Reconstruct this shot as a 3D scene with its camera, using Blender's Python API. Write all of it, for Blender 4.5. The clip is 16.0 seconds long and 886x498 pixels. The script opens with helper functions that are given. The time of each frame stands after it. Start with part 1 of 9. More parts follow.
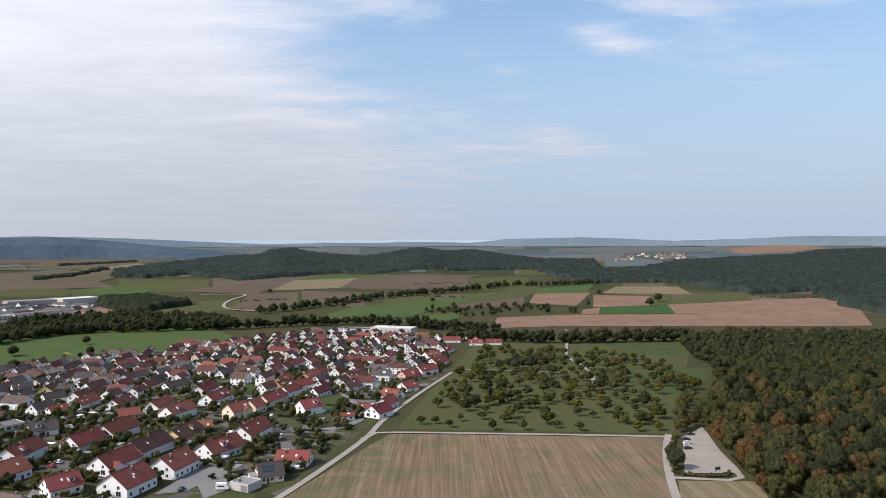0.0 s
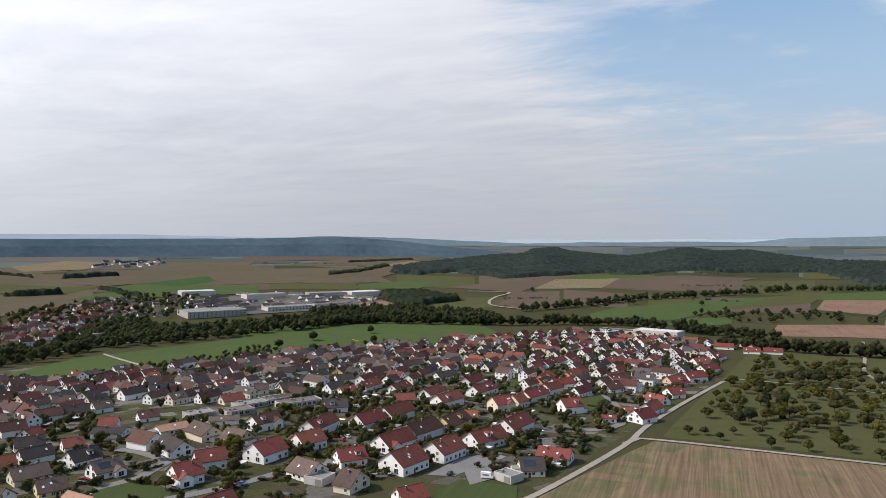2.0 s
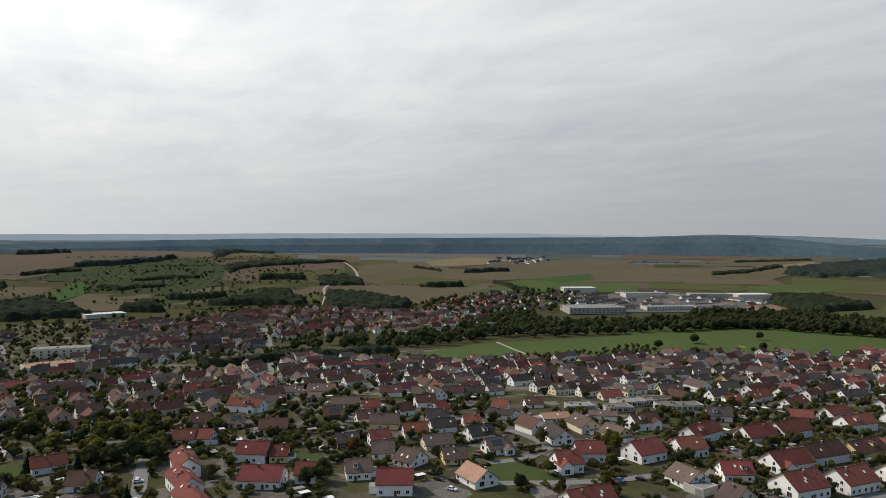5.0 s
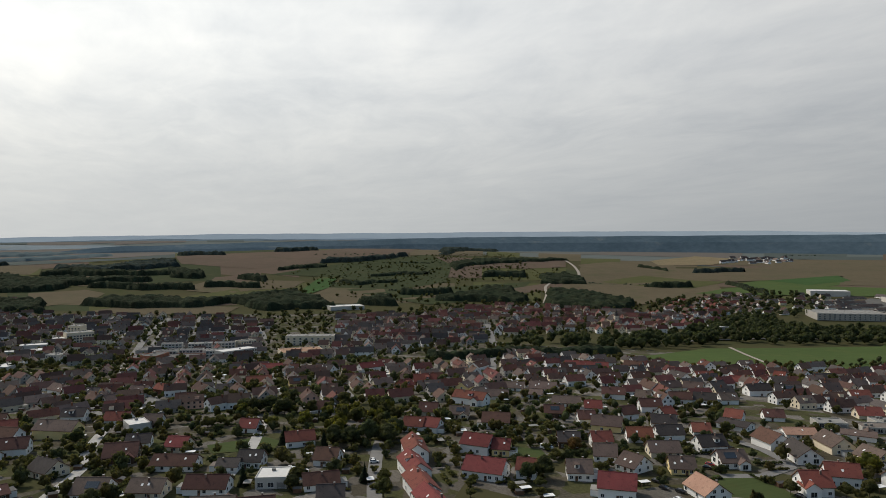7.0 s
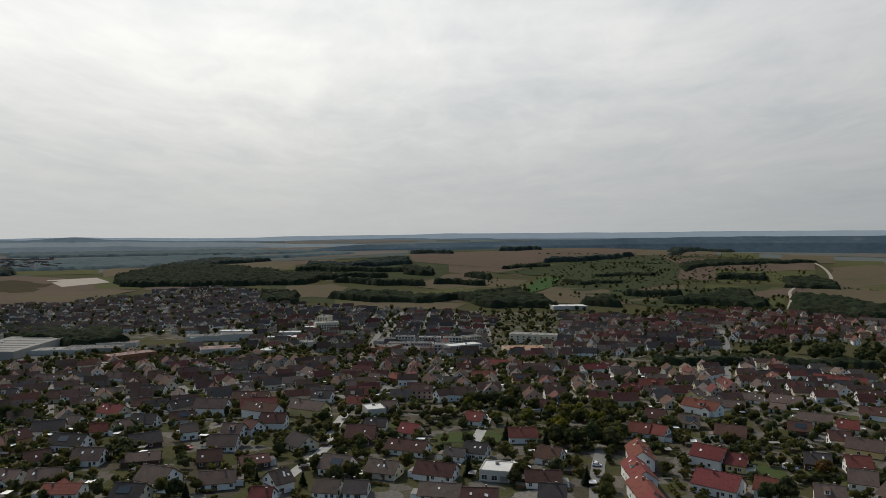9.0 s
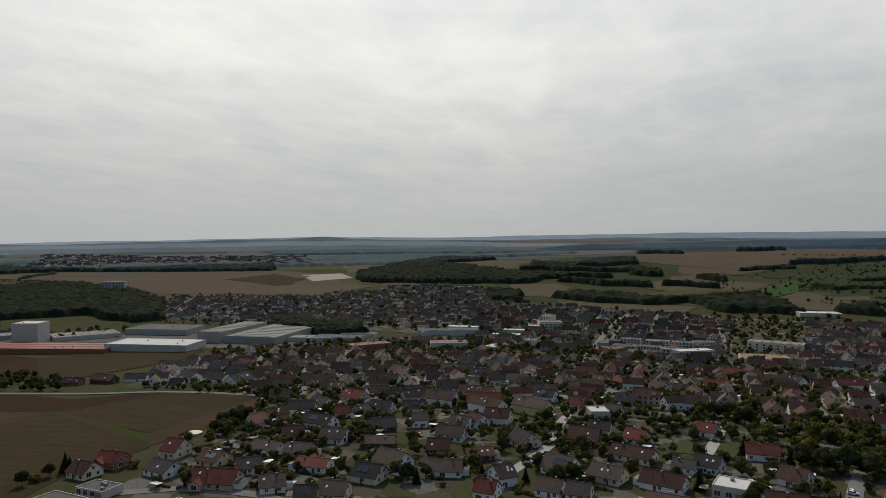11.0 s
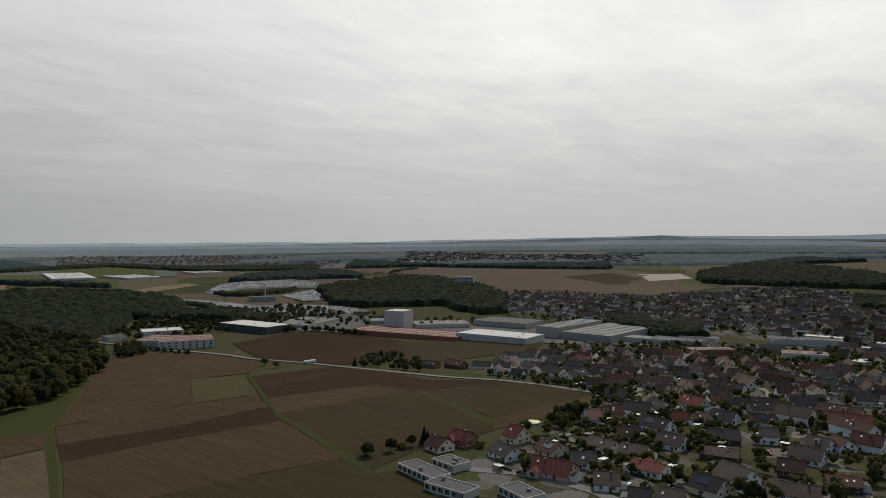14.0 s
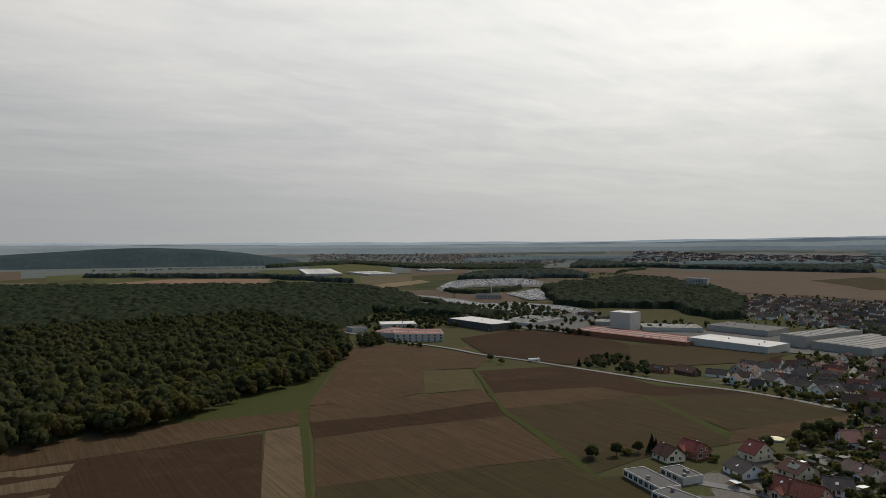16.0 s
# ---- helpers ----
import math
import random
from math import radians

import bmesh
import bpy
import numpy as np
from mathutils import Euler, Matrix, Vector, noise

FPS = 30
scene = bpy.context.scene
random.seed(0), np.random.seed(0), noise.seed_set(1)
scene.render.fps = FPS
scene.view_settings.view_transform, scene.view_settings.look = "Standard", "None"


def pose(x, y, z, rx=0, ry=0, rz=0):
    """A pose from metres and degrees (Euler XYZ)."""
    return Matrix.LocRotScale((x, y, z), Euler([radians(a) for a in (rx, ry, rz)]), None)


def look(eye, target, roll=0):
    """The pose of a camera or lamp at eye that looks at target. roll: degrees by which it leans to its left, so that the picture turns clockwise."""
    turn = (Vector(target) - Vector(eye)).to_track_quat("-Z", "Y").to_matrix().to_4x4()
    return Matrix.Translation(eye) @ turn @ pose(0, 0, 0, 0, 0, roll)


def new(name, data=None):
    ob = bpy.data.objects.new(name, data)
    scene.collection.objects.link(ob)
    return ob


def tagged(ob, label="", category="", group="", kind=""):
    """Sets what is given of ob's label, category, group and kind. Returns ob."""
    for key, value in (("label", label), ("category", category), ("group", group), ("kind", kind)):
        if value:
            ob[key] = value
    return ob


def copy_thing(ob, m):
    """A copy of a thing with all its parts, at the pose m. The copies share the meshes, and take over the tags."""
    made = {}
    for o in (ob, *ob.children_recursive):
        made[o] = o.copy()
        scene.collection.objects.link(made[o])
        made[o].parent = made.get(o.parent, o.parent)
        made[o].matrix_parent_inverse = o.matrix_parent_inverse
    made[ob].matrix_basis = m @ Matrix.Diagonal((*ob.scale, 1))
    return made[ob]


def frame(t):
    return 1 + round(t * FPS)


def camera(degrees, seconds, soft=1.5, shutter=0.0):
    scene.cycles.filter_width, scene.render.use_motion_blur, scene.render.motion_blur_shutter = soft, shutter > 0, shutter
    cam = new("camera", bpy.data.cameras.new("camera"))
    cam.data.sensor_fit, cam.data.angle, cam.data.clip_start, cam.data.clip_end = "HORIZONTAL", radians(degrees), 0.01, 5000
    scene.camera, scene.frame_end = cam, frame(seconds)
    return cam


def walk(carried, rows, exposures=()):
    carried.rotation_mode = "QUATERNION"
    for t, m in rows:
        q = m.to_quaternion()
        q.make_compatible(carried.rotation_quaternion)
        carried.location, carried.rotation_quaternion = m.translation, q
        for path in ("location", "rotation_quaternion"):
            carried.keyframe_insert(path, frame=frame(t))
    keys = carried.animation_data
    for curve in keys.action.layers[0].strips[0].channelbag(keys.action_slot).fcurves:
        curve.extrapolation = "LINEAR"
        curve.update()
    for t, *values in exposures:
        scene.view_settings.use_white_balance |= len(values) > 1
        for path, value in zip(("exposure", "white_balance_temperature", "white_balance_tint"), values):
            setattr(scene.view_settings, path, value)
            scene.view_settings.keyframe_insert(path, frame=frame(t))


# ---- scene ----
H = 100.0  # flying height over the village
cam = camera(63.5, 16.0, soft=0.7)


def heading(yaw, pitch, roll):
    return pose(0, 0, H, 90 + pitch, 0, yaw) @ pose(0, 0, 0, 0, 0, roll)


TURN = [  # seconds, yaw to the left, pitch, roll
    (0, -0.00, -0.531, -0.205),
    (0.5, 5.20, -0.530, -0.142),
    (1, 10.37, -0.531, -0.126),
    (1.5, 15.55, -0.527, -0.145),
    (2, 20.73, -0.520, -0.120),
    (2.5, 25.92, -0.532, -0.082),
    (3, 31.06, -0.527, -0.110),
    (3.5, 36.11, -0.543, -0.050),
    (4, 41.06, -0.574, -0.014),
    (4.2, 43.01, -0.581, -0.013),
    (6.3, 61.80, -0.645, -0.085),
    (6.5, 63.57, -0.672, -0.083),
    (7, 67.99, -0.695, -0.127),
    (7.5, 72.41, -0.702, -0.112),
    (8, 76.84, -0.701, -0.041),
    (8.5, 81.28, -0.704, -0.027),
    (9, 85.72, -0.721, -0.004),
    (9.2, 87.51, -0.758, 0.081),
    (11.3, 106.13, -0.788, 0.014),
    (11.5, 107.89, -0.805, -0.010),
    (12, 112.32, -0.823, 0.014),
    (12.5, 116.79, -0.834, 0.029),
    (13, 120.95, -0.841, 0.010),
    (13.5, 125.43, -0.867, -0.004),
    (14, 129.90, -0.904, 0.044),
    (14.5, 134.37, -0.914, 0.057),
    (15, 138.85, -0.926, 0.073),
    (15.5, 143.32, -0.943, 0.043),
    (16, 147.74, -0.968, 0.029),
]
EXPOSURES = [  # seconds, stops, kelvin, tint
    (0, 0.05, 6000, 17), (2, -0.09, 6150, 15), (3.5, -0.25, 6350, 12.5), (7, -0.62, 6450, 10), (9, -0.80, 6450, 10), (12.5, -1.02, 6450, 10), (16, -0.76, 6600, 11)]

walk(cam, [(t, heading(yaw, pitch, roll)) for t, yaw, pitch, roll in TURN], EXPOSURES)

# ---- sky and sun ----
SUN_AZ, SUN_EL = 112.0, 42.0


def toward(az, el=0.0):
    a, e = radians(az), radians(el)
    return Vector((-math.sin(a) * math.cos(e), math.cos(a) * math.cos(e), math.sin(e)))


class Nodes:
    """A short way to write node trees."""

    def __init__(self, tree, fresh=True):
        self.tree = tree
        if fresh:
            tree.nodes.clear()

    def add(self, kind, inputs=None, **settings):
        n = self.tree.nodes.new(kind)
        for key, value in settings.items():
            setattr(n, key, value)
        for key, value in (inputs or {}).items():
            if isinstance(value, bpy.types.NodeSocket):
                self.tree.links.new(value, n.inputs[key])
            else:
                n.inputs[key].default_value = value
        return n

    def math(self, op, a, b=0.0, clamp=False):
        return self.add("ShaderNodeMath", {0: a, 1: b}, operation=op, use_clamp=clamp).outputs[0]

    def mix(self, fac, a, b, blend="MIX"):
        n = self.add("ShaderNodeMix", {0: fac, 6: a, 7: b}, data_type="RGBA", blend_type=blend)
        return n.outputs[2]

    def ramp(self, fac, stops):
        n = self.add("ShaderNodeValToRGB", {0: fac})
        r = n.color_ramp
        while len(r.elements) < len(stops):
            r.elements.new(0.5)
        for e, (p, c) in zip(r.elements, stops):
            e.position, e.color = p, c if len(c) == 4 else (*c, 1)
        return n.outputs[0]

    def noise(self, vector, scale, detail=3.0, rough=0.55):
        return self.add("ShaderNodeTexNoise", {"Vector": vector, "Scale": scale, "Detail": detail, "Roughness": rough}).outputs[0]


def build_sky():
    world = bpy.data.worlds.new("sky")
    scene.world = world
    world.use_nodes = True
    n = Nodes(world.node_tree)
    sky = n.add("ShaderNodeTexSky", sky_type="NISHITA", sun_disc=False, sun_elevation=radians(SUN_EL),
                sun_rotation=radians(-SUN_AZ), air_density=1.1, dust_density=2.0, ozone_density=1.4)
    blue = n.mix(1.0, sky.outputs[0], (0.166, 0.185, 0.177, 1), "MULTIPLY")
    way = n.add("ShaderNodeTexCoord").outputs["Generated"]
    sep = n.add("ShaderNodeSeparateXYZ", {0: way})
    up = n.math("MAXIMUM", sep.outputs[2], 0.0)
    low = n.math("ADD", up, 0.085)
    flat = n.add("ShaderNodeCombineXYZ", {0: n.math("DIVIDE", sep.outputs[0], low), 1: n.math("DIVIDE", sep.outputs[1], low)}).outputs[0]
    streak = n.add("ShaderNodeMapping", {0: flat, 2: (0, 0, radians(34)), 3: (0.55, 1.0, 1)}).outputs[0]
    bend = n.add("ShaderNodeTexNoise", {"Vector": streak, "Scale": 0.7, "Detail": 3.0}).outputs["Color"]
    streak = n.add("ShaderNodeVectorMath", {0: streak, 1: n.add("ShaderNodeVectorMath", {0: bend, "Scale": 1.1}, operation="SCALE").outputs[0]}, operation="ADD").outputs[0]
    big = n.noise(streak, 0.55, 5, 0.55)
    fine = n.noise(streak, 2.6, 7, 0.64)
    # thin cloud all over, breaking up towards one side
    gap = toward(-75, 35)
    side = n.add("ShaderNodeVectorMath", {0: way, 1: gap}, operation="DOT_PRODUCT").outputs["Value"]
    clear = n.add("ShaderNodeMapRange", {0: side, 1: -0.06, 2: 0.40, 3: 0.0, 4: 1.0}, interpolation_type="SMOOTHSTEP").outputs[0]
    cover = n.math("ADD", n.math("MULTIPLY", big, 0.5), n.math("MULTIPLY", fine, 0.5))
    cover = n.math("ADD", cover, n.math("MULTIPLY", clear, -0.46))
    # wisps of high cloud in the blue: bearing, height, half length, half depth, slant, strength
    for az, el, long, deep, slant, force in ((-17, 17.6, 5.5, 0.9, 10, 0.22), (-12.4, 15.4, 3.2, 0.9, 14, 0.18), (-7, 12.4, 5.5, 1.1, 22, 0.12),
                                             (-8, 7.8, 4.6, 1.3, 2, 0.16), (-20, 12.5, 6.0, 1.6, 8, 0.07), (5.5, 18.6, 4.0, 0.9, 6, 0.16), (-27, 16.5, 3.0, 0.6, 8, 0.09)):
        turned = Matrix.Rotation(radians(slant), 3, toward(az, el))
        right = turned @ toward(az - 90)
        rise_to = turned @ toward(az, el + 90)
        u = n.add("ShaderNodeVectorMath", {0: way, 1: right / math.tan(radians(long))}, operation="DOT_PRODUCT").outputs["Value"]
        v = n.add("ShaderNodeVectorMath", {0: way, 1: rise_to / math.tan(radians(deep))}, operation="DOT_PRODUCT").outputs["Value"]
        near = n.math("EXPONENT", n.math("MULTIPLY", n.math("ADD", n.math("MULTIPLY", u, u), n.math("MULTIPLY", v, v)), -0.8))
        ahead = n.math("GREATER_THAN", n.add("ShaderNodeVectorMath", {0: way, 1: toward(az, el)}, operation="DOT_PRODUCT").outputs["Value"], 0.0)
        cover = n.math("ADD", cover, n.math("MULTIPLY", n.math("MULTIPLY", near, ahead), force))
    cover = n.add("ShaderNodeMapRange", {0: cover, 1: 0.075, 2: 0.36, 3: 0.0, 4: 1.0}, interpolation_type="SMOOTHSTEP").outputs[0]
    # haze hides the blue low down
    haze = n.add("ShaderNodeMapRange", {0: up, 1: 0.0, 2: 0.42, 3: 0.95, 4: 0.05}, interpolation_type="SMOOTHSTEP").outputs[0]
    sunward = n.add("ShaderNodeVectorMath", {0: way, 1: toward(SUN_AZ, SUN_EL)}, operation="DOT_PRODUCT").outputs["Value"]
    glow = n.add("ShaderNodeMapRange", {0: sunward, 1: -0.2, 2: 1.0, 3: 0.0, 4: 1.0}).outputs[0]
    glow = n.math("POWER", glow, 2.4)
    layers = n.add("ShaderNodeMapping", {0: way, 2: (radians(3), 0, 0), 3: (1.3, 1.3, 13.0)}).outputs[0]
    band = n.noise(layers, 1.25, 4, 0.5)
    body = n.math("ADD", n.math("MULTIPLY", big, 0.38), n.math("MULTIPLY", fine, 0.34))
    tone = n.add("ShaderNodeMapRange", {0: n.math("ADD", body, n.math("MULTIPLY", band, 0.28)), 1: 0.36, 2: 0.64, 3: 0.82, 4: 1.13}).outputs[0]
    # the streaks melt into haze low down
    veiled = n.add("ShaderNodeMapRange", {0: up, 1: 0.0, 2: 0.17, 3: 0.22, 4: 1.0}, interpolation_type="SMOOTHSTEP").outputs[0]
    tone = n.math("ADD", n.math("MULTIPLY", n.math("SUBTRACT", tone, 0.98), veiled), 0.98)
    rise = n.add("ShaderNodeMapRange", {0: up, 1: 0.0, 2: 0.30, 3: 0.70, 4: 1.0}, interpolation_type="SMOOTHSTEP").outputs[0]
    lit = n.math("ADD", n.math("MULTIPLY", glow, 1.10), 0.80)
    bright = n.math("MULTIPLY", n.math("MULTIPLY", tone, rise), lit)
    tint = n.mix(glow, n.mix(rise, (0.835, 0.95, 1.03, 1), (0.965, 0.985, 1.0, 1)), n.mix(rise, (1.03, 1.0, 0.89, 1), (1.0, 1.0, 0.955, 1)))
    thick = n.add("ShaderNodeMapRange", {0: tone, 1: 0.8, 2: 1.15, 3: 0.0, 4: 1.0}).outputs[0]
    tint = n.mix(1.0, tint, n.mix(thick, (0.965, 0.99, 1.025, 1), (1.02, 1.0, 0.965, 1)), "MULTIPLY")
    cloud = n.add("ShaderNodeVectorMath", {0: tint, "Scale": bright}, operation="SCALE").outputs[0]
    veil = n.add("ShaderNodeVectorMath", {0: (0.58, 0.69, 0.795), "Scale": lit}, operation="SCALE").outputs[0]
    mixed = n.mix(cover, n.mix(haze, blue, veil), cloud)
    back = n.add("ShaderNodeBackground", {0: mixed, 1: 1.0})
    n.tree.links.new(back.outputs[0], n.add("ShaderNodeOutputWorld").inputs[0])


build_sky()
sun = bpy.data.lights.new("sun", "SUN")
sun.energy, sun.angle, sun.color = 4.6, radians(1.5), (1.0, 0.91, 0.79)
new("sun", sun).matrix_world = look(toward(SUN_AZ, SUN_EL) * 900, (0, 0, 0))


# ---- materials ----
def surface(name, base, second, scale=1.0, rough=0.85, third=None, vary=0.0, island=False, bump=0.0, metal=0.0,
            coords="Object", stretch=(1, 1, 1), spec=0.3, hue=0.0, stain=0.54):
    """Two colours mixed by noise at two sizes, an optional stain colour, and a spread from thing to thing."""
    m = bpy.data.materials.new(name)
    m.use_nodes = True
    n = Nodes(m.node_tree)
    at = n.add("ShaderNodeTexCoord").outputs[coords]
    at = n.add("ShaderNodeMapping", {0: at, 3: stretch}).outputs[0]
    wide = n.noise(at, scale * 0.22, 4)
    small = n.noise(at, scale * 2.3, 4, 0.65)
    fac = n.math("ADD", n.math("MULTIPLY", wide, 0.55), n.math("MULTIPLY", small, 0.45))
    fac = n.add("ShaderNodeMapRange", {0: fac, 1: 0.34, 2: 0.66, 3: 0.0, 4: 1.0}).outputs[0]
    col = n.mix(fac, (*base, 1), (*second, 1))
    if third:
        spot = n.noise(at, scale * 0.6, 5, 0.7)
        spot = n.add("ShaderNodeMapRange", {0: spot, 1: stain, 2: stain + 0.16, 3: 0.0, 4: 0.8}).outputs[0]
        col = n.mix(spot, col, (*third, 1))
    if vary or hue:
        r = n.add("ShaderNodeNewGeometry").outputs["Random Per Island"] if island else n.add("ShaderNodeObjectInfo").outputs["Random"]
        value = n.add("ShaderNodeMapRange", {0: r, 1: 0.0, 2: 1.0, 3: 1 - vary, 4: 1 + vary}).outputs[0]
        other = n.math("FRACT", n.math("MULTIPLY", r, 7.31))
        turn = n.add("ShaderNodeMapRange", {0: other, 1: 0.0, 2: 1.0, 3: 0.5 - hue, 4: 0.5 + hue}).outputs[0]
        col = n.add("ShaderNodeHueSaturation", {"Hue": turn, "Value": value, "Color": col}).outputs[0]
    shader = n.add("ShaderNodeBsdfPrincipled", {"Base Color": col, "Roughness": rough, "Metallic": metal, "Specular IOR Level": spec})
    if bump:
        b = n.add("ShaderNodeBump", {"Height": small, "Strength": bump, "Distance": 0.05})
        n.tree.links.new(b.outputs[0], shader.inputs["Normal"])
    n.tree.links.new(shader.outputs[0], n.add("ShaderNodeOutputMaterial").inputs[0])
    return m


def tiles(name, base, second, vary=0.2, island=False, hue=0.012):
    """Roof tiles: courses along the slope, mottled and weathered."""
    m = surface(name, base, second, 0.8, 0.9, (second[0] * 0.55, second[1] * 0.6, second[2] * 0.65), vary, island, 0.0, hue=hue, spec=0.08)
    n = m.node_tree
    shader = next(x for x in n.nodes if x.type == "BSDF_PRINCIPLED")
    at = n.nodes.new("ShaderNodeTexCoord")
    wave = n.nodes.new("ShaderNodeTexWave")
    wave.bands_direction = "Z"
    wave.inputs["Scale"].default_value = 1.2
    wave.inputs["Distortion"].default_value = 0.6
    n.links.new(at.outputs["Object"], wave.inputs["Vector"])
    b = n.nodes.new("ShaderNodeBump")
    b.inputs["Strength"].default_value, b.inputs["Distance"].default_value = 0.5, 0.04
    n.links.new(wave.outputs["Fac"], b.inputs["Height"])
    n.links.new(b.outputs[0], shader.inputs["Normal"])
    return m


ROOF = {
    "r": tiles("red_tiles", (0.205, 0.067, 0.050), (0.150, 0.053, 0.042)),
    "d": tiles("dark_red_tiles", (0.185, 0.060, 0.048), (0.132, 0.047, 0.040)),
    "o": tiles("orange_tiles", (0.215, 0.079, 0.050), (0.158, 0.061, 0.041)),
    "b": tiles("brown_tiles", (0.108, 0.057, 0.044), (0.076, 0.043, 0.036)),
    "g": tiles("slate_grey_tiles", (0.072, 0.062, 0.058), (0.052, 0.045, 0.043)),
    "k": tiles("weathered_tiles", (0.132, 0.096, 0.080), (0.092, 0.069, 0.059)),
    "p": tiles("pale_red_tiles", (0.33, 0.19, 0.145), (0.26, 0.145, 0.11)),
}
WALL = {
    "w": surface("white_render", (0.78, 0.77, 0.74), (0.70, 0.69, 0.66), 0.6, 0.9, vary=0.05),
    "c": surface("cream_render", (0.66, 0.58, 0.44), (0.58, 0.50, 0.37), 0.6, 0.9, vary=0.08),
    "y": surface("yellow_render", (0.72, 0.58, 0.28), (0.64, 0.50, 0.23), 0.6, 0.9, vary=0.06),
    "o": surface("ochre_render", (0.62, 0.36, 0.17), (0.54, 0.30, 0.14), 0.6, 0.9, vary=0.06),
    "p": surface("pink_render", (0.55, 0.36, 0.28), (0.48, 0.31, 0.24), 0.6, 0.9, vary=0.06),
    "n": surface("brown_boards", (0.11, 0.065, 0.04), (0.075, 0.045, 0.03), 1.5, 0.8, vary=0.1),
    "b": surface("brick_wall", (0.30, 0.12, 0.07), (0.22, 0.09, 0.055), 1.5, 0.9, vary=0.1),
    "g": surface("grey_render", (0.35, 0.33, 0.295), (0.28, 0.265, 0.24), 0.6, 0.9, vary=0.1),
}
GLASS = surface("window_glass", (0.035, 0.042, 0.05), (0.02, 0.025, 0.03), 0.5, 0.12, vary=0.3, spec=0.8)
FRAME = surface("white_frame", (0.72, 0.72, 0.70), (0.66, 0.66, 0.64), 1.0, 0.5)
WOOD = surface("brown_wood", (0.16, 0.085, 0.045), (0.11, 0.06, 0.035), 2.0, 0.7, vary=0.2)
CHIMNEY = surface("chimney_brick", (0.22, 0.13, 0.10), (0.15, 0.10, 0.08), 3.0, 0.9, vary=0.2)
CONCRETE = surface("concrete", (0.36, 0.35, 0.33), (0.28, 0.275, 0.26), 0.8, 0.9, (0.2, 0.19, 0.18))
ASPHALT = surface("asphalt", (0.190, 0.184, 0.174), (0.145, 0.141, 0.134), 0.35, 0.95, (0.20, 0.19, 0.175), spec=0.1)
YARD = surface("worn_yard_asphalt", (0.105, 0.102, 0.095), (0.078, 0.076, 0.071), 0.1, 0.95, (0.14, 0.135, 0.12), spec=0.1)
GRAVEL = surface("gravel", (0.30, 0.265, 0.225), (0.24, 0.21, 0.175), 0.3, 0.95, (0.17, 0.155, 0.11))
BARK = surface("bark", (0.085, 0.06, 0.042), (0.05, 0.037, 0.028), 3.0, 0.95)
LAND = surface("open_land", (0.046, 0.050, 0.022), (0.066, 0.057, 0.029), 0.012, 1.0, (0.042, 0.051, 0.020), spec=0.02)
# far land with grey-blue haze painted into its colour
HAZED_LAND = surface("haze_painted_land", (0.086, 0.102, 0.098), (0.104, 0.114, 0.106), 0.006, 1.0, spec=0.02)


def garden_ground():
    """Plots of lawn, dark beds and paving, each with its own tone."""
    m = bpy.data.materials.new("garden_ground")
    m.use_nodes = True
    n = Nodes(m.node_tree)
    at = n.add("ShaderNodeTexCoord").outputs["Object"]
    bent = n.add("ShaderNodeVectorMath", {0: at, 1: n.add("ShaderNodeVectorMath", {0: n.add("ShaderNodeTexNoise", {"Vector": at, "Scale": 0.12}).outputs["Color"], "Scale": 7.0}, operation="SCALE").outputs[0]}, operation="ADD").outputs[0]
    cell = n.add("ShaderNodeTexVoronoi", {"Vector": bent, "Scale": 0.085}, feature="F1")
    pick = n.add("ShaderNodeSeparateColor", {0: cell.outputs["Color"]}).outputs[0]
    col = n.ramp(pick, [(0.0, (0.033, 0.034, 0.017)), (0.2, (0.048, 0.047, 0.022)), (0.38, (0.046, 0.050, 0.021)), (0.52, (0.066, 0.058, 0.043)), (0.64, (0.046, 0.040, 0.027)), (0.78, (0.108, 0.101, 0.091)), (0.9, (0.070, 0.062, 0.050)), (1.0, (0.135, 0.124, 0.11))])
    grain = n.add("ShaderNodeMapRange", {0: n.noise(at, 0.7, 5, 0.7), 1: 0.3, 2: 0.7, 3: 0.80, 4: 1.65}).outputs[0]
    col = n.add("ShaderNodeVectorMath", {0: col, "Scale": grain}, operation="SCALE").outputs[0]
    shader = n.add("ShaderNodeBsdfPrincipled", {"Base Color": col, "Roughness": 1.0, "Specular IOR Level": 0.02})
    n.tree.links.new(shader.outputs[0], n.add("ShaderNodeOutputMaterial").inputs[0])
    return m


GARDEN = garden_ground()


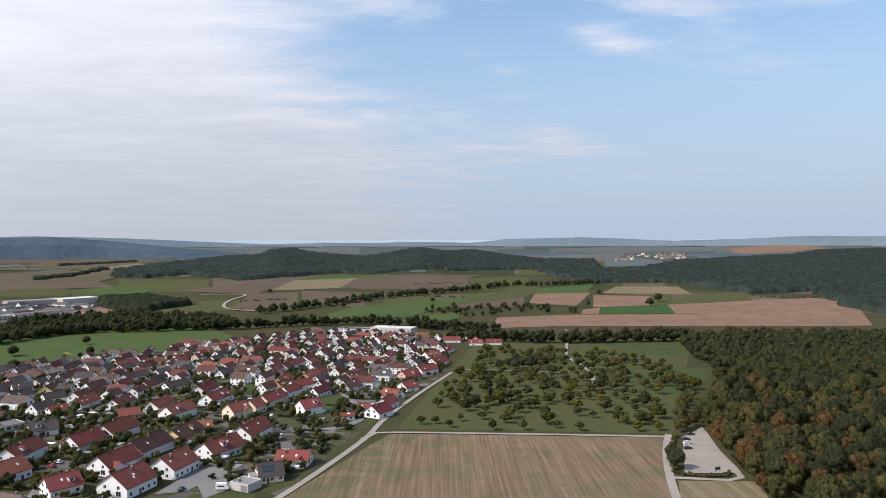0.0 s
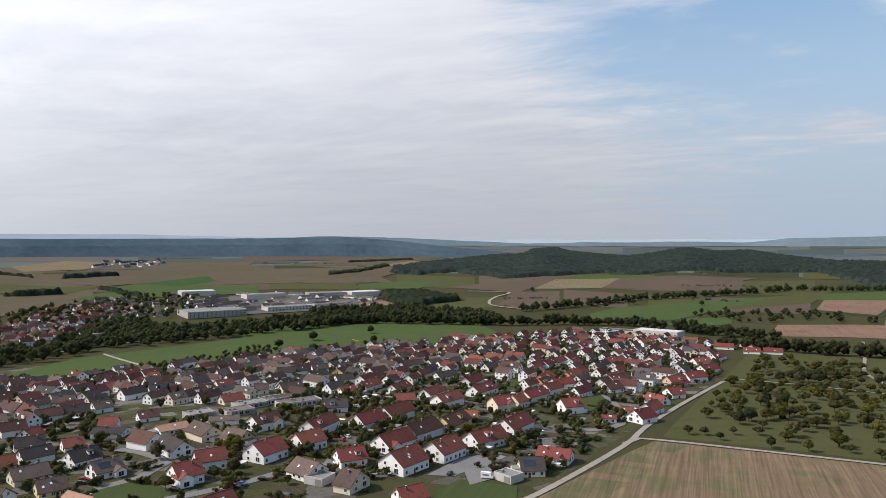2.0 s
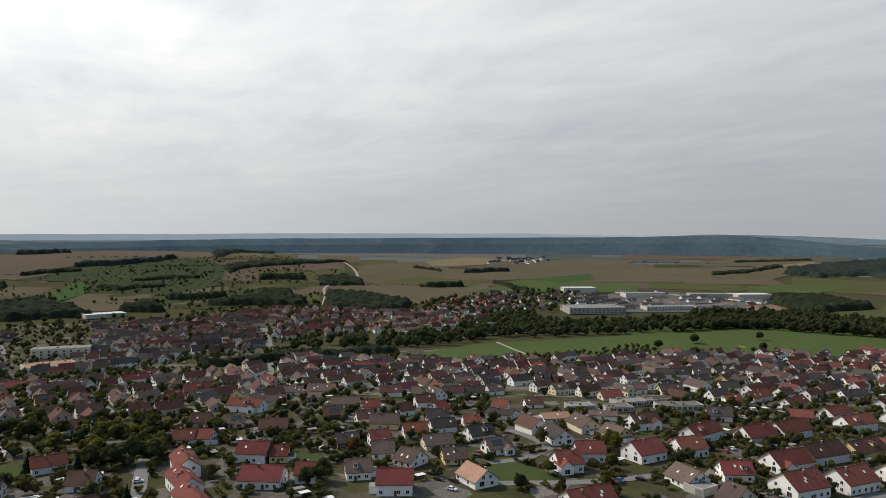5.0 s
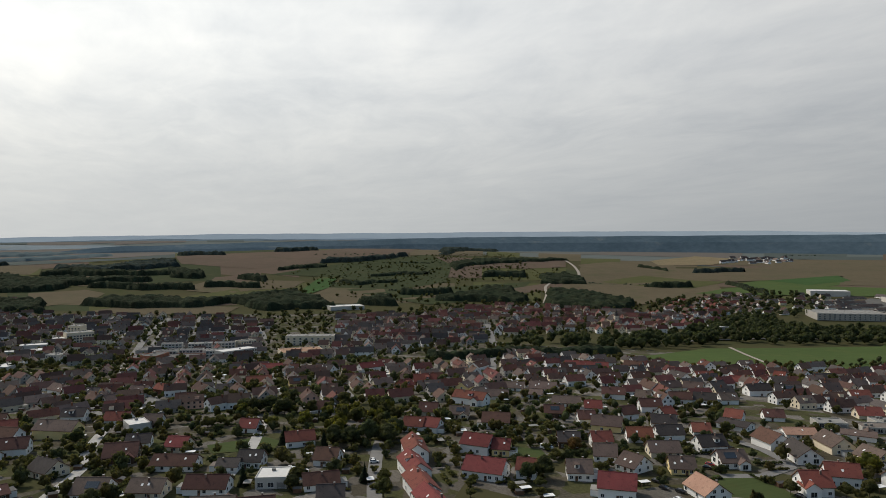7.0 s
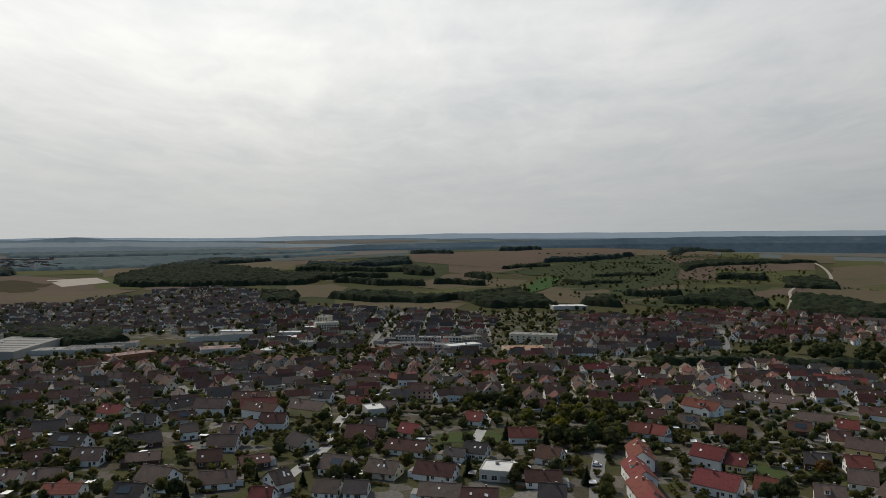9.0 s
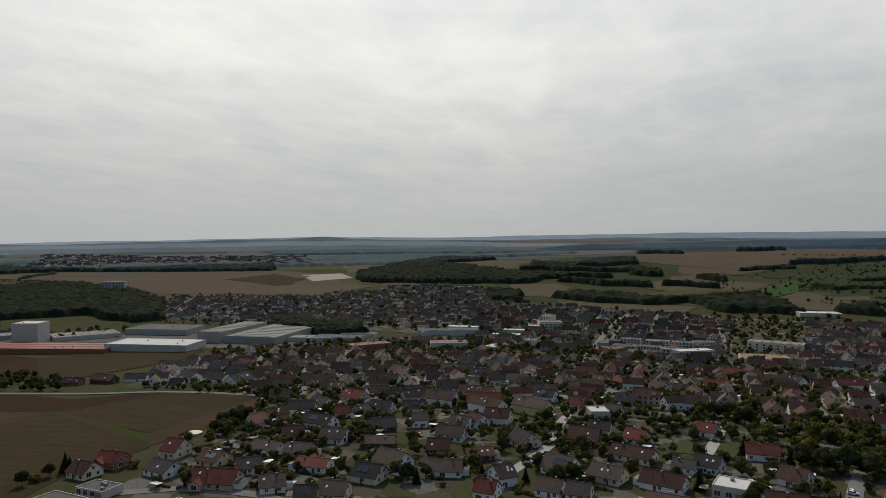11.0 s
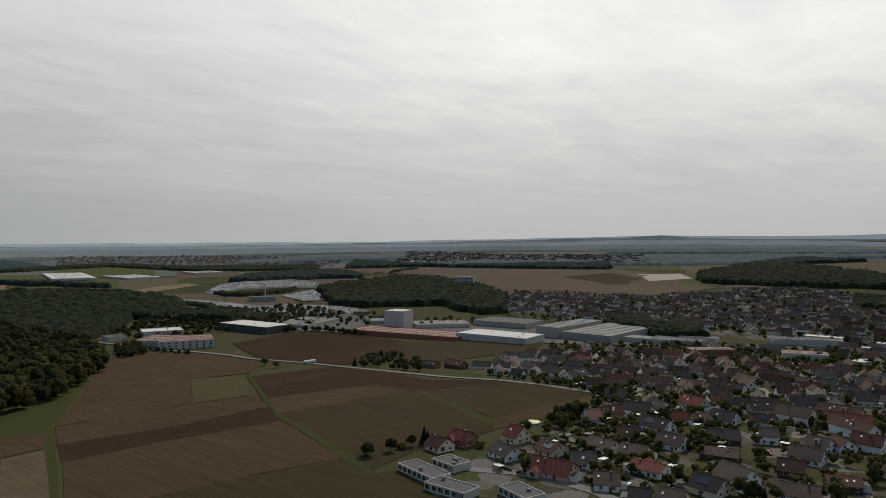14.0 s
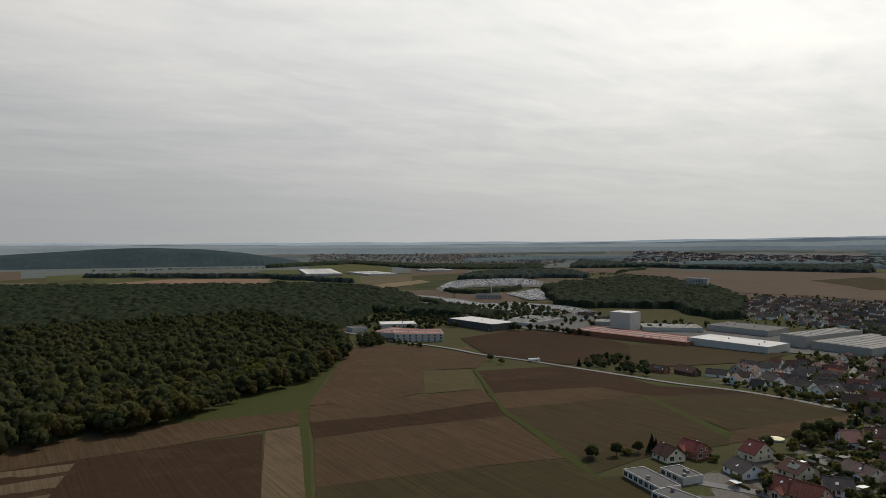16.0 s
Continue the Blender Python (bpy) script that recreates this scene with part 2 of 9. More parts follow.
def soil(name, base, second, scale, third, rows=0.0, turn=0.0, stain=0.54):
    """Field soil with faint drilling rows."""
    m = surface(name, *[(c[0], c[1], c[2] * 1.2) for c in (base, second)], scale, 1.0, (third[0], third[1], third[2] * 1.2), stain=stain, spec=0.02)
    if rows:
        n = m.node_tree
        shader = next(x for x in n.nodes if x.type == "BSDF_PRINCIPLED")
        old = shader.inputs["Base Color"].links[0].from_socket
        k = Nodes(n, False)
        at = k.add("ShaderNodeTexCoord").outputs["Object"]
        at = k.add("ShaderNodeMapping", {0: at, 2: (0, 0, radians(turn)), 3: (0.8, 0.011, 1)}).outputs[0]
        line = k.noise(at, 1.0, 3, 0.7)
        broad = k.noise(k.add("ShaderNodeMapping", {0: at, 3: (0.12, 1.6, 1)}).outputs[0], 1.0, 3, 0.6)
        line = k.math("ADD", k.math("MULTIPLY", line, 0.68), k.math("MULTIPLY", broad, 0.32))
        line = k.add("ShaderNodeMapRange", {0: line, 1: 0.38, 2: 0.62, 3: 1 - rows, 4: 1 + rows}).outputs[0]
        col = k.add("ShaderNodeVectorMath", {0: old, "Scale": line}, operation="SCALE").outputs[0]
        n.links.new(col, shader.inputs["Base Color"])
    return m


SOIL = {
    "regrowth": soil("green_regrowth", (0.118, 0.106, 0.048), (0.096, 0.092, 0.040), 0.09, (0.160, 0.118, 0.062), 0.26, 14, 0.47),
    "stubble": soil("stubble", (0.178, 0.124, 0.068), (0.140, 0.100, 0.054), 0.05, (0.105, 0.105, 0.042), 0.26, 14, 0.47),
    "straw": soil("straw", (0.180, 0.142, 0.072), (0.145, 0.118, 0.058), 0.08, (0.14, 0.12, 0.05), 0.24, 17),
    "tan": soil("tan_earth", (0.215, 0.135, 0.078), (0.165, 0.104, 0.062), 0.05, (0.130, 0.098, 0.050), 0.16, 20, 0.5),
    "pale": soil("dry_plain", (0.108, 0.087, 0.046), (0.084, 0.071, 0.038), 0.02, (0.072, 0.074, 0.032), 0.1, 60),
    "loam": soil("brown_loam", (0.070, 0.046, 0.023), (0.053, 0.036, 0.018), 0.07, (0.051, 0.041, 0.018), 0.22, -76),
    "earth": soil("tilled_earth", (0.042, 0.026, 0.013), (0.032, 0.020, 0.010), 0.07, (0.056, 0.033, 0.018), 0.15, -80),
    "olive": soil("dry_grass_field", (0.045, 0.037, 0.016), (0.037, 0.031, 0.013), 0.08, (0.058, 0.042, 0.019), 0.20, -76),
    "reed": soil("cut_straw_strip", (0.105, 0.076, 0.040), (0.085, 0.062, 0.033), 0.08, (0.075, 0.058, 0.028), 0.2, 20),
    "grass": soil("grass", (0.064, 0.092, 0.026), (0.054, 0.078, 0.023), 0.05, (0.078, 0.094, 0.028), 0.08, 30),
    "meadow": surface("meadow", (0.062, 0.070, 0.027), (0.078, 0.074, 0.033), 0.22, 1.0, (0.048, 0.058, 0.021), spec=0.02),
    "lawn": soil("orchard_grass", (0.058, 0.076, 0.024), (0.047, 0.062, 0.020), 0.06, (0.064, 0.062, 0.022), 0.08, 30),
    "slope": soil("rough_slope_grass", (0.043, 0.052, 0.020), (0.036, 0.044, 0.018), 0.05, (0.058, 0.055, 0.024), 0.08, 30),
    # distant farmland: these three colours are greyed by painted haze
    "plain_dun": surface("hazed_dun_farmland", (0.108, 0.106, 0.094), (0.088, 0.088, 0.080), 0.01, 1.0, spec=0.02),
    "plain_green": surface("hazed_green_farmland", (0.072, 0.085, 0.077), (0.060, 0.072, 0.067), 0.01, 1.0, spec=0.02),
    "plain_brown": surface("hazed_brown_farmland", (0.116, 0.104, 0.092), (0.094, 0.086, 0.077), 0.01, 1.0, spec=0.02),
    "loamy": soil("brown_hill_soil", (0.108, 0.079, 0.049), (0.085, 0.065, 0.040), 0.02, (0.078, 0.068, 0.038), 0.1, 60),
    "hay": soil("hay_plot", (0.074, 0.060, 0.026), (0.061, 0.051, 0.022), 0.06, (0.052, 0.052, 0.020), 0.15, -70),
    "fallow": soil("cut_grass_field", (0.051, 0.037, 0.017), (0.040, 0.031, 0.014), 0.06, (0.039, 0.036, 0.014), 0.24, -70, 0.5),
    "verge": surface("grass_verge", (0.038, 0.048, 0.015), (0.047, 0.047, 0.017), 0.3, 1.0, (0.031, 0.043, 0.012), spec=0.02),
    "crop": soil("young_crop", (0.045, 0.085, 0.024), (0.038, 0.070, 0.020), 0.08, (0.05, 0.08, 0.026), 0.15, 30),
}


def leaves(name, base, second, vary=0.25, hue=0.012, patch=0.09):
    """Foliage: leaf to leaf and tree to tree spread."""
    m = bpy.data.materials.new(name)
    m.use_nodes = True
    n = Nodes(m.node_tree)
    at = n.add("ShaderNodeNewGeometry")
    big = n.noise(at.outputs["Position"], patch, 2, 0.5)
    big = n.add("ShaderNodeMapRange", {0: big, 1: 0.35, 2: 0.65, 3: 0.0, 4: 1.0}).outputs[0]
    col = n.mix(big, (base[0] * 1.1, base[1], base[2] * 1.15, 1), (second[0] * 1.1, second[1], second[2] * 1.15, 1))
    r = at.outputs["Random Per Island"]
    own = n.add("ShaderNodeObjectInfo").outputs["Random"]
    value = n.add("ShaderNodeMapRange", {0: r, 1: 0.0, 2: 1.0, 3: 1 - vary, 4: 1 + vary}).outputs[0]
    value = n.math("MULTIPLY", value, n.add("ShaderNodeMapRange", {0: own, 1: 0.0, 2: 1.0, 3: 0.75, 4: 1.25}).outputs[0])
    turn = n.add("ShaderNodeMapRange", {0: n.math("FRACT", n.math("MULTIPLY", own, 9.7)), 1: 0.0, 2: 1.0, 3: 0.5 - hue, 4: 0.5 + hue * 0.6}).outputs[0]
    col = n.add("ShaderNodeHueSaturation", {"Hue": turn, "Value": value, "Color": col}).outputs[0]
    spray = n.noise(at.outputs["Position"], 1.3, 4, 0.7)
    col = n.add("ShaderNodeVectorMath", {0: col, "Scale": n.add("ShaderNodeMapRange", {0: spray, 1: 0.3, 2: 0.7, 3: 0.58, 4: 1.5}).outputs[0]}, operation="SCALE").outputs[0]
    relief = n.add("ShaderNodeBump", {"Height": spray, "Strength": 1.0, "Distance": 0.45})
    shader = n.add("ShaderNodeBsdfPrincipled", {"Base Color": col, "Roughness": 0.85, "Specular IOR Level": 0.06, "Normal": relief.outputs[0]})
    # light that comes through the leaves
    thin = n.add("ShaderNodeBsdfTranslucent", {"Color": n.mix(1.0, col, (1.5, 1.55, 0.9, 1), "MULTIPLY")})
    both = n.add("ShaderNodeMixShader", {0: 0.5, 1: shader.outputs[0], 2: thin.outputs[0]})
    n.tree.links.new(both.outputs[0], n.add("ShaderNodeOutputMaterial").inputs[0])
    return m


LEAF = leaves("green_leaves", (0.058, 0.068, 0.024), (0.088, 0.090, 0.030))
LEAF_DARK = leaves("dark_leaves", (0.042, 0.058, 0.025), (0.062, 0.074, 0.030))
LEAF_YELLOW = leaves("yellowing_leaves", (0.105, 0.105, 0.018), (0.072, 0.084, 0.018))
LEAF_RUST = leaves("autumn_leaves", (0.110, 0.072, 0.026), (0.074, 0.066, 0.024))
LEAF_OLIVE = leaves("fading_leaves", (0.078, 0.082, 0.026), (0.088, 0.079, 0.027))
NEEDLE = leaves("conifer_needles", (0.014, 0.025, 0.012), (0.021, 0.032, 0.015), hue=0.01)
WOODS = leaves("mixed_woods", (0.034, 0.047, 0.020), (0.058, 0.065, 0.025), vary=0.14, patch=0.05)
# lighter and bluer than the near woods: haze painted into the leaf colour
HAZED_FAR_WOODS = leaves("distant_woods", (0.046, 0.067, 0.046), (0.060, 0.081, 0.053), vary=0.14, patch=0.012)


def canopy_leaves(name, low, high):
    """Foliage seen from afar: a tone for each crown and a fine leafy grain."""
    m = bpy.data.materials.new(name)
    m.use_nodes = True
    n = Nodes(m.node_tree)
    at = n.add("ShaderNodeNewGeometry").outputs["Position"]
    cell = n.add("ShaderNodeTexVoronoi", {"Vector": n.add("ShaderNodeMapping", {0: at, 3: (1, 1, 0.3)}).outputs[0], "Scale": 0.095}, feature="F1")
    own = n.add("ShaderNodeSeparateColor", {0: cell.outputs["Color"]})
    col = n.mix(n.noise(at, 0.006, 3), (*low, 1), (*high, 1))
    col = n.mix(n.math("MULTIPLY", own.outputs[1], 0.55), col, (0.030, 0.031, 0.017, 1))
    grain = n.noise(at, 0.45, 4, 0.7)
    value = n.math("MULTIPLY", n.add("ShaderNodeMapRange", {0: own.outputs[0], 1: 0.0, 2: 1.0, 3: 0.72, 4: 1.28}).outputs[0],
                   n.add("ShaderNodeMapRange", {0: grain, 1: 0.3, 2: 0.7, 3: 0.6, 4: 1.4}).outputs[0])
    col = n.add("ShaderNodeVectorMath", {0: col, "Scale": value}, operation="SCALE").outputs[0]
    b = n.add("ShaderNodeBump", {"Height": grain, "Strength": 0.8, "Distance": 2.0})
    shader = n.add("ShaderNodeBsdfPrincipled", {"Base Color": col, "Roughness": 1.0, "Specular IOR Level": 0.02, "Normal": b.outputs[0]})
    n.tree.links.new(shader.outputs[0], n.add("ShaderNodeOutputMaterial").inputs[0])
    return m


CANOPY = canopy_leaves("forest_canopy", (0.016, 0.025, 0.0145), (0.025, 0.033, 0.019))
# bluer, lighter copy of the canopy for far forest, with haze painted in
HAZED_CANOPY = canopy_leaves("haze_blued_forest", (0.021, 0.032, 0.030), (0.031, 0.043, 0.039))
# far hills: the blue of distance haze is painted into these colours
FAR_BLUE = surface("haze_painted_hills", (0.33, 0.385, 0.425), (0.28, 0.33, 0.37), 0.004, 1.0, spec=0.0)
HAZE_BLUE = surface("painted_haze_low_hills", (0.240, 0.275, 0.287), (0.170, 0.203, 0.215), 0.012, 1.0, (0.225, 0.236, 0.225), spec=0.0, stretch=(1, 1, 4))
HAZED_HILLS = surface("haze_blued_hills", (0.150, 0.188, 0.212), (0.105, 0.140, 0.162), 0.012, 1.0, spec=0.0)
NEAR_BLUE = surface("haze_blued_wooded_hills", (0.085, 0.117, 0.140), (0.046, 0.070, 0.088), 0.016, 1.0, (0.125, 0.140, 0.140), spec=0.0, stain=0.6)
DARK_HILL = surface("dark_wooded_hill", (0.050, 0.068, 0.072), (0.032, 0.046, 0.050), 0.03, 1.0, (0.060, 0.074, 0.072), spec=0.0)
# woods of the far plain: haze goes into the colour as blue-grey
HAZED_WOODS = surface("haze_painted_woods", (0.098, 0.124, 0.128), (0.074, 0.097, 0.102), 0.03, 1.0, (0.112, 0.132, 0.130), spec=0.0)


# ---- mesh helpers ----
def mesh_of(name, verts, faces, materials, slots=None):
    me = bpy.data.meshes.new(name)
    me.from_pydata(verts, [], faces)
    for m in materials:
        me.materials.append(m)
    if slots is not None:
        me.polygons.foreach_set("material_index", slots)
    me.update()
    return me


def part(name, me, parent, m=None, label=""):
    ob = new(name, me)
    ob.parent = parent
    if m is not None:
        ob.matrix_basis = m
    return tagged(ob, label) if label else ob


class Shape:
    """Collects boxes, prisms and quads with a material each, then becomes one mesh."""

    def __init__(self):
        self.v, self.f, self.s = [], [], []

    def poly(self, points, slot=0):
        k = len(self.v)
        self.v += [tuple(p) for p in points]
        self.f.append(tuple(range(k, k + len(points))))
        self.s.append(slot)

    def box(self, x0, y0, z0, x1, y1, z1, slot=0, top=None):
        k = len(self.v)
        self.v += [(x0, y0, z0), (x1, y0, z0), (x1, y1, z0), (x0, y1, z0), (x0, y0, z1), (x1, y0, z1), (x1, y1, z1), (x0, y1, z1)]
        self.f += [(k, k + 3, k + 2, k + 1), (k + 4, k + 5, k + 6, k + 7), (k, k + 1, k + 5, k + 4), (k + 1, k + 2, k + 6, k + 5),
                   (k + 2, k + 3, k + 7, k + 6), (k + 3, k, k + 4, k + 7)]
        self.s += [slot, slot if top is None else top] + [slot] * 4

    def solid(self, ring, z0, z1, slot=0):
        """An upright prism on a ring of (x, y)."""
        k, n = len(self.v), len(ring)
        self.v += [(x, y, z0) for x, y in ring] + [(x, y, z1) for x, y in ring]
        self.f += [tuple(range(k + n, k + 2 * n)), tuple(range(k + n - 1, k - 1, -1))]
        self.f += [(k + i, k + (i + 1) % n, k + n + (i + 1) % n, k + n + i) for i in range(n)]
        self.s += [slot] * (n + 2)

    def mesh(self, name, *materials):
        return mesh_of(name, self.v, self.f, materials, self.s)


# ---- land ----
KNOLLS = ((12.8, 1.8, 2700, 20), (2.0, 2.2, 2700, 24), (-14.0, 4.5, 3000, 26))  # bearing, breadth, distance, height of wooded knolls


def height(az, d):
    """The lie of the land: level below the camera, falling to the stream, rising to the hills far off."""
    d = np.asarray(d, float)
    far = np.interp(az, [-180, -120, -60, 0, 20, 36, 60, 90, 115, 130, 150, 180], [48, 76, 104, 104, 108, 120, 130, 130, 96, 82, 52, 48])
    s = np.clip((d - 1200) / 3600, 0, 1)
    w = np.exp(-((np.asarray(az) - 76) / 24) ** 2)
    u = np.clip((d - 300) / 650, 0, 1)
    knolls = sum(h * np.exp(-((np.asarray(az) - a) / wide) ** 2) * np.exp(-((d - at) / 420) ** 2) for a, wide, at, h in KNOLLS)
    return -26 * u * u * (3 - 2 * u) + far * s ** 1.05 + w * 58 * np.exp(-((d - 2300) / 600) ** 2) + knolls


def level(x, y):
    x, y = np.asarray(x, float), np.asarray(y, float)
    return height(np.degrees(np.arctan2(-x, y)), np.hypot(x, y))


def build_ground():
    rings = [0.0] + list(np.geomspace(15, 4970, 190))
    spokes = 360
    a = np.radians(np.arange(spokes) * 360 / spokes)
    verts, faces = [(0, 0, 0)], []
    for r in rings[1:]:
        z = height((np.degrees(a) + 180) % 360 - 180, np.full(spokes, r))
        verts += list(zip(-r * np.sin(a), r * np.cos(a), z))
    for j in range(spokes):
        faces.append((0, 1 + j, 1 + (j + 1) % spokes))
    for i in range(len(rings) - 2):
        for j in range(spokes):
            p, q = 1 + i * spokes, 1 + (i + 1) * spokes
            faces.append((p + j, q + j, q + (j + 1) % spokes, p + (j + 1) % spokes))
    # rings past 2200 m take the land colour with painted haze
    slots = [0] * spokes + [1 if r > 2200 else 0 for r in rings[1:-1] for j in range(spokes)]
    ob = new("ground", mesh_of("ground", verts, faces, [LAND, HAZED_LAND], slots))
    ob.data.polygons.foreach_set("use_smooth", [True] * len(faces))
    tagged(ob, "wide valley land of grass and bare soil", "ground", kind="structure")


LAID, LANES, PLOTS = [], [], []


def field(name, corners, material, label, lift=0.02):
    """A field: a four-cornered cloth laid on the land."""
    a, b, c, d = [np.array(p, float) for p in corners]
    far = max(np.hypot(*p) for p in (a, b, c, d))
    span = max(np.hypot(*(b - a)), np.hypot(*(c - b)), np.hypot(*(d - c)), np.hypot(*(a - d)))
    n = int(min(30, max(2, span / (12 + far * 0.03))))
    u, v = np.meshgrid(np.linspace(0, 1, n + 1), np.linspace(0, 1, n + 1))
    u, v = u.ravel()[:, None], v.ravel()[:, None]
    p = (a * (1 - u) + b * u) * (1 - v) + (d * (1 - u) + c * u) * v
    # edges of real fields are never quite straight
    wob = np.array([noise.noise(Vector((x * 0.03, y * 0.03, 0))) for x, y in p])[:, None]
    p = p + wob * min(1.2, span * 0.01)
    LAID.append(name)
    k = 0 if name == "far_field" else 1 + len(LAID) - LAID.count("far_field")
    z = level(p[:, 0], p[:, 1]) + lift + 0.0015 * k + (0.0004 + 0.000006 * k) * np.maximum(0, np.hypot(p[:, 0], p[:, 1]) - 300)
    faces = [(i * (n + 1) + j, i * (n + 1) + j + 1, (i + 1) * (n + 1) + j + 1, (i + 1) * (n + 1) + j) for i in range(n) for j in range(n)]
    me = mesh_of(name, [(x, y, h) for (x, y), h in zip(p, z)], faces, [material])
    me.update()
    if len(me.polygons) and me.polygons[0].normal.z < 0:
        me.flip_normals()
    return tagged(new(name, me), label, "field" if "field" in name else name.replace("_", " "), kind="structure")


def plot(name, corners, material, label, lift=0.02):
    """A field of any outline, laid on the land."""
    far = sum(math.hypot(*p) for p in corners) / len(corners)
    gap = 12 + far * 0.03
    bm = bmesh.new()
    bm.faces.new([bm.verts.new((x, y, 0)) for x, y in corners])
    for axis in (0, 1):
        lo, hi = min(p[axis] for p in corners), max(p[axis] for p in corners)
        for k in range(1, int((hi - lo) / gap) + 1):
            at, way_of = [0, 0, 0], [0, 0, 0]
            at[axis], way_of[axis] = lo + k * gap, 1
            bmesh.ops.bisect_plane(bm, geom=bm.verts[:] + bm.edges[:] + bm.faces[:], plane_co=at, plane_no=way_of)
    PLOTS.append(corners)
    LAID.append(name)
    k = 1 + len(LAID) - LAID.count("far_field")
    for v in bm.verts:
        # edges of real fields are never quite straight
        wob = noise.noise(Vector((v.co.x * 0.03, v.co.y * 0.03, 0))) * min(1.2, gap * 0.05)
        v.co.x, v.co.y = v.co.x + wob, v.co.y + wob
        d = math.hypot(v.co.x, v.co.y)
        v.co.z = float(level(v.co.x, v.co.y)) + lift + 0.0015 * k + (0.0004 + 0.000006 * k) * max(0.0, d - 300)
    bm.normal_update()
    if sum(f.normal.z for f in bm.faces) < 0:
        bmesh.ops.reverse_faces(bm, faces=bm.faces[:])
    me = bpy.data.meshes.new(name)
    bm.to_mesh(me)
    bm.free()
    me.materials.append(material)
    return tagged(new(name, me), label, "field" if "field" in name else name, kind="structure")


def way(name, points, width, material, label, lift=0.2, category="road"):
    """A road or track: a band along a bent line."""
    pts = [np.array(p, float) for p in points]
    line = []
    for i in range(len(pts) - 1):
        steps = max(1, int(np.hypot(*(pts[i + 1] - pts[i])) / 12))
        p0, p1, p2, p3 = pts[max(i - 1, 0)], pts[i], pts[i + 1], pts[min(i + 2, len(pts) - 1)]
        for k in range(steps):
            t = k / steps
            line.append(0.5 * (2 * p1 + (p2 - p0) * t + (2 * p0 - 5 * p1 + 4 * p2 - p3) * t * t + (3 * p1 - p0 - 3 * p2 + p3) * t ** 3))
    line.append(pts[-1])
    LANES.extend((float(p[0]), float(p[1]), width / 2 + 0.5) for p in line)
    verts, faces = [], []
    for i, p in enumerate(line):
        d = line[min(i + 1, len(line) - 1)] - line[max(i - 1, 0)]
        s = np.array((-d[1], d[0])) / max(1e-6, np.hypot(*d)) * width / 2
        for q in (p + s, p - s):
            verts.append((q[0], q[1], float(level(*q)) + lift + 0.0013 * max(0.0, float(np.hypot(*q)) - 300)))
    for i in range(len(line) - 1):
        faces.append((2 * i, 2 * i + 1, 2 * i + 3, 2 * i + 2))
    return tagged(new(name, mesh_of(name, verts, faces, [material])), label, category, kind="structure")


build_ground()
# far patchwork of fields
patch = random.Random(12)
d = 1350.0
while d < 4500:
    az = -46 + patch.uniform(0, 4)
    while az < 186:
        wide = patch.uniform(2.5, 7.0)
        # past 2300 m the field colours have haze painted in
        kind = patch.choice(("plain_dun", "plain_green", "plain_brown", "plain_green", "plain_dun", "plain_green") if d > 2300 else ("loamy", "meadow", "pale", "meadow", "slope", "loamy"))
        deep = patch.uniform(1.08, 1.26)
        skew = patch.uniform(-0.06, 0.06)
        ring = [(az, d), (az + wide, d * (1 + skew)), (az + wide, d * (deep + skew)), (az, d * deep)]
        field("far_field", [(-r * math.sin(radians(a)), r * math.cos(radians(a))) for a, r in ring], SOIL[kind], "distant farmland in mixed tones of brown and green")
        az += wide + patch.choice((0, 0, 0.3, 1.5))
    d *= 1.27
field("garden_ground", ((-185.4, 270.4), (-65.2, 278.6), (7.7, 637.5), (-301.8, 839.7)), GARDEN, "gardens and yards between the houses")
field("garden_ground", ((-266.7, 118.2), (-117.1, 207.2), (-319.9, 817), (-814.3, 362.3)), GARDEN, "gardens and yards between the houses")
field("garden_ground", ((-287.5, -34.6), (-223.3, 84.6), (-636.5, 392), (-1118, -132)), GARDEN, "gardens and yards between the houses")
field("garden_ground", ((-241.1, -135.7), (-234.8, 17.1), (-1166, -26), (-739.4, -381.7)), GARDEN, "gardens and yards between the houses")
field("garden_ground", ((-203.9, -184.5), (-337, -211.9), (-471.9, -157.2), (-239.5, -34.6)), GARDEN, "gardens and yards between the houses")
field("garden_ground", ((-458.1, -357.5), (-481.9, -148), (-891.3, -192.5), (-734.3, -389.2)), GARDEN, "gardens and yards by the railway")
field("garden_ground", ((-948, -589), (-909.4, -120.5), (-1570, -208), (-1219, -757)), GARDEN, "gardens and yards of the far quarter")
field("garden_ground", ((-814.8, -178.4), (-623.4, 296.5), (-1100, 566), (-1350, -295)), GARDEN, "gardens and yards of the town")
field("field", ((-28.3, 376.4), (114.4, 368.9), (80.3, 237.1), (-77.1, 238.5)), SOIL["stubble"], "harvested stubble field with green regrowth beside the track")
plot("field", [(-75.5, 239.5), (-60, 285), (-44, 331), (-28.8, 375), (-12, 374.3), (-22, 345), (-27, 318), (-38, 290), (-36, 264), (-46, 239.6)], SOIL["regrowth"], "strip of green regrowth in the stubble")
field("field", ((98, 298.6), (131.7, 297.2), (115.4, 237), (80.9, 237.2)), SOIL["straw"], "small cut straw field beside the gravel track")
field("meadow", ((-24.6, 387.8), (120.6, 376.3), (322.3, 925.8), (39.3, 897.9)), SOIL["meadow"], "rough orchard grassland")
field("meadow", ((126.3, 708.9), (247.7, 652.4), (173.5, 498.4), (122.3, 515.3)), SOIL["lawn"], "green meadow by the wood")
field("meadow", ((184.5, 764.3), (258.5, 759.8), (293.9, 895), (199.7, 885.3)), SOIL["lawn"], "pale green clearing behind the orchard")
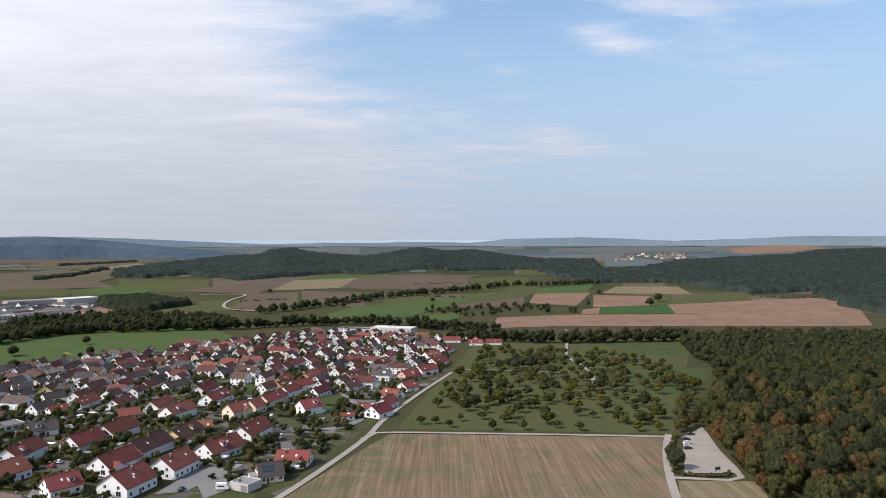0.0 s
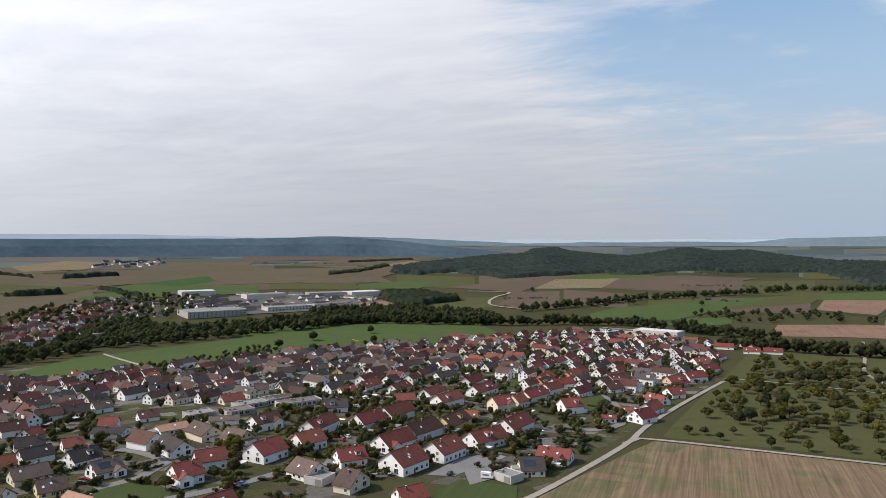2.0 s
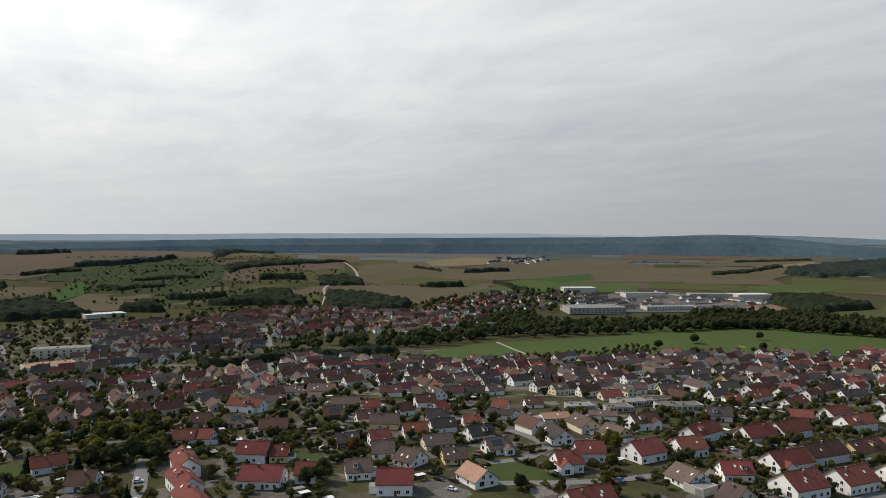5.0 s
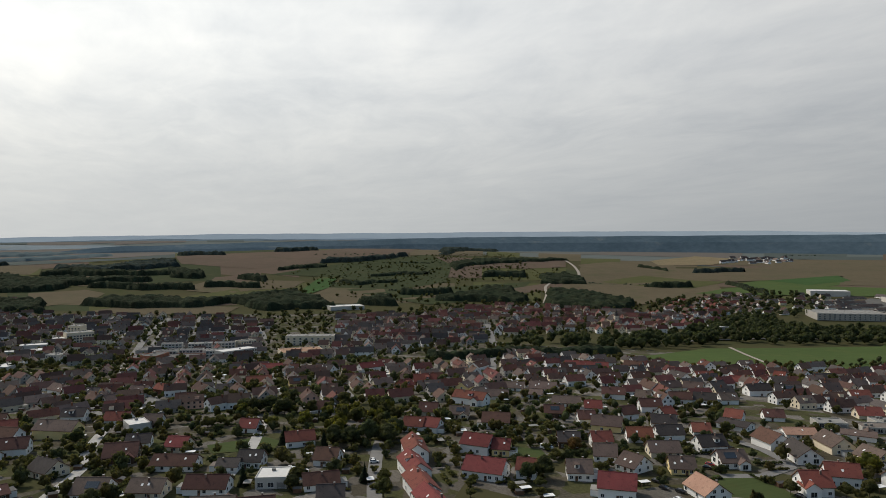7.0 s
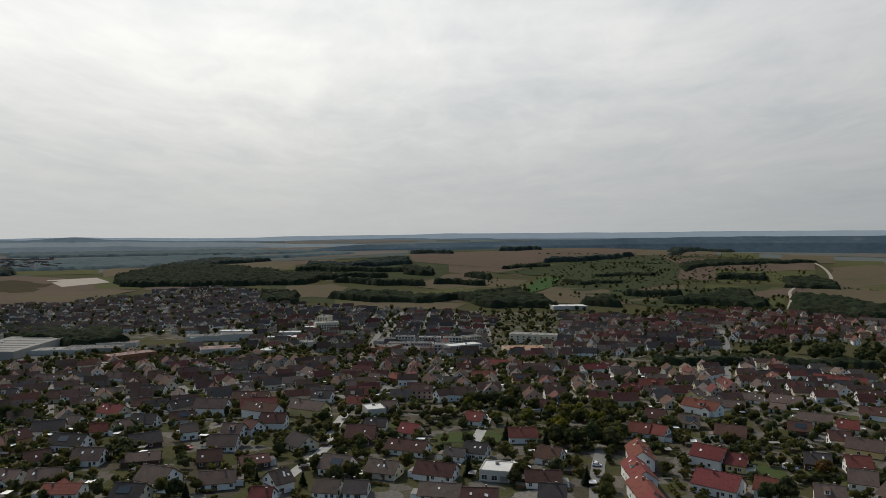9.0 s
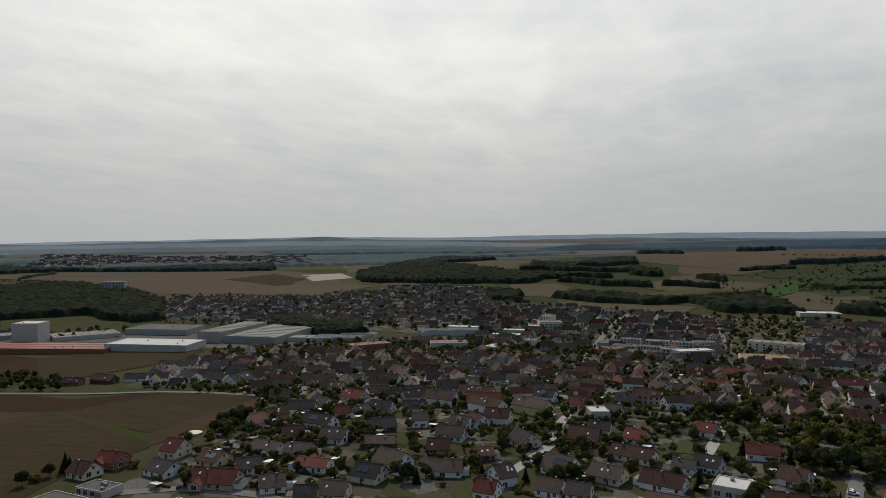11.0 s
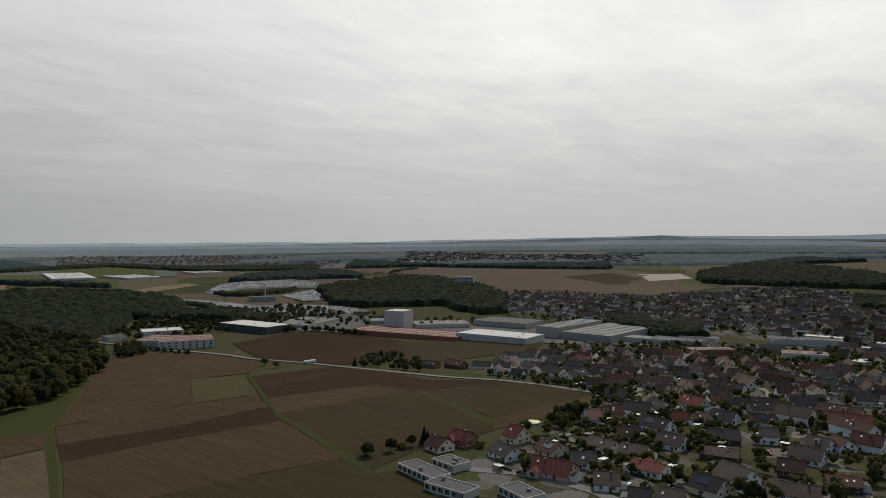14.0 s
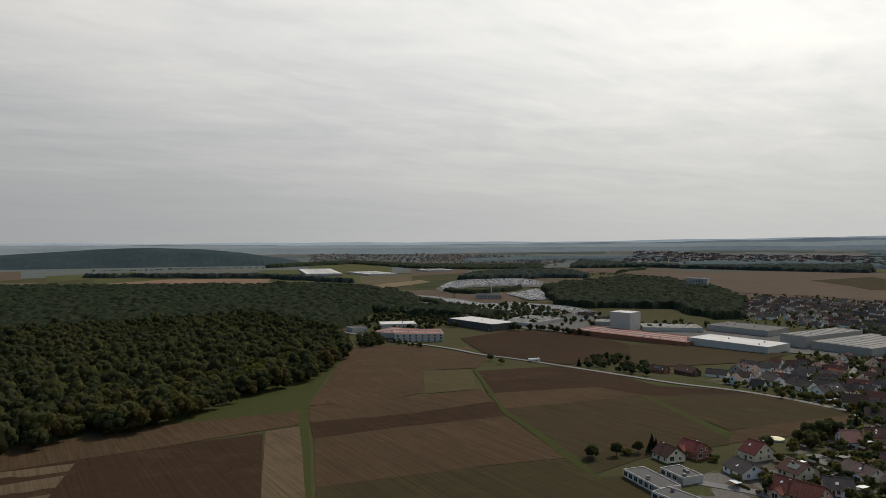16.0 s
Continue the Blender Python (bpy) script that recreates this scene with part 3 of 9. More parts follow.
field("field", ((419, 1060), (634, 1055), (820, 1441), (533, 1418)), SOIL["tan"], "wide pale brown field below the wood")
field("field", ((173, 1067), (431, 1059), (472, 1218), (199, 1224)), SOIL["tan"], "brown field strip by the valley road")
field("field", ((397, 1224), (481, 1216), (520, 1378), (428, 1369)), SOIL["tan"], "brown field beside a farm track")
field("field", ((269, 1235), (398, 1224), (428, 1369), (294, 1325)), SOIL["crop"], "dark green crop field")
field("field", ((238, 1229), (269, 1235), (291, 1326), (251, 1293)), SOIL["tan"], "small pale field")
field("field", ((70, 1043), (175, 1068), (201, 1224), (90, 1190)), SOIL["tan"], "brown field by the tree row")
field("field", ((214, 1638), (330, 1602), (252, 1355), (168, 1409)), SOIL["tan"], "pinkish bare field")
field("field", ((326, 1552), (438, 1518), (391, 1353), (278, 1327)), SOIL["tan"], "bare field beside lone trees")
field("field", ((352, 1587), (536, 1541), (568, 1730), (422, 1749)), SOIL["straw"], "pale yellow-green field below the wood")
field("meadow", ((144, 1579), (324, 1603), (381, 1817), (210, 1708)), SOIL["grass"], "green pasture on the slope")
field("meadow", ((391, 1353), (607, 1408), (667, 1575), (536, 1541)), SOIL["meadow"], "rough pasture at the edge of the wood")
field("meadow", ((-220, 1165), (-61, 1203), (153, 1671), (-175, 1344)), SOIL["grass"], "green valley meadow")
field("meadow", ((-75, 1121), (24, 1166), (31, 1271), (-48, 1233)), SOIL["grass"], "small green paddock")
field("meadow", ((17, 1378), (176, 1528), (264, 1847), (95, 1581)), SOIL["meadow"], "pasture beside the farm")
field("field", ((-393, 1313), (-334, 1368), (-333, 1597), (-424, 1607)), SOIL["loamy"], "brown field round the bend of the road")
field("field", ((-617, 1647), (-418, 1582), (-381, 2151), (-547, 1802)), SOIL["loamy"], "brown field below the wood")
field("field", ((-403, 1675), (-253, 1738), (-243, 2137), (-409, 1958)), SOIL["straw"], "yellow-green field on the slope")
field("field", ((-251, 1723), (-35, 1812), (120, 2152), (-224, 2115)), SOIL["loamy"], "brown field on the slope")
field("meadow", ((-409, 1958), (-156, 2101), (-162, 2184), (-377, 2130)), SOIL["grass"], "green strip on the slope")
field("meadow", ((-832, 1539), (-665, 1576), (-677, 1807), (-821, 1720)), SOIL["grass"], "green field behind the works")
field("field", ((-982, 1586), (-796, 1725), (-1017, 2030), (-1115, 1800)), SOIL["loamy"], "brown field on the plain")
field("field", ((-966, 1841), (-1024, 2523), (-1293, 2877), (-1086, 2009)), SOIL["straw"], "dry field on the plain")
field("field", ((-1692, 2294), (-1226, 2853), (-1547, 4050), (-2371, 3215)), SOIL["loamy"], "wide brown land on the plain")
field("field", ((-657, 1116), (-580, 1267), (-632, 1323), (-712, 1149)), SOIL["tan"], "pale field before the tree belt")
field("field", ((1294, 3147), (1987, 3668), (2165, 4452), (1544, 3865)), SOIL["tan"], "pale far field on the hillside")
field("meadow", ((-467.9, 553), (-262.3, 928.7), (-380, 1119), (-640, 903)), SOIL["grass"], "wide green meadow between the villages")
field("meadow", ((-595, 420.9), (-453.3, 570.7), (-549, 905), (-646.1, 582.7)), SOIL["grass"], "green meadow strip beside the village")
field("field", ((-1383, 870), (-1344, 1215), (-1444, 1727), (-1707, 1107)), SOIL["pale"], "broad brown field on the plain")
field("field", ((-1217, 789), (-1058, 1017), (-1299, 1210), (-1407, 955)), SOIL["pale"], "dry field above the old village")
field("meadow", ((-1143, 1168), (-1154, 1483), (-1333, 1450), (-1263, 1214)), SOIL["grass"], "green field behind the works")
field("field", ((-1244, 1363), (-1187, 1494), (-1365, 1581), (-1387, 1462)), SOIL["crop"], "dark green crop on the plain")
field("field", ((-1152, 1422), (-878, 1766), (-996, 2454), (-1458, 1830)), SOIL["pale"], "brown field on the plain")
field("field", ((-1730, 1517), (-1431, 1948), (-1649, 2321), (-2013, 1820)), SOIL["pale"], "dry land on the plain")
field("field", ((-1435, 2125), (-1412, 3476), (-1131, 3497), (-1145, 2304)), SOIL["pale"], "brown land near the far wood")
plot("field", [(-2241, 58), (-2227, 491), (-3340, 1338), (-2008, 696), (-1918, 438), (-1830, 274), (-1909, 172), (-2025, 67)], SOIL["loamy"], "broad brown field on the crest of the hill")
plot("field", [(-2510, -431), (-2320, -111), (-2365, 62), (-2197, 57), (-2245, -180), (-2296, -395)], SOIL["plain_green"], "green strip on the hill, pale with painted haze")
plot("field", [(-3439, -591), (-3409, -273), (-3424, 89), (-2365, 62), (-2352, -113), (-2769, -476)], SOIL["plain_brown"], "brown strip on the hill, dulled by painted haze")
plot("meadow", [(-2166, -372), (-2108, -268), (-1960, -257), (-1954, -336)], SOIL["meadow"], "dry grass between wood strips")
plot("field", [(-1466, -209), (-1638, -233), (-1644, -132), (-1540, -104), (-1431, -124)], SOIL["pale"], "dry field behind the town")
plot("field", [(-1338, -108), (-1374, -66), (-1356, 54), (-1319, 142), (-1244, 111), (-1274, -20)], SOIL["pale"], "tan field strip behind the town")
plot("field", [(-1645, 77), (-1722, 130), (-1623, 318), (-1543, 278), (-1536, 195), (-1500, 135), (-1567, 62)], SOIL["pale"], "straw field on the slope")
plot("field", [(-1749, 132), (-1765, 240), (-1659, 186), (-1676, 114)], SOIL["loamy"], "brown field on the slope")
plot("meadow", [(-1463, 27), (-1564, 163), (-1497, 167), (-1407, 126)], SOIL["meadow"], "pasture behind the town")
plot("meadow", [(-1748, 261), (-1830, 388), (-2000, 765), (-1776, 744), (-1519, 622), (-1435, 472), (-1657, 405)], SOIL["slope"], "green orchard slope on the hill")
plot("meadow", [(-1608, 341), (-1435, 472), (-1451, 690), (-1460, 810), (-1246, 641), (-1231, 470), (-1330, 414)], SOIL["slope"], "green foot of the orchard slope")
plot("field", [(-1476, 275), (-1648, 352), (-1650, 399), (-1519, 349), (-1447, 293)], SOIL["crop"], "dark green crop field on the slope")
plot("field", [(-1411, 282), (-1519, 349), (-1458, 454), (-1340, 431), (-1287, 338), (-1307, 306)], SOIL["pale"], "straw field with a green edge on the slope")
plot("field", [(-1315, 433), (-1362, 558), (-1322, 534), (-1276, 431)], SOIL["pale"], "narrow dry strip on the slope")
plot("field", [(-1729, 773), (-1901, 941), (-1873, 1156), (-1681, 1041), (-1671, 910)], SOIL["loamy"], "brown field below the hilltop")
plot("field", [(-1378, 716), (-1454, 897), (-1342, 814), (-1309, 707)], SOIL["loamy"], "bare field beside the white road")
plot("field", [(-1724, 1105), (-1791, 1262), (-1697, 1417), (-1508, 1278), (-1486, 1084), (-1567, 1038)], SOIL["pale"], "dry field beside the white road")
plot("field", [(-1417, 882), (-1438, 981), (-1377, 1068), (-1235, 1093), (-1146, 985), (-1075, 821), (-1185, 832)], SOIL["pale"], "broad straw field above the old village")
plot("field", [(-1411, 963), (-1480, 1144), (-1356, 1196), (-1310, 1255), (-1239, 1085), (-1311, 1013)], SOIL["meadow"], "green-brown field on the plain")
plot("field", [(-1467, 1239), (-1629, 1806), (-1481, 2150), (-1310, 1901), (-1290, 1430), (-1310, 1255)], SOIL["pale"], "wide dry field on the plain")
plot("field", [(-1833, 1438), (-2130, 1879), (-1912, 1888), (-1681, 1546), (-1685, 1353)], SOIL["straw"], "pale field before the far village")
plot("field", [(-1292, 1360), (-1314, 1616), (-1211, 1532), (-1184, 1364)], SOIL["crop"], "dark green crop on the plain")
plot("meadow", [(-1167, 1029), (-1215, 1164), (-1200, 1331), (-1044, 1480), (-943, 1338), (-1063, 1179)], SOIL["grass"], "green field behind the works")
plot("field", [(-1539, -1427), (-1542, -1695), (-1769, -1615), (-1991, -993), (-1910, -839), (-1649, -674), (-1599, -547), (-1337, -590), (-1366, -808), (-1311, -920), (-1469, -1135)], SOIL["loamy"], "large brown field behind the settlement")
plot("meadow", [(-1816, -1494), (-1872, -1228), (-1759, -1317), (-1755, -1511)], SOIL["plain_green"], "green strip on the large field")
plot("field", [(-1684, -995), (-1868, -943), (-1751, -789), (-1509, -738), (-1596, -844)], SOIL["olive"], "olive strip on the large field")
plot("field", [(-1540, -776), (-1577, -623), (-1587, -543), (-1389, -606), (-1422, -710)], SOIL["pale"], "dry strip on the large field")
plot("quarry", [(-1849, -851), (-1902, -751), (-1775, -669), (-1678, -740)], GRAVEL, "pale open quarry on the plain")
plot("field", [(-2235, -533), (-2302, -382), (-2161, -272), (-1976, -277), (-2089, -441)], SOIL["pale"], "brown field behind the wood")
plot("field", [(-1516, -224), (-1652, -133), (-1582, -90), (-1486, -108), (-1424, -186)], SOIL["pale"], "dry field at the edge of town")
plot("field", [(-230, -1921), (-403, -2002), (-643, -1895), (-568, -1711), (-382, -1687)], SOIL["tan"], "pinkish field beyond the wood")
plot("field", [(-258, -2149), (-395, -2311), (-623, -2402), (-743, -2250), (-610, -2073), (-411, -2042)], SOIL["plain_dun"], "field beyond the wood, dulled by painted haze")
plot("field", [(-700, -1479), (-833, -1590), (-966, -1642), (-958, -1573), (-711, -1435)], SOIL["straw"], "yellow-green field beside the railway bridge")
plot("field", [(-163.6, -411.7), (-345.7, -738.1), (-407.1, -697.5), (-409.5, -567.9), (-350.5, -500.1), (-301.3, -508.8), (-244.1, -412.3), (-218.7, -403.5)], SOIL["loam"], "brown field with faint furrows")
plot("field", [(-301.3, -508.8), (-340.1, -492.6), (-283.3, -404.8), (-243.2, -407.7)], SOIL["hay"], "small olive plot between the fields")
plot("field", [(-162.2, -410.1), (-219.7, -405.4), (-285.8, -403.0), (-264.8, -361.1), (-200.3, -355.9), (-146.7, -369.2)], SOIL["loam"], "pale brown field strip")
plot("field", [(-147.0, -369.1), (-201.2, -357.6), (-264.9, -359.4), (-245.8, -322.2), (-179.9, -332.0), (-134.7, -333.9)], SOIL["earth"], "dark ploughed strip")
plot("field", [(-134.7, -333.9), (-179.9, -332.0), (-246.1, -322.0), (-218.7, -243.0), (-171.5, -255.1), (-109.0, -267.3)], SOIL["loam"], "brown field with stubble lines")
plot("field", [(-109.0, -267.3), (-171.5, -255.1), (-218.6, -241.0), (-214.1, -215.3), (-148.1, -216.6), (-98.2, -244.7)], SOIL["olive"], "dry green field by the village")
plot("field", [(-148.1, -216.6), (-214.1, -215.3), (-224.7, -211.2), (-207.8, -176.0)], SOIL["olive"], "dry green corner by the bungalows")
plot("field", [(-336.2, -482.0), (-418.2, -476.0), (-428.1, -432.9), (-407.3, -353.4), (-364.4, -369.5), (-278.6, -386.2)], SOIL["earth"], "ploughed field below the road")
plot("field", [(-278.6, -386.2), (-364.4, -369.5), (-366.0, -331.9), (-304.9, -333.7), (-256.5, -340.0), (-264.0, -355.2)], SOIL["loam"], "brown field strip below the road")
plot("field", [(-366.6, -371.8), (-407.3, -353.4), (-431.3, -325.0), (-439.5, -298.1), (-377.9, -320.7), (-364.2, -332.7)], SOIL["earth"], "dark strip below the road")
plot("field", [(-256.5, -340.0), (-304.9, -333.7), (-362.6, -331.2), (-325.9, -235.7), (-317.5, -229.6), (-224.0, -243.3)], SOIL["fallow"], "cut field with pale lines")
plot("field", [(-362.8, -330.9), (-439.5, -298.1), (-445.1, -244.6), (-427.0, -226.9), (-327.2, -236.0)], SOIL["fallow"], "dry grass field beside the village")
plot("field", [(-356.4, -279.1), (-419.0, -259.0), (-438.1, -239.7), (-431.2, -230.2), (-378.6, -233.9), (-349.0, -256.1)], SOIL["olive"], "green patch in the dry field")
plot("field", [(-325.1, -235.8), (-427.0, -226.9), (-399.7, -213.9), (-353.4, -212.1), (-303.7, -219.6)], SOIL["loam"], "narrow brown field before the gardens")
plot("field", [(-224.0, -243.3), (-317.5, -229.6), (-301.8, -218.2), (-249.1, -224.0), (-216.0, -219.5)], SOIL["olive"], "grass field before the gardens")
plot("field", [(-486.4, -730.2), (-582, -759), (-651, -702), (-623.2, -585.0), (-503.2, -466.7), (-433.6, -482.1), (-420.7, -585.3)], SOIL["earth"], "ploughed field before the works")
plot("field", [(-608.6, -581.6), (-675.8, -557.5), (-710.0, -442.5), (-627.7, -417.1), (-505.8, -429.4), (-496.3, -460.3)], SOIL["fallow"], "green field before the halls")
plot("field", [(51.0, -394.0), (-2.7, -399.7), (-81.2, -407.3), (-153.4, -402.0), (-141.3, -366.1), (-71.8, -360.3), (-2.4, -358.4), (46.0, -354.4)], SOIL["loam"], "pale brown field strip")
plot("field", [(46.0, -354.4), (-2.4, -358.4), (-71.8, -360.3), (-117.2, -358.4), (-82.1, -255.3), (40.5, -311.5)], SOIL["earth"], "dark ploughed field")
plot("field", [(20.5, -344.9), (-2.3, -356.8), (-30.4, -353.3), (-14.2, -301.0), (18.5, -309.2)], SOIL["reed"], "corner of cut straw")
plot("field", [(-119.4, -361.3), (-138.7, -362.0), (-96.9, -245.6), (-82.1, -255.3)], SOIL["reed"], "cut straw strip with furrows")
plot("meadow", [(-67.0, -408.0), (-117.7, -441.4), (-219.5, -574.9), (-249.0, -630.5), (-331.2, -721.7), (-165.7, -416.8), (-154.5, -399.5), (-87.0, -406.8)], SOIL["verge"], "green grass margin along the wood")
plot("meadow", [(28.8, -491.0), (-3.3, -470.4), (-37.9, -445.5), (-36.0, -408.7), (-17.2, -409.9), (24.5, -415.9)], SOIL["lawn"], "small meadow at the edge of the wood")
plot("verge", [(-153.5, -404.1), (-161.9, -410.2), (-98.2, -244.7), (-96.5, -245.8)], SOIL["verge"], "grass verge between the fields")
plot("verge", [(-340.1, -492.6), (-346.0, -496.0), (-257.0, -338.5), (-224.5, -242.0), (-213.5, -214.0), (-210.7, -213.5), (-218.7, -243.0), (-251.0, -333.4)], SOIL["verge"], "grass strip between the fields")
plot("verge", [(-364.2, -332.7), (-368.3, -330.5), (-322.0, -229.5), (-312.9, -227.9)], SOIL["verge"], "grass strip between the fields")
plot("lawn", [(-237.3, 219.7), (-235.3, 232.7), (-206.7, 232.0), (-199.2, 223.6), (-208.8, 206.4), (-222.8, 203.6)], SOIL["lawn"], "mown lawn between the houses")
plot("lawn", [(-308.8, 160.7), (-299.4, 171.3), (-281.3, 167.6), (-278.5, 155.4), (-292.9, 152.9)], SOIL["lawn"], "mown lawn between the houses")
plot("lawn", [(-103.9, 267.9), (-100.1, 284.2), (-75.3, 283.7), (-70.4, 265.2), (-101.9, 256.6)], SOIL["lawn"], "mown lawn between the houses")
plot("lawn", [(-87.0, 487.9), (-73.1, 499.5), (-64.8, 482.2), (-71.6, 420.3), (-79.7, 418.2)], SOIL["lawn"], "mown lawn between the houses")
plot("lawn", [(-368.9, 23.5), (-376.5, 51.1), (-360.1, 60.4), (-350.1, 53.1), (-352.1, 25.2)], SOIL["lawn"], "mown lawn between the houses")
plot("lawn", [(-162.9, 595.4), (-156.3, 619.1), (-128.4, 517.0), (-139.0, 500.0)], SOIL["lawn"], "mown lawn between the houses")
plot("yard", [(-115.3, 284.0), (-110.2, 313.1), (-102.4, 321.2), (-96.8, 309.6), (-103.6, 286.9)], ASPHALT, "paved yard between the houses")
field("yard", ((-809, 967), (-627, 1169), (-706, 1420), (-956, 1260)), YARD, "paved yards between the works halls")
field("yard", ((-607.9, -787.1), (-765.4, -316.1), (-914.2, -394.6), (-739, -780)), YARD, "paved yards between the factory halls")
way("track", ((-87.8, 228), (-65.2, 278.6), (-41.5, 361.3), (-31.9, 424.6), (7.4, 617.1)), 3.2, GRAVEL, "pale gravel field track beside the village")
way("track", ((-41.9, 364.8), (-36, 379), (34.1, 375.5), (117.6, 369.9)), 3.2, GRAVEL, "straight gravel track along the stubble field")
way("track", ((118, 374.7), (106.5, 341.8), (95.2, 299.5), (85.5, 251.4)), 3.6, GRAVEL, "gravel track beside the stubble field")
way("road", [(-368, -1080), (-381, -934), (-396, -829), (-402.2, -740.9), (-416.0, -689.3), (-418.7, -633.7), (-414.7, -586.9), (-421.2, -533.8), (-423.3, -478.0), (-425.6, -406.6), (-429.7, -354.3), (-441.7, -315.1), (-444.1, -274.5), (-439.6, -235.4), (-443.8, -215.3)], 6, ASPHALT, "country road through the fields")
way("track", ((-1162, 672), (-1269, 740), (-1377, 801), (-1480, 890)), 6, GRAVEL, "pale road climbing the hill")
way("track", ((-1458, 925), (-1538, 990), (-1689, 1071), (-1818, 1124)), 7, GRAVEL, "pale road over the hill")
way("track", ((-531, 1566), (-435, 1567), (-434, 1464), (-422, 1378), (-393, 1311), (-326, 1276)), 6, GRAVEL, "pale farm road with a bend")
way("track", [(114.8, 543.2), (124.8, 604.5), (130.2, 671.7), (130.1, 750.6), (150.9, 874.0), (174, 1019)], 3.4, GRAVEL, "white track winding through the orchard")
way("track", ((7.7, 637.5), (57.3, 628.8), (126.7, 604)), 2.5, GRAVEL, "narrow orchard path")
way("lane", ((-211.4, 63.7), (-285.9, 84.4), (-332.1, 100.3), (-373.8, 117.6)), 6, ASPHALT, "village lane between gardens")
way("lane", ((-220, 195.2), (-208.4, 211.1), (-194.1, 229.1), (-181.6, 251.9), (-176.4, 266.1)), 5.5, ASPHALT, "village lane between houses")
way("lane", ((-235.6, 221.7), (-228.9, 239.1), (-233.9, 259.6), (-258.2, 269.7), (-282.7, 270)), 5.5, ASPHALT, "village lane past the gardens")
way("lane", ((-152, 259.4), (-165.9, 293.9), (-161.2, 313.9), (-155.4, 341), (-151.2, 377.6)), 5.5, ASPHALT, "village lane with parked cars")
way("lane", ((-76.3, 522.1), (-48.8, 425.1), (-60, 388.7), (-92.6, 383.7)), 5.5, ASPHALT, "village lane between red roofs")
way("lane", ((-263.7, -46.3), (-301.5, -43.7), (-323.4, -37.2), (-349, -30.4), (-386, -29.7), (-436.6, -23.4), (-460.3, -12.7)), 5.5, CONCRETE, "pale village lane curving past gardens")
way("lane", ((-379.1, -185.9), (-418.3, -173.3), (-481.9, -148), (-527.6, -139.7), (-611.3, -131.9)), 5, CONCRETE, "village lane beside low houses")
way("lane", ((-293.5, 19.2), (-335.1, 36.6), (-370.4, 47.2), (-414.7, 57.8)), 5.5, CONCRETE, "village lane between houses")
way("lane", ((-241.2, -192.6), (-252, -171.2), (-253.8, -134.2), (-242.1, -106.7)), 6, ASPHALT, "village lane between bungalows")
way("lane", ((-316.1, -186.9), (-342.6, -174.3), (-378.1, -166.7)), 5.5, ASPHALT, "village lane beside low houses")
way("track", ((-642.8, 617.4), (-522.1, 550.1)), 4, GRAVEL, "gravel bank of the meadow path")
way("road", ((-543.3, 263.6), (-742.6, 361.8), (-872, 421.5), (-959, 458)), 8, ASPHALT, "road through the old village")
way("lane", ((-742.5, -26.5), (-943.1, -14.7), (-1082, -2), (-1215, 23)), 8, ASPHALT, "wide street in the town")
way("track", ((96.8, 302.2), (119.3, 298.6), (126, 302.2), (128.3, 314.8), (131.2, 342), (138.9, 381.8)), 3, GRAVEL, "curved track round the car park")
way("railway", ((-724, -296.9), (-739, -189.7), (-732.3, -62.7), (-680.8, 92.6), (-638.8, 163.8)), 9, GRAVEL, "pale gravel bed of the railway line")
way("road", ((-709.2, 559.2), (-696, 668.5), (-674.9, 733.8), (-644, 795)), 7, ASPHALT, "road on a low bank by the stream")


# ---- trees ----
def icosphere(level_of):
    bm = bmesh.new()
    bmesh.ops.create_icosphere(bm, subdivisions=level_of, radius=1)
    v = np.array([x.co[:] for x in bm.verts])
    f = [tuple(x.index for x in q.verts) for q in bm.faces]
    bm.free()
    return v, f


BALL = icosphere(1)


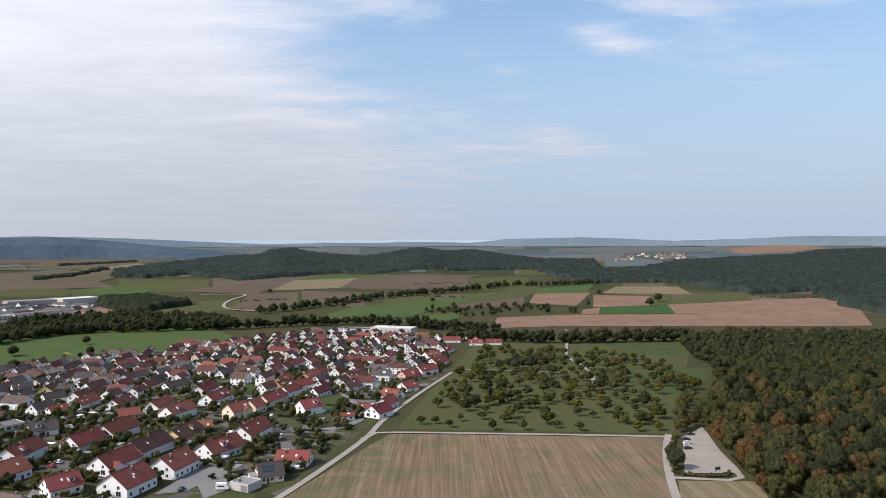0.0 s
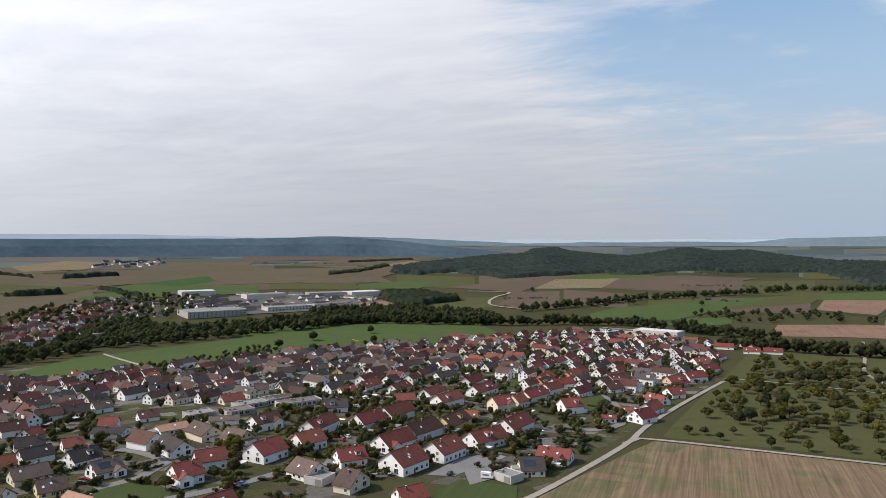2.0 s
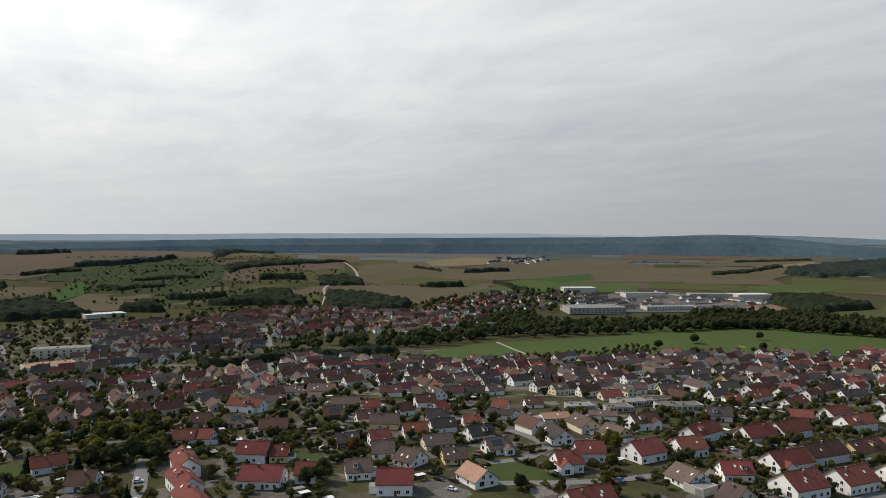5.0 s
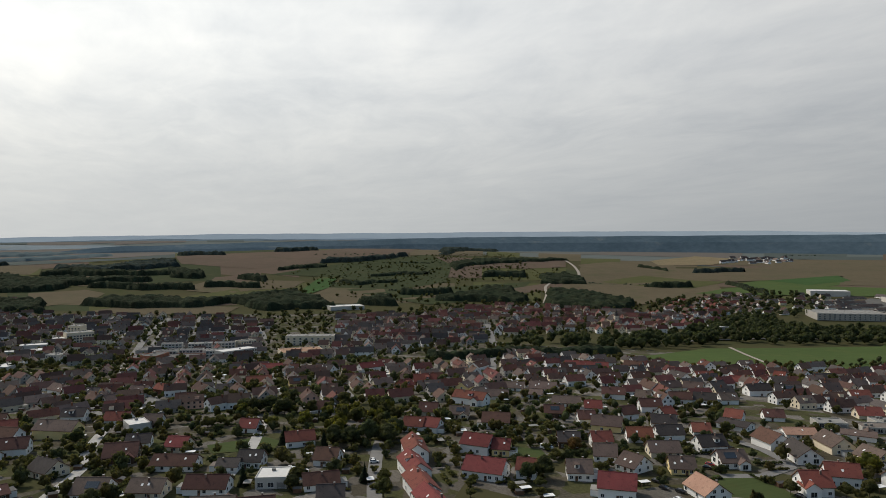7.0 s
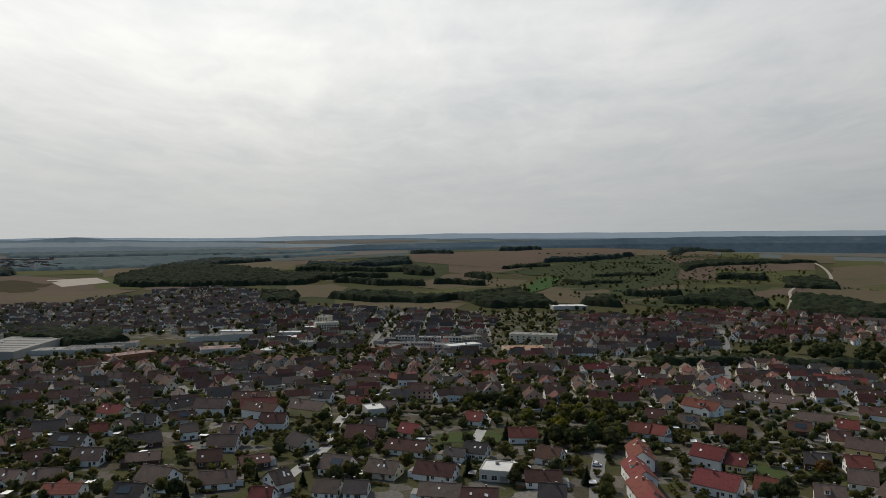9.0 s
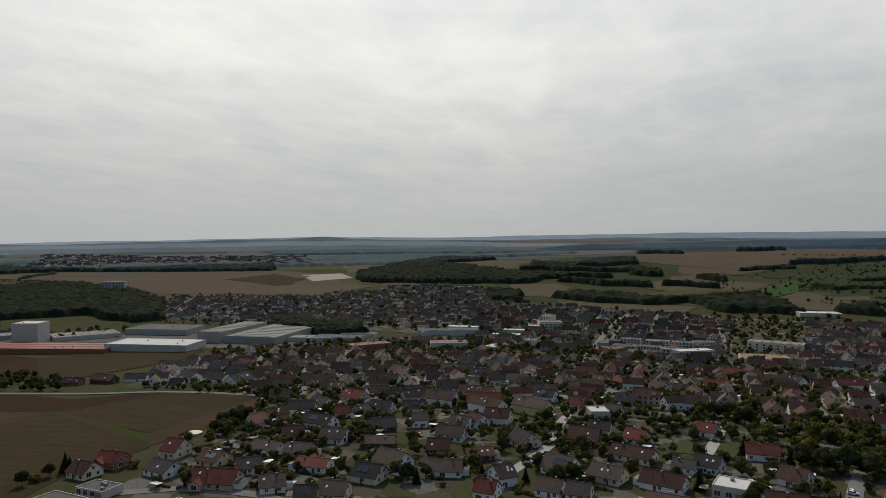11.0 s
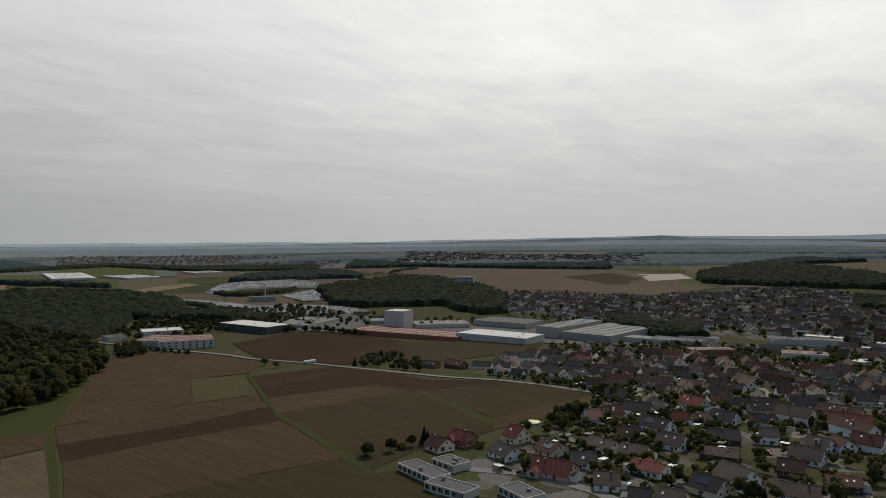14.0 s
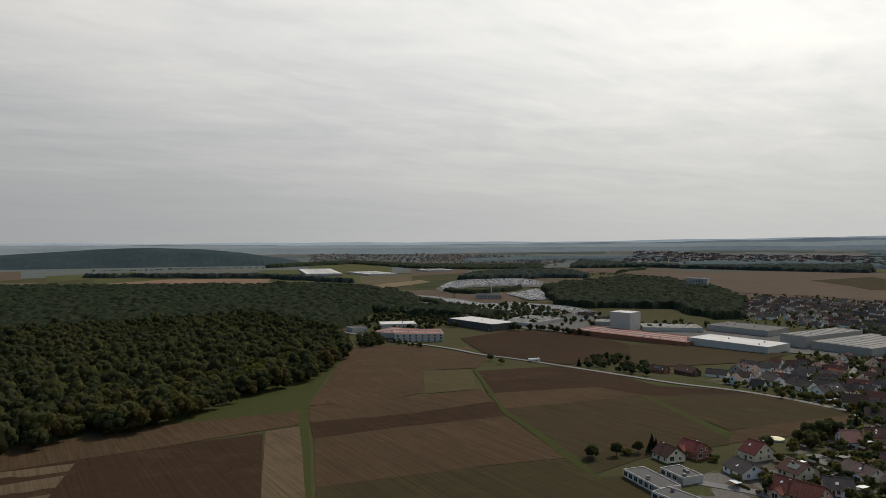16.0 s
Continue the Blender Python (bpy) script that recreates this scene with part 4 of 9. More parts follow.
def broadleaf(seed, spread, tall, trunk, lumps, cards, leaf, lump=1.0):
    """A crown of leafy clumps: a lumpy inside with loose sprays of leaves standing off it."""
    rng = random.Random(seed)
    v, f = [], []
    clumps = [(np.array((0, 0, trunk + tall * 0.42)), spread * 0.62, tall * 0.34)]
    for i in range(lumps):
        tilt = math.acos(max(-1.0, 1 - 1.3 * (i + 0.5) / lumps)) + rng.uniform(-0.15, 0.15)
        a = i * 2.4 + rng.uniform(-0.5, 0.5)
        out = spread * rng.uniform(0.5, 0.7) * math.sin(tilt)
        r = spread * rng.uniform(0.3, 0.48) * lump
        clumps.append((np.array((out * math.cos(a), out * math.sin(a), trunk + tall * (0.42 + rng.uniform(0.28, 0.4) * math.cos(tilt)))), r, r * rng.uniform(0.7, 0.95) * min(1.6, tall / (2 * spread))))
    ball, faces = BALL
    for c, r, h in clumps:
        k = len(v)
        rough = np.array([rng.uniform(0.84, 1.1) for _ in range(len(ball))])[:, None]
        v += (ball * rough * np.array((r, r, h)) + c).tolist()
        f += [tuple(k + i for i in q) for q in faces]
    middle = clumps[0][0]
    for i in range(cards):
        c, r, h = clumps[1 + i % lumps]
        d = np.array([rng.gauss(0, 1) for _ in range(3)]) + 0.9 * (c - middle) / spread
        d /= np.linalg.norm(d)
        p = c + d * np.array((r, r, h)) * rng.uniform(0.95, 1.16)
        nrm = d + 0.3 * (p - middle) / spread + np.array([rng.gauss(0, 0.22) for _ in range(3)])
        nrm /= np.linalg.norm(nrm)
        t = np.cross(nrm, (rng.gauss(0, 1), rng.gauss(0, 1), rng.gauss(0, 1)))
        t /= np.linalg.norm(t)
        b = np.cross(nrm, t)
        s = leaf * rng.uniform(0.6, 1.35)
        j = rng.uniform(0.5, 1.0)
        k = len(v)
        v += [tuple(p - t * s - b * s * j * 0.8), tuple(p + t * s - b * s * j * 0.6), tuple(p + b * s * (j + 0.5) + nrm * s * 0.2)]
        f.append((k, k + 1, k + 2))
    return np.array(v), f


def conifer(seed, spread, tall, count):
    rng = random.Random(seed)
    v, f = [], []
    for i in range(7):
        v.append((spread * 0.7 * math.cos(i * 0.9), spread * 0.7 * math.sin(i * 0.9), tall * 0.08))
    v.append((0, 0, tall * 0.95))
    f = [(i, (i + 1) % 7, 7) for i in range(7)]
    for i in range(count):
        h = rng.uniform(0.03, 1) ** 1.2
        r = spread * (1 - h) * rng.uniform(0.75, 1.15) + 0.12
        a = rng.uniform(0, 2 * math.pi)
        o = np.array((math.cos(a), math.sin(a), 0))
        s = np.array((-math.sin(a), math.cos(a), 0))
        p = o * r + np.array((0, 0, tall * h))
        w = spread * 0.26 * (1.15 - h) * rng.uniform(0.7, 1.3)
        k = len(v)
        v += [tuple(p - s * w - o * w * 0.8 + (0, 0, w * 0.7)), tuple(p - s * w * 0.6 + o * w * 0.6 - (0, 0, w * 0.5)),
              tuple(p + s * w * 0.6 + o * w * 0.7 - (0, 0, w * 0.6)), tuple(p + s * w - o * w * 0.8 + (0, 0, w * 0.6))]
        f.append((k, k + 1, k + 2, k + 3))
    return np.array(v), f


def trunk_mesh(seed, length, radius, reach):
    """A tapered trunk with three limbs."""
    rng = random.Random(seed)
    v, f = [], []

    def limb(p, q, r0, r1):
        d = (q - p).normalized()
        s = d.orthogonal().normalized()
        t = d.cross(s)
        k = len(v)
        for c, r in ((p, r0), ((p + q) / 2 + s * r0 * 0.4, (r0 + r1) / 2), (q, r1)):
            v.extend(tuple(c + (s * math.cos(i * math.pi / 3) + t * math.sin(i * math.pi / 3)) * r) for i in range(6))
        for j in range(2):
            f.extend((k + 6 * j + i, k + 6 * j + (i + 1) % 6, k + 6 * j + 6 + (i + 1) % 6, k + 6 * j + 6 + i) for i in range(6))

    top = Vector((rng.uniform(-0.2, 0.2), rng.uniform(-0.2, 0.2), length))
    limb(Vector((0, 0, -0.3)), top, radius, radius * 0.6)
    for i in range(3):
        a = i * 2.1 + rng.uniform(-0.4, 0.4)
        limb(top, top + Vector((math.cos(a) * reach, math.sin(a) * reach, reach * rng.uniform(0.8, 1.3))), radius * 0.55, radius * 0.15)
    return mesh_of("trunk", v, f, [BARK])


CROWNS, TRUNKS = {}, {}
KINDS = {"tree": (4.4, 8.5, 1.6, 10, 520, 0.5, LEAF), "oak": (5.8, 11, 1.8, 12, 640, 0.58, LEAF_DARK), "fruit": (2.8, 4.2, 1.2, 7, 260, 0.36, LEAF),
         "yellow": (3.0, 4.8, 1.2, 7, 260, 0.38, LEAF_YELLOW), "rust": (4.5, 9, 1.6, 10, 520, 0.5, LEAF_RUST), "bush": (1.9, 2.3, 0.0, 5, 150, 0.3, LEAF),
         "slim": (2.2, 12.0, 1.2, 12, 420, 0.42, LEAF)}
for kind, (spread, tall, trunk, lumps, count, leaf, mat) in KINDS.items():
    for i in range(3):
        v, f = broadleaf(11 + i * 17 + len(kind) * 5, spread, tall, trunk, lumps, count, leaf)
        CROWNS[kind, i] = mesh_of("crown", v.tolist(), f, [mat])
        CROWNS[kind, i].polygons.foreach_set("use_smooth", [True] * len(f))
        TRUNKS[kind, i] = trunk_mesh(i + 3, trunk + tall * 0.15, 0.05 * spread + 0.05, spread * 0.5)
for i in range(3):
    v, f = conifer(i + 40, 2.3, 10.0, 330)
    CROWNS["fir", i] = mesh_of("crown", v.tolist(), f, [NEEDLE])
    TRUNKS["fir", i] = trunk_mesh(i + 3, 2.0, 0.2, 0.4)
TREE_WORDS = {"tree": "leafy green broadleaf tree with a rounded crown", "oak": "large dark green tree with a broad crown",
              "fruit": "small green fruit tree standing in the orchard grass", "yellow": "small fruit tree with yellowing leaves in grass",
              "rust": "tree with rust-brown early autumn leaves", "bush": "rounded green garden bush",
              "slim": "tall slim green tree with upright branches", "fir": "dark green conifer with a pointed top"}
planted = random.Random(5)


def plant(kind, x, y, size=1.0, group=""):
    i = planted.randrange(3)
    base = new({"bush": "bush", "fir": "conifer", "fruit": "fruit_tree", "yellow": "fruit_tree"}.get(kind, "tree"))
    base.matrix_basis = Matrix.LocRotScale((x, y, float(level(x, y))), Euler((0, 0, planted.uniform(0, 6.28))), Vector((size, size, size * planted.uniform(0.9, 1.1))))
    tagged(base, TREE_WORDS[kind], "bush" if kind == "bush" else "tree", group)
    if kind != "bush":
        part("trunk", TRUNKS[kind, i], base)
    part("crown", CROWNS[kind, i], base)
    return base


def grove(name, places, templates, material, label, category="woods"):
    """Many trees as one mesh: places are (x, y, size)."""
    vs, fl, ft, off = [], [], [], 0
    rng = random.Random(len(places))
    for x, y, s in places:
        v, f = templates[rng.randrange(len(templates))]
        a = rng.uniform(0, 6.28)
        ca, sa = math.cos(a) * s, math.sin(a) * s
        w = np.empty_like(v)
        w[:, 0], w[:, 1], w[:, 2] = v[:, 0] * ca - v[:, 1] * sa + x, v[:, 0] * sa + v[:, 1] * ca + y, v[:, 2] * s * rng.uniform(0.85, 1.15) + float(level(x, y))
        vs.append(w)
        fl.append(f[0] + off)
        ft.append(f[1])
        off += len(v)
    verts, loops, totals = np.concatenate(vs), np.concatenate(fl), np.concatenate(ft)
    me = bpy.data.meshes.new(name)
    me.vertices.add(len(verts))
    me.vertices.foreach_set("co", verts.astype(np.float32).ravel())
    me.loops.add(len(loops))
    me.loops.foreach_set("vertex_index", loops.astype(np.int32))
    me.polygons.add(len(totals))
    me.polygons.foreach_set("loop_start", np.concatenate([[0], np.cumsum(totals)[:-1]]).astype(np.int32))
    me.polygons.foreach_set("loop_total", totals.astype(np.int32))
    me.polygons.foreach_set("use_smooth", np.ones(len(totals), bool))
    me.materials.append(material)
    me.update(calc_edges=True)
    return tagged(new(name, me), label, category, kind="stuff")


def packed(v, f):
    return v, (np.array([i for q in f for i in q]), np.array([len(q) for q in f]))


NEAR_OAKS = [packed(*broadleaf(70 + i, 5.4, 11.5, 0.6, 10, 170, 0.62)) for i in range(5)]
FRONT_OAKS = [packed(*broadleaf(76 + i, 4.6, 13.5, 0.6, 26, 620, 0.42, lump=0.72)) for i in range(5)]
MID_OAKS = [packed(*broadleaf(80 + i, 5.4, 11.0, 0.2, 6, 60, 0.85)) for i in range(5)]
FAR_OAKS = [packed(*broadleaf(90 + i, 7.6, 9.5, 0.0, 2, 8, 1.6)) for i in range(5)]


def inside(poly, x, y):
    hit = False
    for i in range(len(poly)):
        (x0, y0), (x1, y1) = poly[i - 1], poly[i]
        if (y0 > y) != (y1 > y) and x < (x1 - x0) * (y - y0) / (y1 - y0) + x0:
            hit = not hit
    return hit


def scattered(poly, gap, seed, size=(0.8, 1.25), keep=1.0):
    """Places at about this distance from one another inside a polygon."""
    rng = random.Random(seed)
    xs, ys = [p[0] for p in poly], [p[1] for p in poly]
    out = []
    x = min(xs)
    while x < max(xs):
        y = min(ys)
        while y < max(ys):
            px, py = x + rng.uniform(-0.5, 0.5) * gap, y + rng.uniform(-0.5, 0.5) * gap
            if rng.random() < keep and inside(poly, px, py):
                out.append((px, py, rng.uniform(*size)))
            y += gap
        x += gap
    return out


def along(points, gap, wide, seed, size=(0.8, 1.2)):
    """Places along a bent line, for hedges and rows of trees."""
    rng = random.Random(seed)
    out = []
    for (x0, y0), (x1, y1) in zip(points, points[1:]):
        n = max(1, int(math.hypot(x1 - x0, y1 - y0) / gap))
        for i in range(n):
            t = (i + rng.random()) / n
            out.append((x0 + (x1 - x0) * t + rng.uniform(-wide, wide), y0 + (y1 - y0) * t + rng.uniform(-wide, wide), rng.uniform(*size)))
    return out


def canopy(poly, gap, tall, label, crown=10.0, material=None):
    """The roof of a closed wood: one uneven sheet of domed crowns that falls to the ground at its edge."""
    px, py = np.array([p[0] for p in poly]), np.array([p[1] for p in poly])
    xs, ys = np.arange(px.min() - 2 * gap, px.max() + 2 * gap, gap), np.arange(py.min() - 2 * gap, py.max() + 2 * gap, gap)
    X, Y = np.meshgrid(xs, ys, indexing="ij")
    rng = np.random.default_rng(len(label) + int(abs(px[0])))
    X, Y = X + rng.uniform(-0.3, 0.3, X.shape) * gap, Y + rng.uniform(-0.3, 0.3, X.shape) * gap
    hit = np.zeros(X.shape, bool)
    wx, wy = X + 6 * np.sin(Y / 17.0), Y + 6 * np.sin(X / 19.0)
    for i in range(len(poly)):
        (x0, y0), (x1, y1) = poly[i - 1], poly[i]
        if y0 != y1:
            hit ^= ((y0 > wy) != (y1 > wy)) & (wx < (x1 - x0) * (wy - y0) / (y1 - y0) + x0)
    # one tree to a cell, each with its own height; the highest dome counts
    crown = max(crown, 1.6 * gap)
    ci, cj = np.floor(X / crown).astype(int), np.floor(Y / crown).astype(int)
    best = np.full(X.shape, 0.25)
    for a in (-1, 0, 1):
        for b in (-1, 0, 1):
            i, j = ci + a, cj + b
            r1 = np.modf(np.abs(np.sin(i * 12.9898 + j * 78.233) * 43758.5453))[0]
            r2 = np.modf(np.abs(np.sin(i * 39.3468 + j * 11.135) * 24634.6345))[0]
            r3 = np.modf(np.abs(np.sin(i * 73.156 + j * 52.235) * 15731.743))[0]
            d2 = ((X - (i + r1) * crown) ** 2 + (Y - (j + r2) * crown) ** 2) / (crown * (0.62 + 0.25 * r3)) ** 2
            best = np.maximum(best, (0.62 + 0.42 * r3) * np.sqrt(np.clip(1 - d2, 0, 1)) * 0.5 + (0.62 + 0.42 * r3) * 0.5 * (d2 < 1))
    Z = level(X.ravel(), Y.ravel()).reshape(X.shape) + np.where(hit, best * tall, -0.5)
    keep = hit[:-1, :-1] | hit[1:, :-1] | hit[1:, 1:] | hit[:-1, 1:]
    number = np.arange(X.size).reshape(X.shape)
    quads = np.stack([number[:-1, :-1], number[1:, :-1], number[1:, 1:], number[:-1, 1:]], -1)[keep]
    used = np.unique(quads)
    place = np.zeros(X.size, int)
    place[used] = np.arange(len(used))
    verts = np.stack([X.ravel()[used], Y.ravel()[used], Z.ravel()[used]], -1)
    # coarse far sheets take the canopy colour with painted haze
    me = mesh_of("woods", verts.tolist(), place[quads].tolist(), [material or (HAZED_CANOPY if gap > 5 else CANOPY)])
    me.polygons.foreach_set("use_smooth", [True] * len(quads))
    return tagged(new("woods", me), label, "woods", kind="stuff")


def ridge(name, d, profile, material, label, rough=0.06):
    """A far range of hills, as a long bank with a wavy crest."""
    az = np.arange(-75, 196, 0.5)
    crest = np.interp(az, [p[0] for p in profile], [p[1] for p in profile])
    crest = crest + np.array([rough * (noise.noise(Vector((a * 0.22, d * 0.01, 0))) + 0.4 * noise.noise(Vector((a * 0.9, d * 0.01, 3)))) for a in az])
    verts, faces = [], []
    for a, c in zip(az, crest):
        top = H + d * math.tan(radians(c))
        for r, z in ((d - 260, -20), (d - 90, top * 0.75), (d, top), (d + 30, -20)):
            verts.append((-r * math.sin(radians(a)), r * math.cos(radians(a)), z))
    for i in range(len(az) - 1):
        for k in range(3):
            faces.append((4 * i + k, 4 * i + 4 + k, 4 * i + 5 + k, 4 * i + 1 + k))
    tagged(new(name, mesh_of(name, verts, faces, [material])), label, "hills", kind="structure")


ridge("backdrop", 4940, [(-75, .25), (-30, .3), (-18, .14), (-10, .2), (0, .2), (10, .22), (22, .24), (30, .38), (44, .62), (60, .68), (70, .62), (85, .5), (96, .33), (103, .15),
      (108, .12), (113, .2), (117, .05), (121, 0), (129, -.2), (140, -.38), (150, -.42), (165, -.5), (195, -.5)], FAR_BLUE, "far hills on the horizon, painted pale blue with haze")
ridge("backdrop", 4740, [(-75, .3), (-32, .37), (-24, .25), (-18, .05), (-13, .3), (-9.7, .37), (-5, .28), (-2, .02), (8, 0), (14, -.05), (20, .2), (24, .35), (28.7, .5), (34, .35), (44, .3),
      (60, .18), (75, .05), (90, .15), (97, -.05), (105, -.1), (111, .05), (113, .2), (116, 0), (122, -.15), (130, -.4), (150, -.6), (158, -.72), (166, -.6), (195, -.7)], HAZED_HILLS, "wooded hills far off, blued with painted haze", 0.1)
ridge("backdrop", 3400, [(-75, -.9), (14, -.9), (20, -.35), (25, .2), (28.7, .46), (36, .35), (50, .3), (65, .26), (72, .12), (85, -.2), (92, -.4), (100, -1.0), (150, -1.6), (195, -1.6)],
      NEAR_BLUE, "long dark wooded hill behind the plain, blued with painted haze", 0.08)
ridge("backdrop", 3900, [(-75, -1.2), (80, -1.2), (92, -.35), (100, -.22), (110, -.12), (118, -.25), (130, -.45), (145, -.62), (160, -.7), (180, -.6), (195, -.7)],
      HAZE_BLUE, "low hills beyond the plain, painted pale with haze", 0.08)
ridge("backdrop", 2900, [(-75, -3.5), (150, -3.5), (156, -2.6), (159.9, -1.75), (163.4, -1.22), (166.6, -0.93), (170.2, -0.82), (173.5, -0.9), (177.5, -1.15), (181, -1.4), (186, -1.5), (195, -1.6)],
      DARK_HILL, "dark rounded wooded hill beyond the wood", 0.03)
WOOD_SIDE = [(145.1, 392.8), (130.4, 325.1), (125.5, 286.9), (121.4, 251.2), (161.8, 250.8), (310.3, 481.4), (189.3, 488.5)]
SIDE_TREES = scattered(WOOD_SIDE, 9.2, 3, (0.7, 1.45))
grove("woods", SIDE_TREES[::3], FRONT_OAKS, WOODS, "mixed wood of dark green trees")
grove("woods", SIDE_TREES[1::3], FRONT_OAKS, LEAF, "mixed wood of yellow-green trees")
grove("woods", SIDE_TREES[2::6], FRONT_OAKS, LEAF_OLIVE, "mixed wood of fading olive trees")
grove("woods", SIDE_TREES[5::6], FRONT_OAKS, LEAF_RUST, "mixed wood of rust-brown trees")
BACK_TREES = scattered([(189.3, 488.5), (310.3, 481.4), (478.2, 741.9), (250.6, 653.1)], 11, 52, (0.9, 1.45))
grove("woods", BACK_TREES[::2], NEAR_OAKS, WOODS, "mixed wood of dark green trees")
grove("woods", BACK_TREES[1::2], NEAR_OAKS, LEAF, "mixed wood of light green trees")
grove("woods", scattered([(267, 784.9), (249.7, 625.1), (405, 628.3), (599, 929), (405, 940), (304, 925.7)], 11.1, 4, (1, 1.5)), MID_OAKS, WOODS, "mixed wood of green trees behind the meadow")
grove("tree_row", along([(11.2, 921.8), (81.8, 897.2), (150.7, 885), (223.2, 895.5), (306, 899.4)], 5.5, 6, 7, (1.2, 1.8)), MID_OAKS, LEAF_DARK, "dark row of trees behind the orchard", "trees")
grove("tree_row", along([(-627, 940), (-549, 960), (-514, 994), (-430, 1017), (-316, 1040), (-257, 1066), (-126, 1107), (-4, 1031), (68, 1003)], 6, 7, 8, (1.1, 1.7)), MID_OAKS, LEAF_DARK, "belt of trees behind the green meadow", "trees")
grove("tree_row", along([(-320, 1248), (-238, 1343), (-147, 1494), (20, 1636), (162, 1772), (399, 1831)], 8, 7, 9, (1, 1.6)), MID_OAKS, LEAF_DARK, "line of trees across the valley", "trees")
grove("tree_row", scattered([(-55, 1281), (43, 1201), (172, 1241), (234, 1207), (247, 1328), (126, 1383), (17, 1341)], 20.8, 11, (0.67, 1.1), 0.7), MID_OAKS, LEAF_DARK, "trees round a farmstead", "trees")
grove("tree_row", scattered([(-732.4, 360.2), (-693.2, 449.3), (-653.6, 531.1), (-663.2, 637), (-563, 878), (-651, 998), (-717, 857), (-855, 873), (-814, 758), (-758, 616), (-769.8, 499)], 14.3, 16, (0.9, 1.5), 0.75), MID_OAKS, LEAF_DARK, "dense trees along the stream by the old village", "trees")
grove("tree_row", along([(-566, 868), (-555, 929), (-517, 1002), (-467, 1058), (-400, 1076), (-315, 1049)], 6, 8, 17, (1.1, 1.7)), MID_OAKS, LEAF_DARK, "belt of trees between meadow and fields", "trees")
grove("distant_woods", scattered([(-1520, 347), (-1491, 710), (-1539, 886), (-2067, 1065), (-1958, 544), (-1731, 367)], 14.1, 36, (0.25, 0.5), 0.5), FAR_OAKS, LEAF, "scattered orchard trees on the slope")
grove("tree_row", scattered([(-427.5, -451.3), (-441, -394.4), (-488.5, -433.6), (-520.1, -496.8), (-481.1, -504.3)], 9, 45, (0.4, 0.75), 0.8), MID_OAKS, LEAF_DARK, "copse beside the road", "trees")
grove("tree_row", along([(-587.7, -771.3), (-630.4, -742.9), (-633.3, -668.3)], 6.9, 4, 46, (0.65, 0.97)), MID_OAKS, LEAF_DARK, "row of trees before the halls", "trees")
EDGE_TREES = scattered([(-10.8, -379.2), (-33.5, -398.6), (-69.6, -394.8), (-103, -421.2), (-140.2, -461.3), (-194.1, -494.1), (-271.9, -604.3), (-271.4, -634.7), (-167, -578.1), (-90.6, -512.8), (-42.9, -507.1), (-14.3, -491.3)], 9.8, 5, (0.9, 1.5))
grove("woods", EDGE_TREES[::2], NEAR_OAKS, WOODS, "dark green trees at the edge of the wood")
grove("woods", EDGE_TREES[1::4], NEAR_OAKS, LEAF, "green trees at the edge of the wood")
grove("woods", EDGE_TREES[3::4], NEAR_OAKS, LEAF_OLIVE, "fading olive trees at the edge of the wood")
grove("woods", scattered([(24.5, -346.5), (-10.8, -379.2), (-14.3, -491.3), (-42.9, -507.1), (-90.6, -512.8), (-167, -578.1), (-271.4, -634.7), (-271.9, -604.3), (-350.1, -754.8), (-368.9, -880.4), (-352, -978), (-354, -1079), (72, -1044)], 13.4, 51, (1.15, 1.8)), MID_OAKS, WOODS, "dark green wood beside the fields")
canopy([(72, -1044), (-354, -1079), (-352, -978), (-368.9, -880.4), (-455, -943), (-508, -1042), (-631, -1167), (-700, -1395), (-613, -1592), (132, -1932)], 4, 15, "dark green wood stretching into the distance")
canopy([(-1739, -299), (-1732, -236), (-1740, -140), (-1740, 0), (-1762, 0), (-1790, -86), (-1820, -203), (-1827, -314)], 4.4, 14, "long dark wood strip on the hill")
canopy([(-1945, -258), (-1819, 35), (-1841, 35), (-1891, -66), (-1985, -172), (-1969, -256)], 4.4, 14, "dark wood strip on the hill")
canopy([(-2023, -226), (-1952, -119), (-1958, -42), (-1973, 62), (-1995, 60), (-2089, 40), (-2098, -45), (-2027, -91), (-2022, -123), (-2109, -235)], 5.8, 14, "dark copse on the hill")
canopy([(-1783, 34), (-1745, 111), (-1780, 114), (-1849, 87), (-1914, 37)], 4.4, 14, "dark clump of trees on the hill")
canopy([(-1695, -136), (-1617, -24), (-1583, 74), (-1605, 75), (-1647, -14), (-1702, -115)], 4.4, 14, "dark wood strip between the fields")
canopy([(-1609, 98), (-1564, 204), (-1586, 207), (-1628, 106)], 4.4, 14, "straight dark wood strip")
canopy([(-1423, -115), (-1365, -48), (-1334, 43), (-1375, 143), (-1393, 135), (-1407, 56), (-1463, -12), (-1465, -90), (-1443, -114)], 4.4, 14, "wood behind the town")
canopy([(-1381, 124), (-1266, 179), (-1246, 294), (-1267, 301), (-1382, 280), (-1458, 263), (-1444, 172), (-1395, 130)], 4.4, 14, "wood behind the town")
canopy([(-1713, 173), (-1637, 240), (-1679, 238), (-1729, 181)], 4.4, 14, "trees between the fields")
canopy([(-1354, -233), (-1336, -173), (-1443, -197), (-1522, -262)], 4.4, 14, "dark trees at the edge of town")
canopy([(-2287, 60), (-2196, 190), (-2224, 184), (-2311, 64)], 5.8, 14, "dark wood on the crest")
canopy([(-2208, 347), (-2222, 480), (-2243, 476), (-2266, 360)], 5.8, 14, "dark wood on the crest")
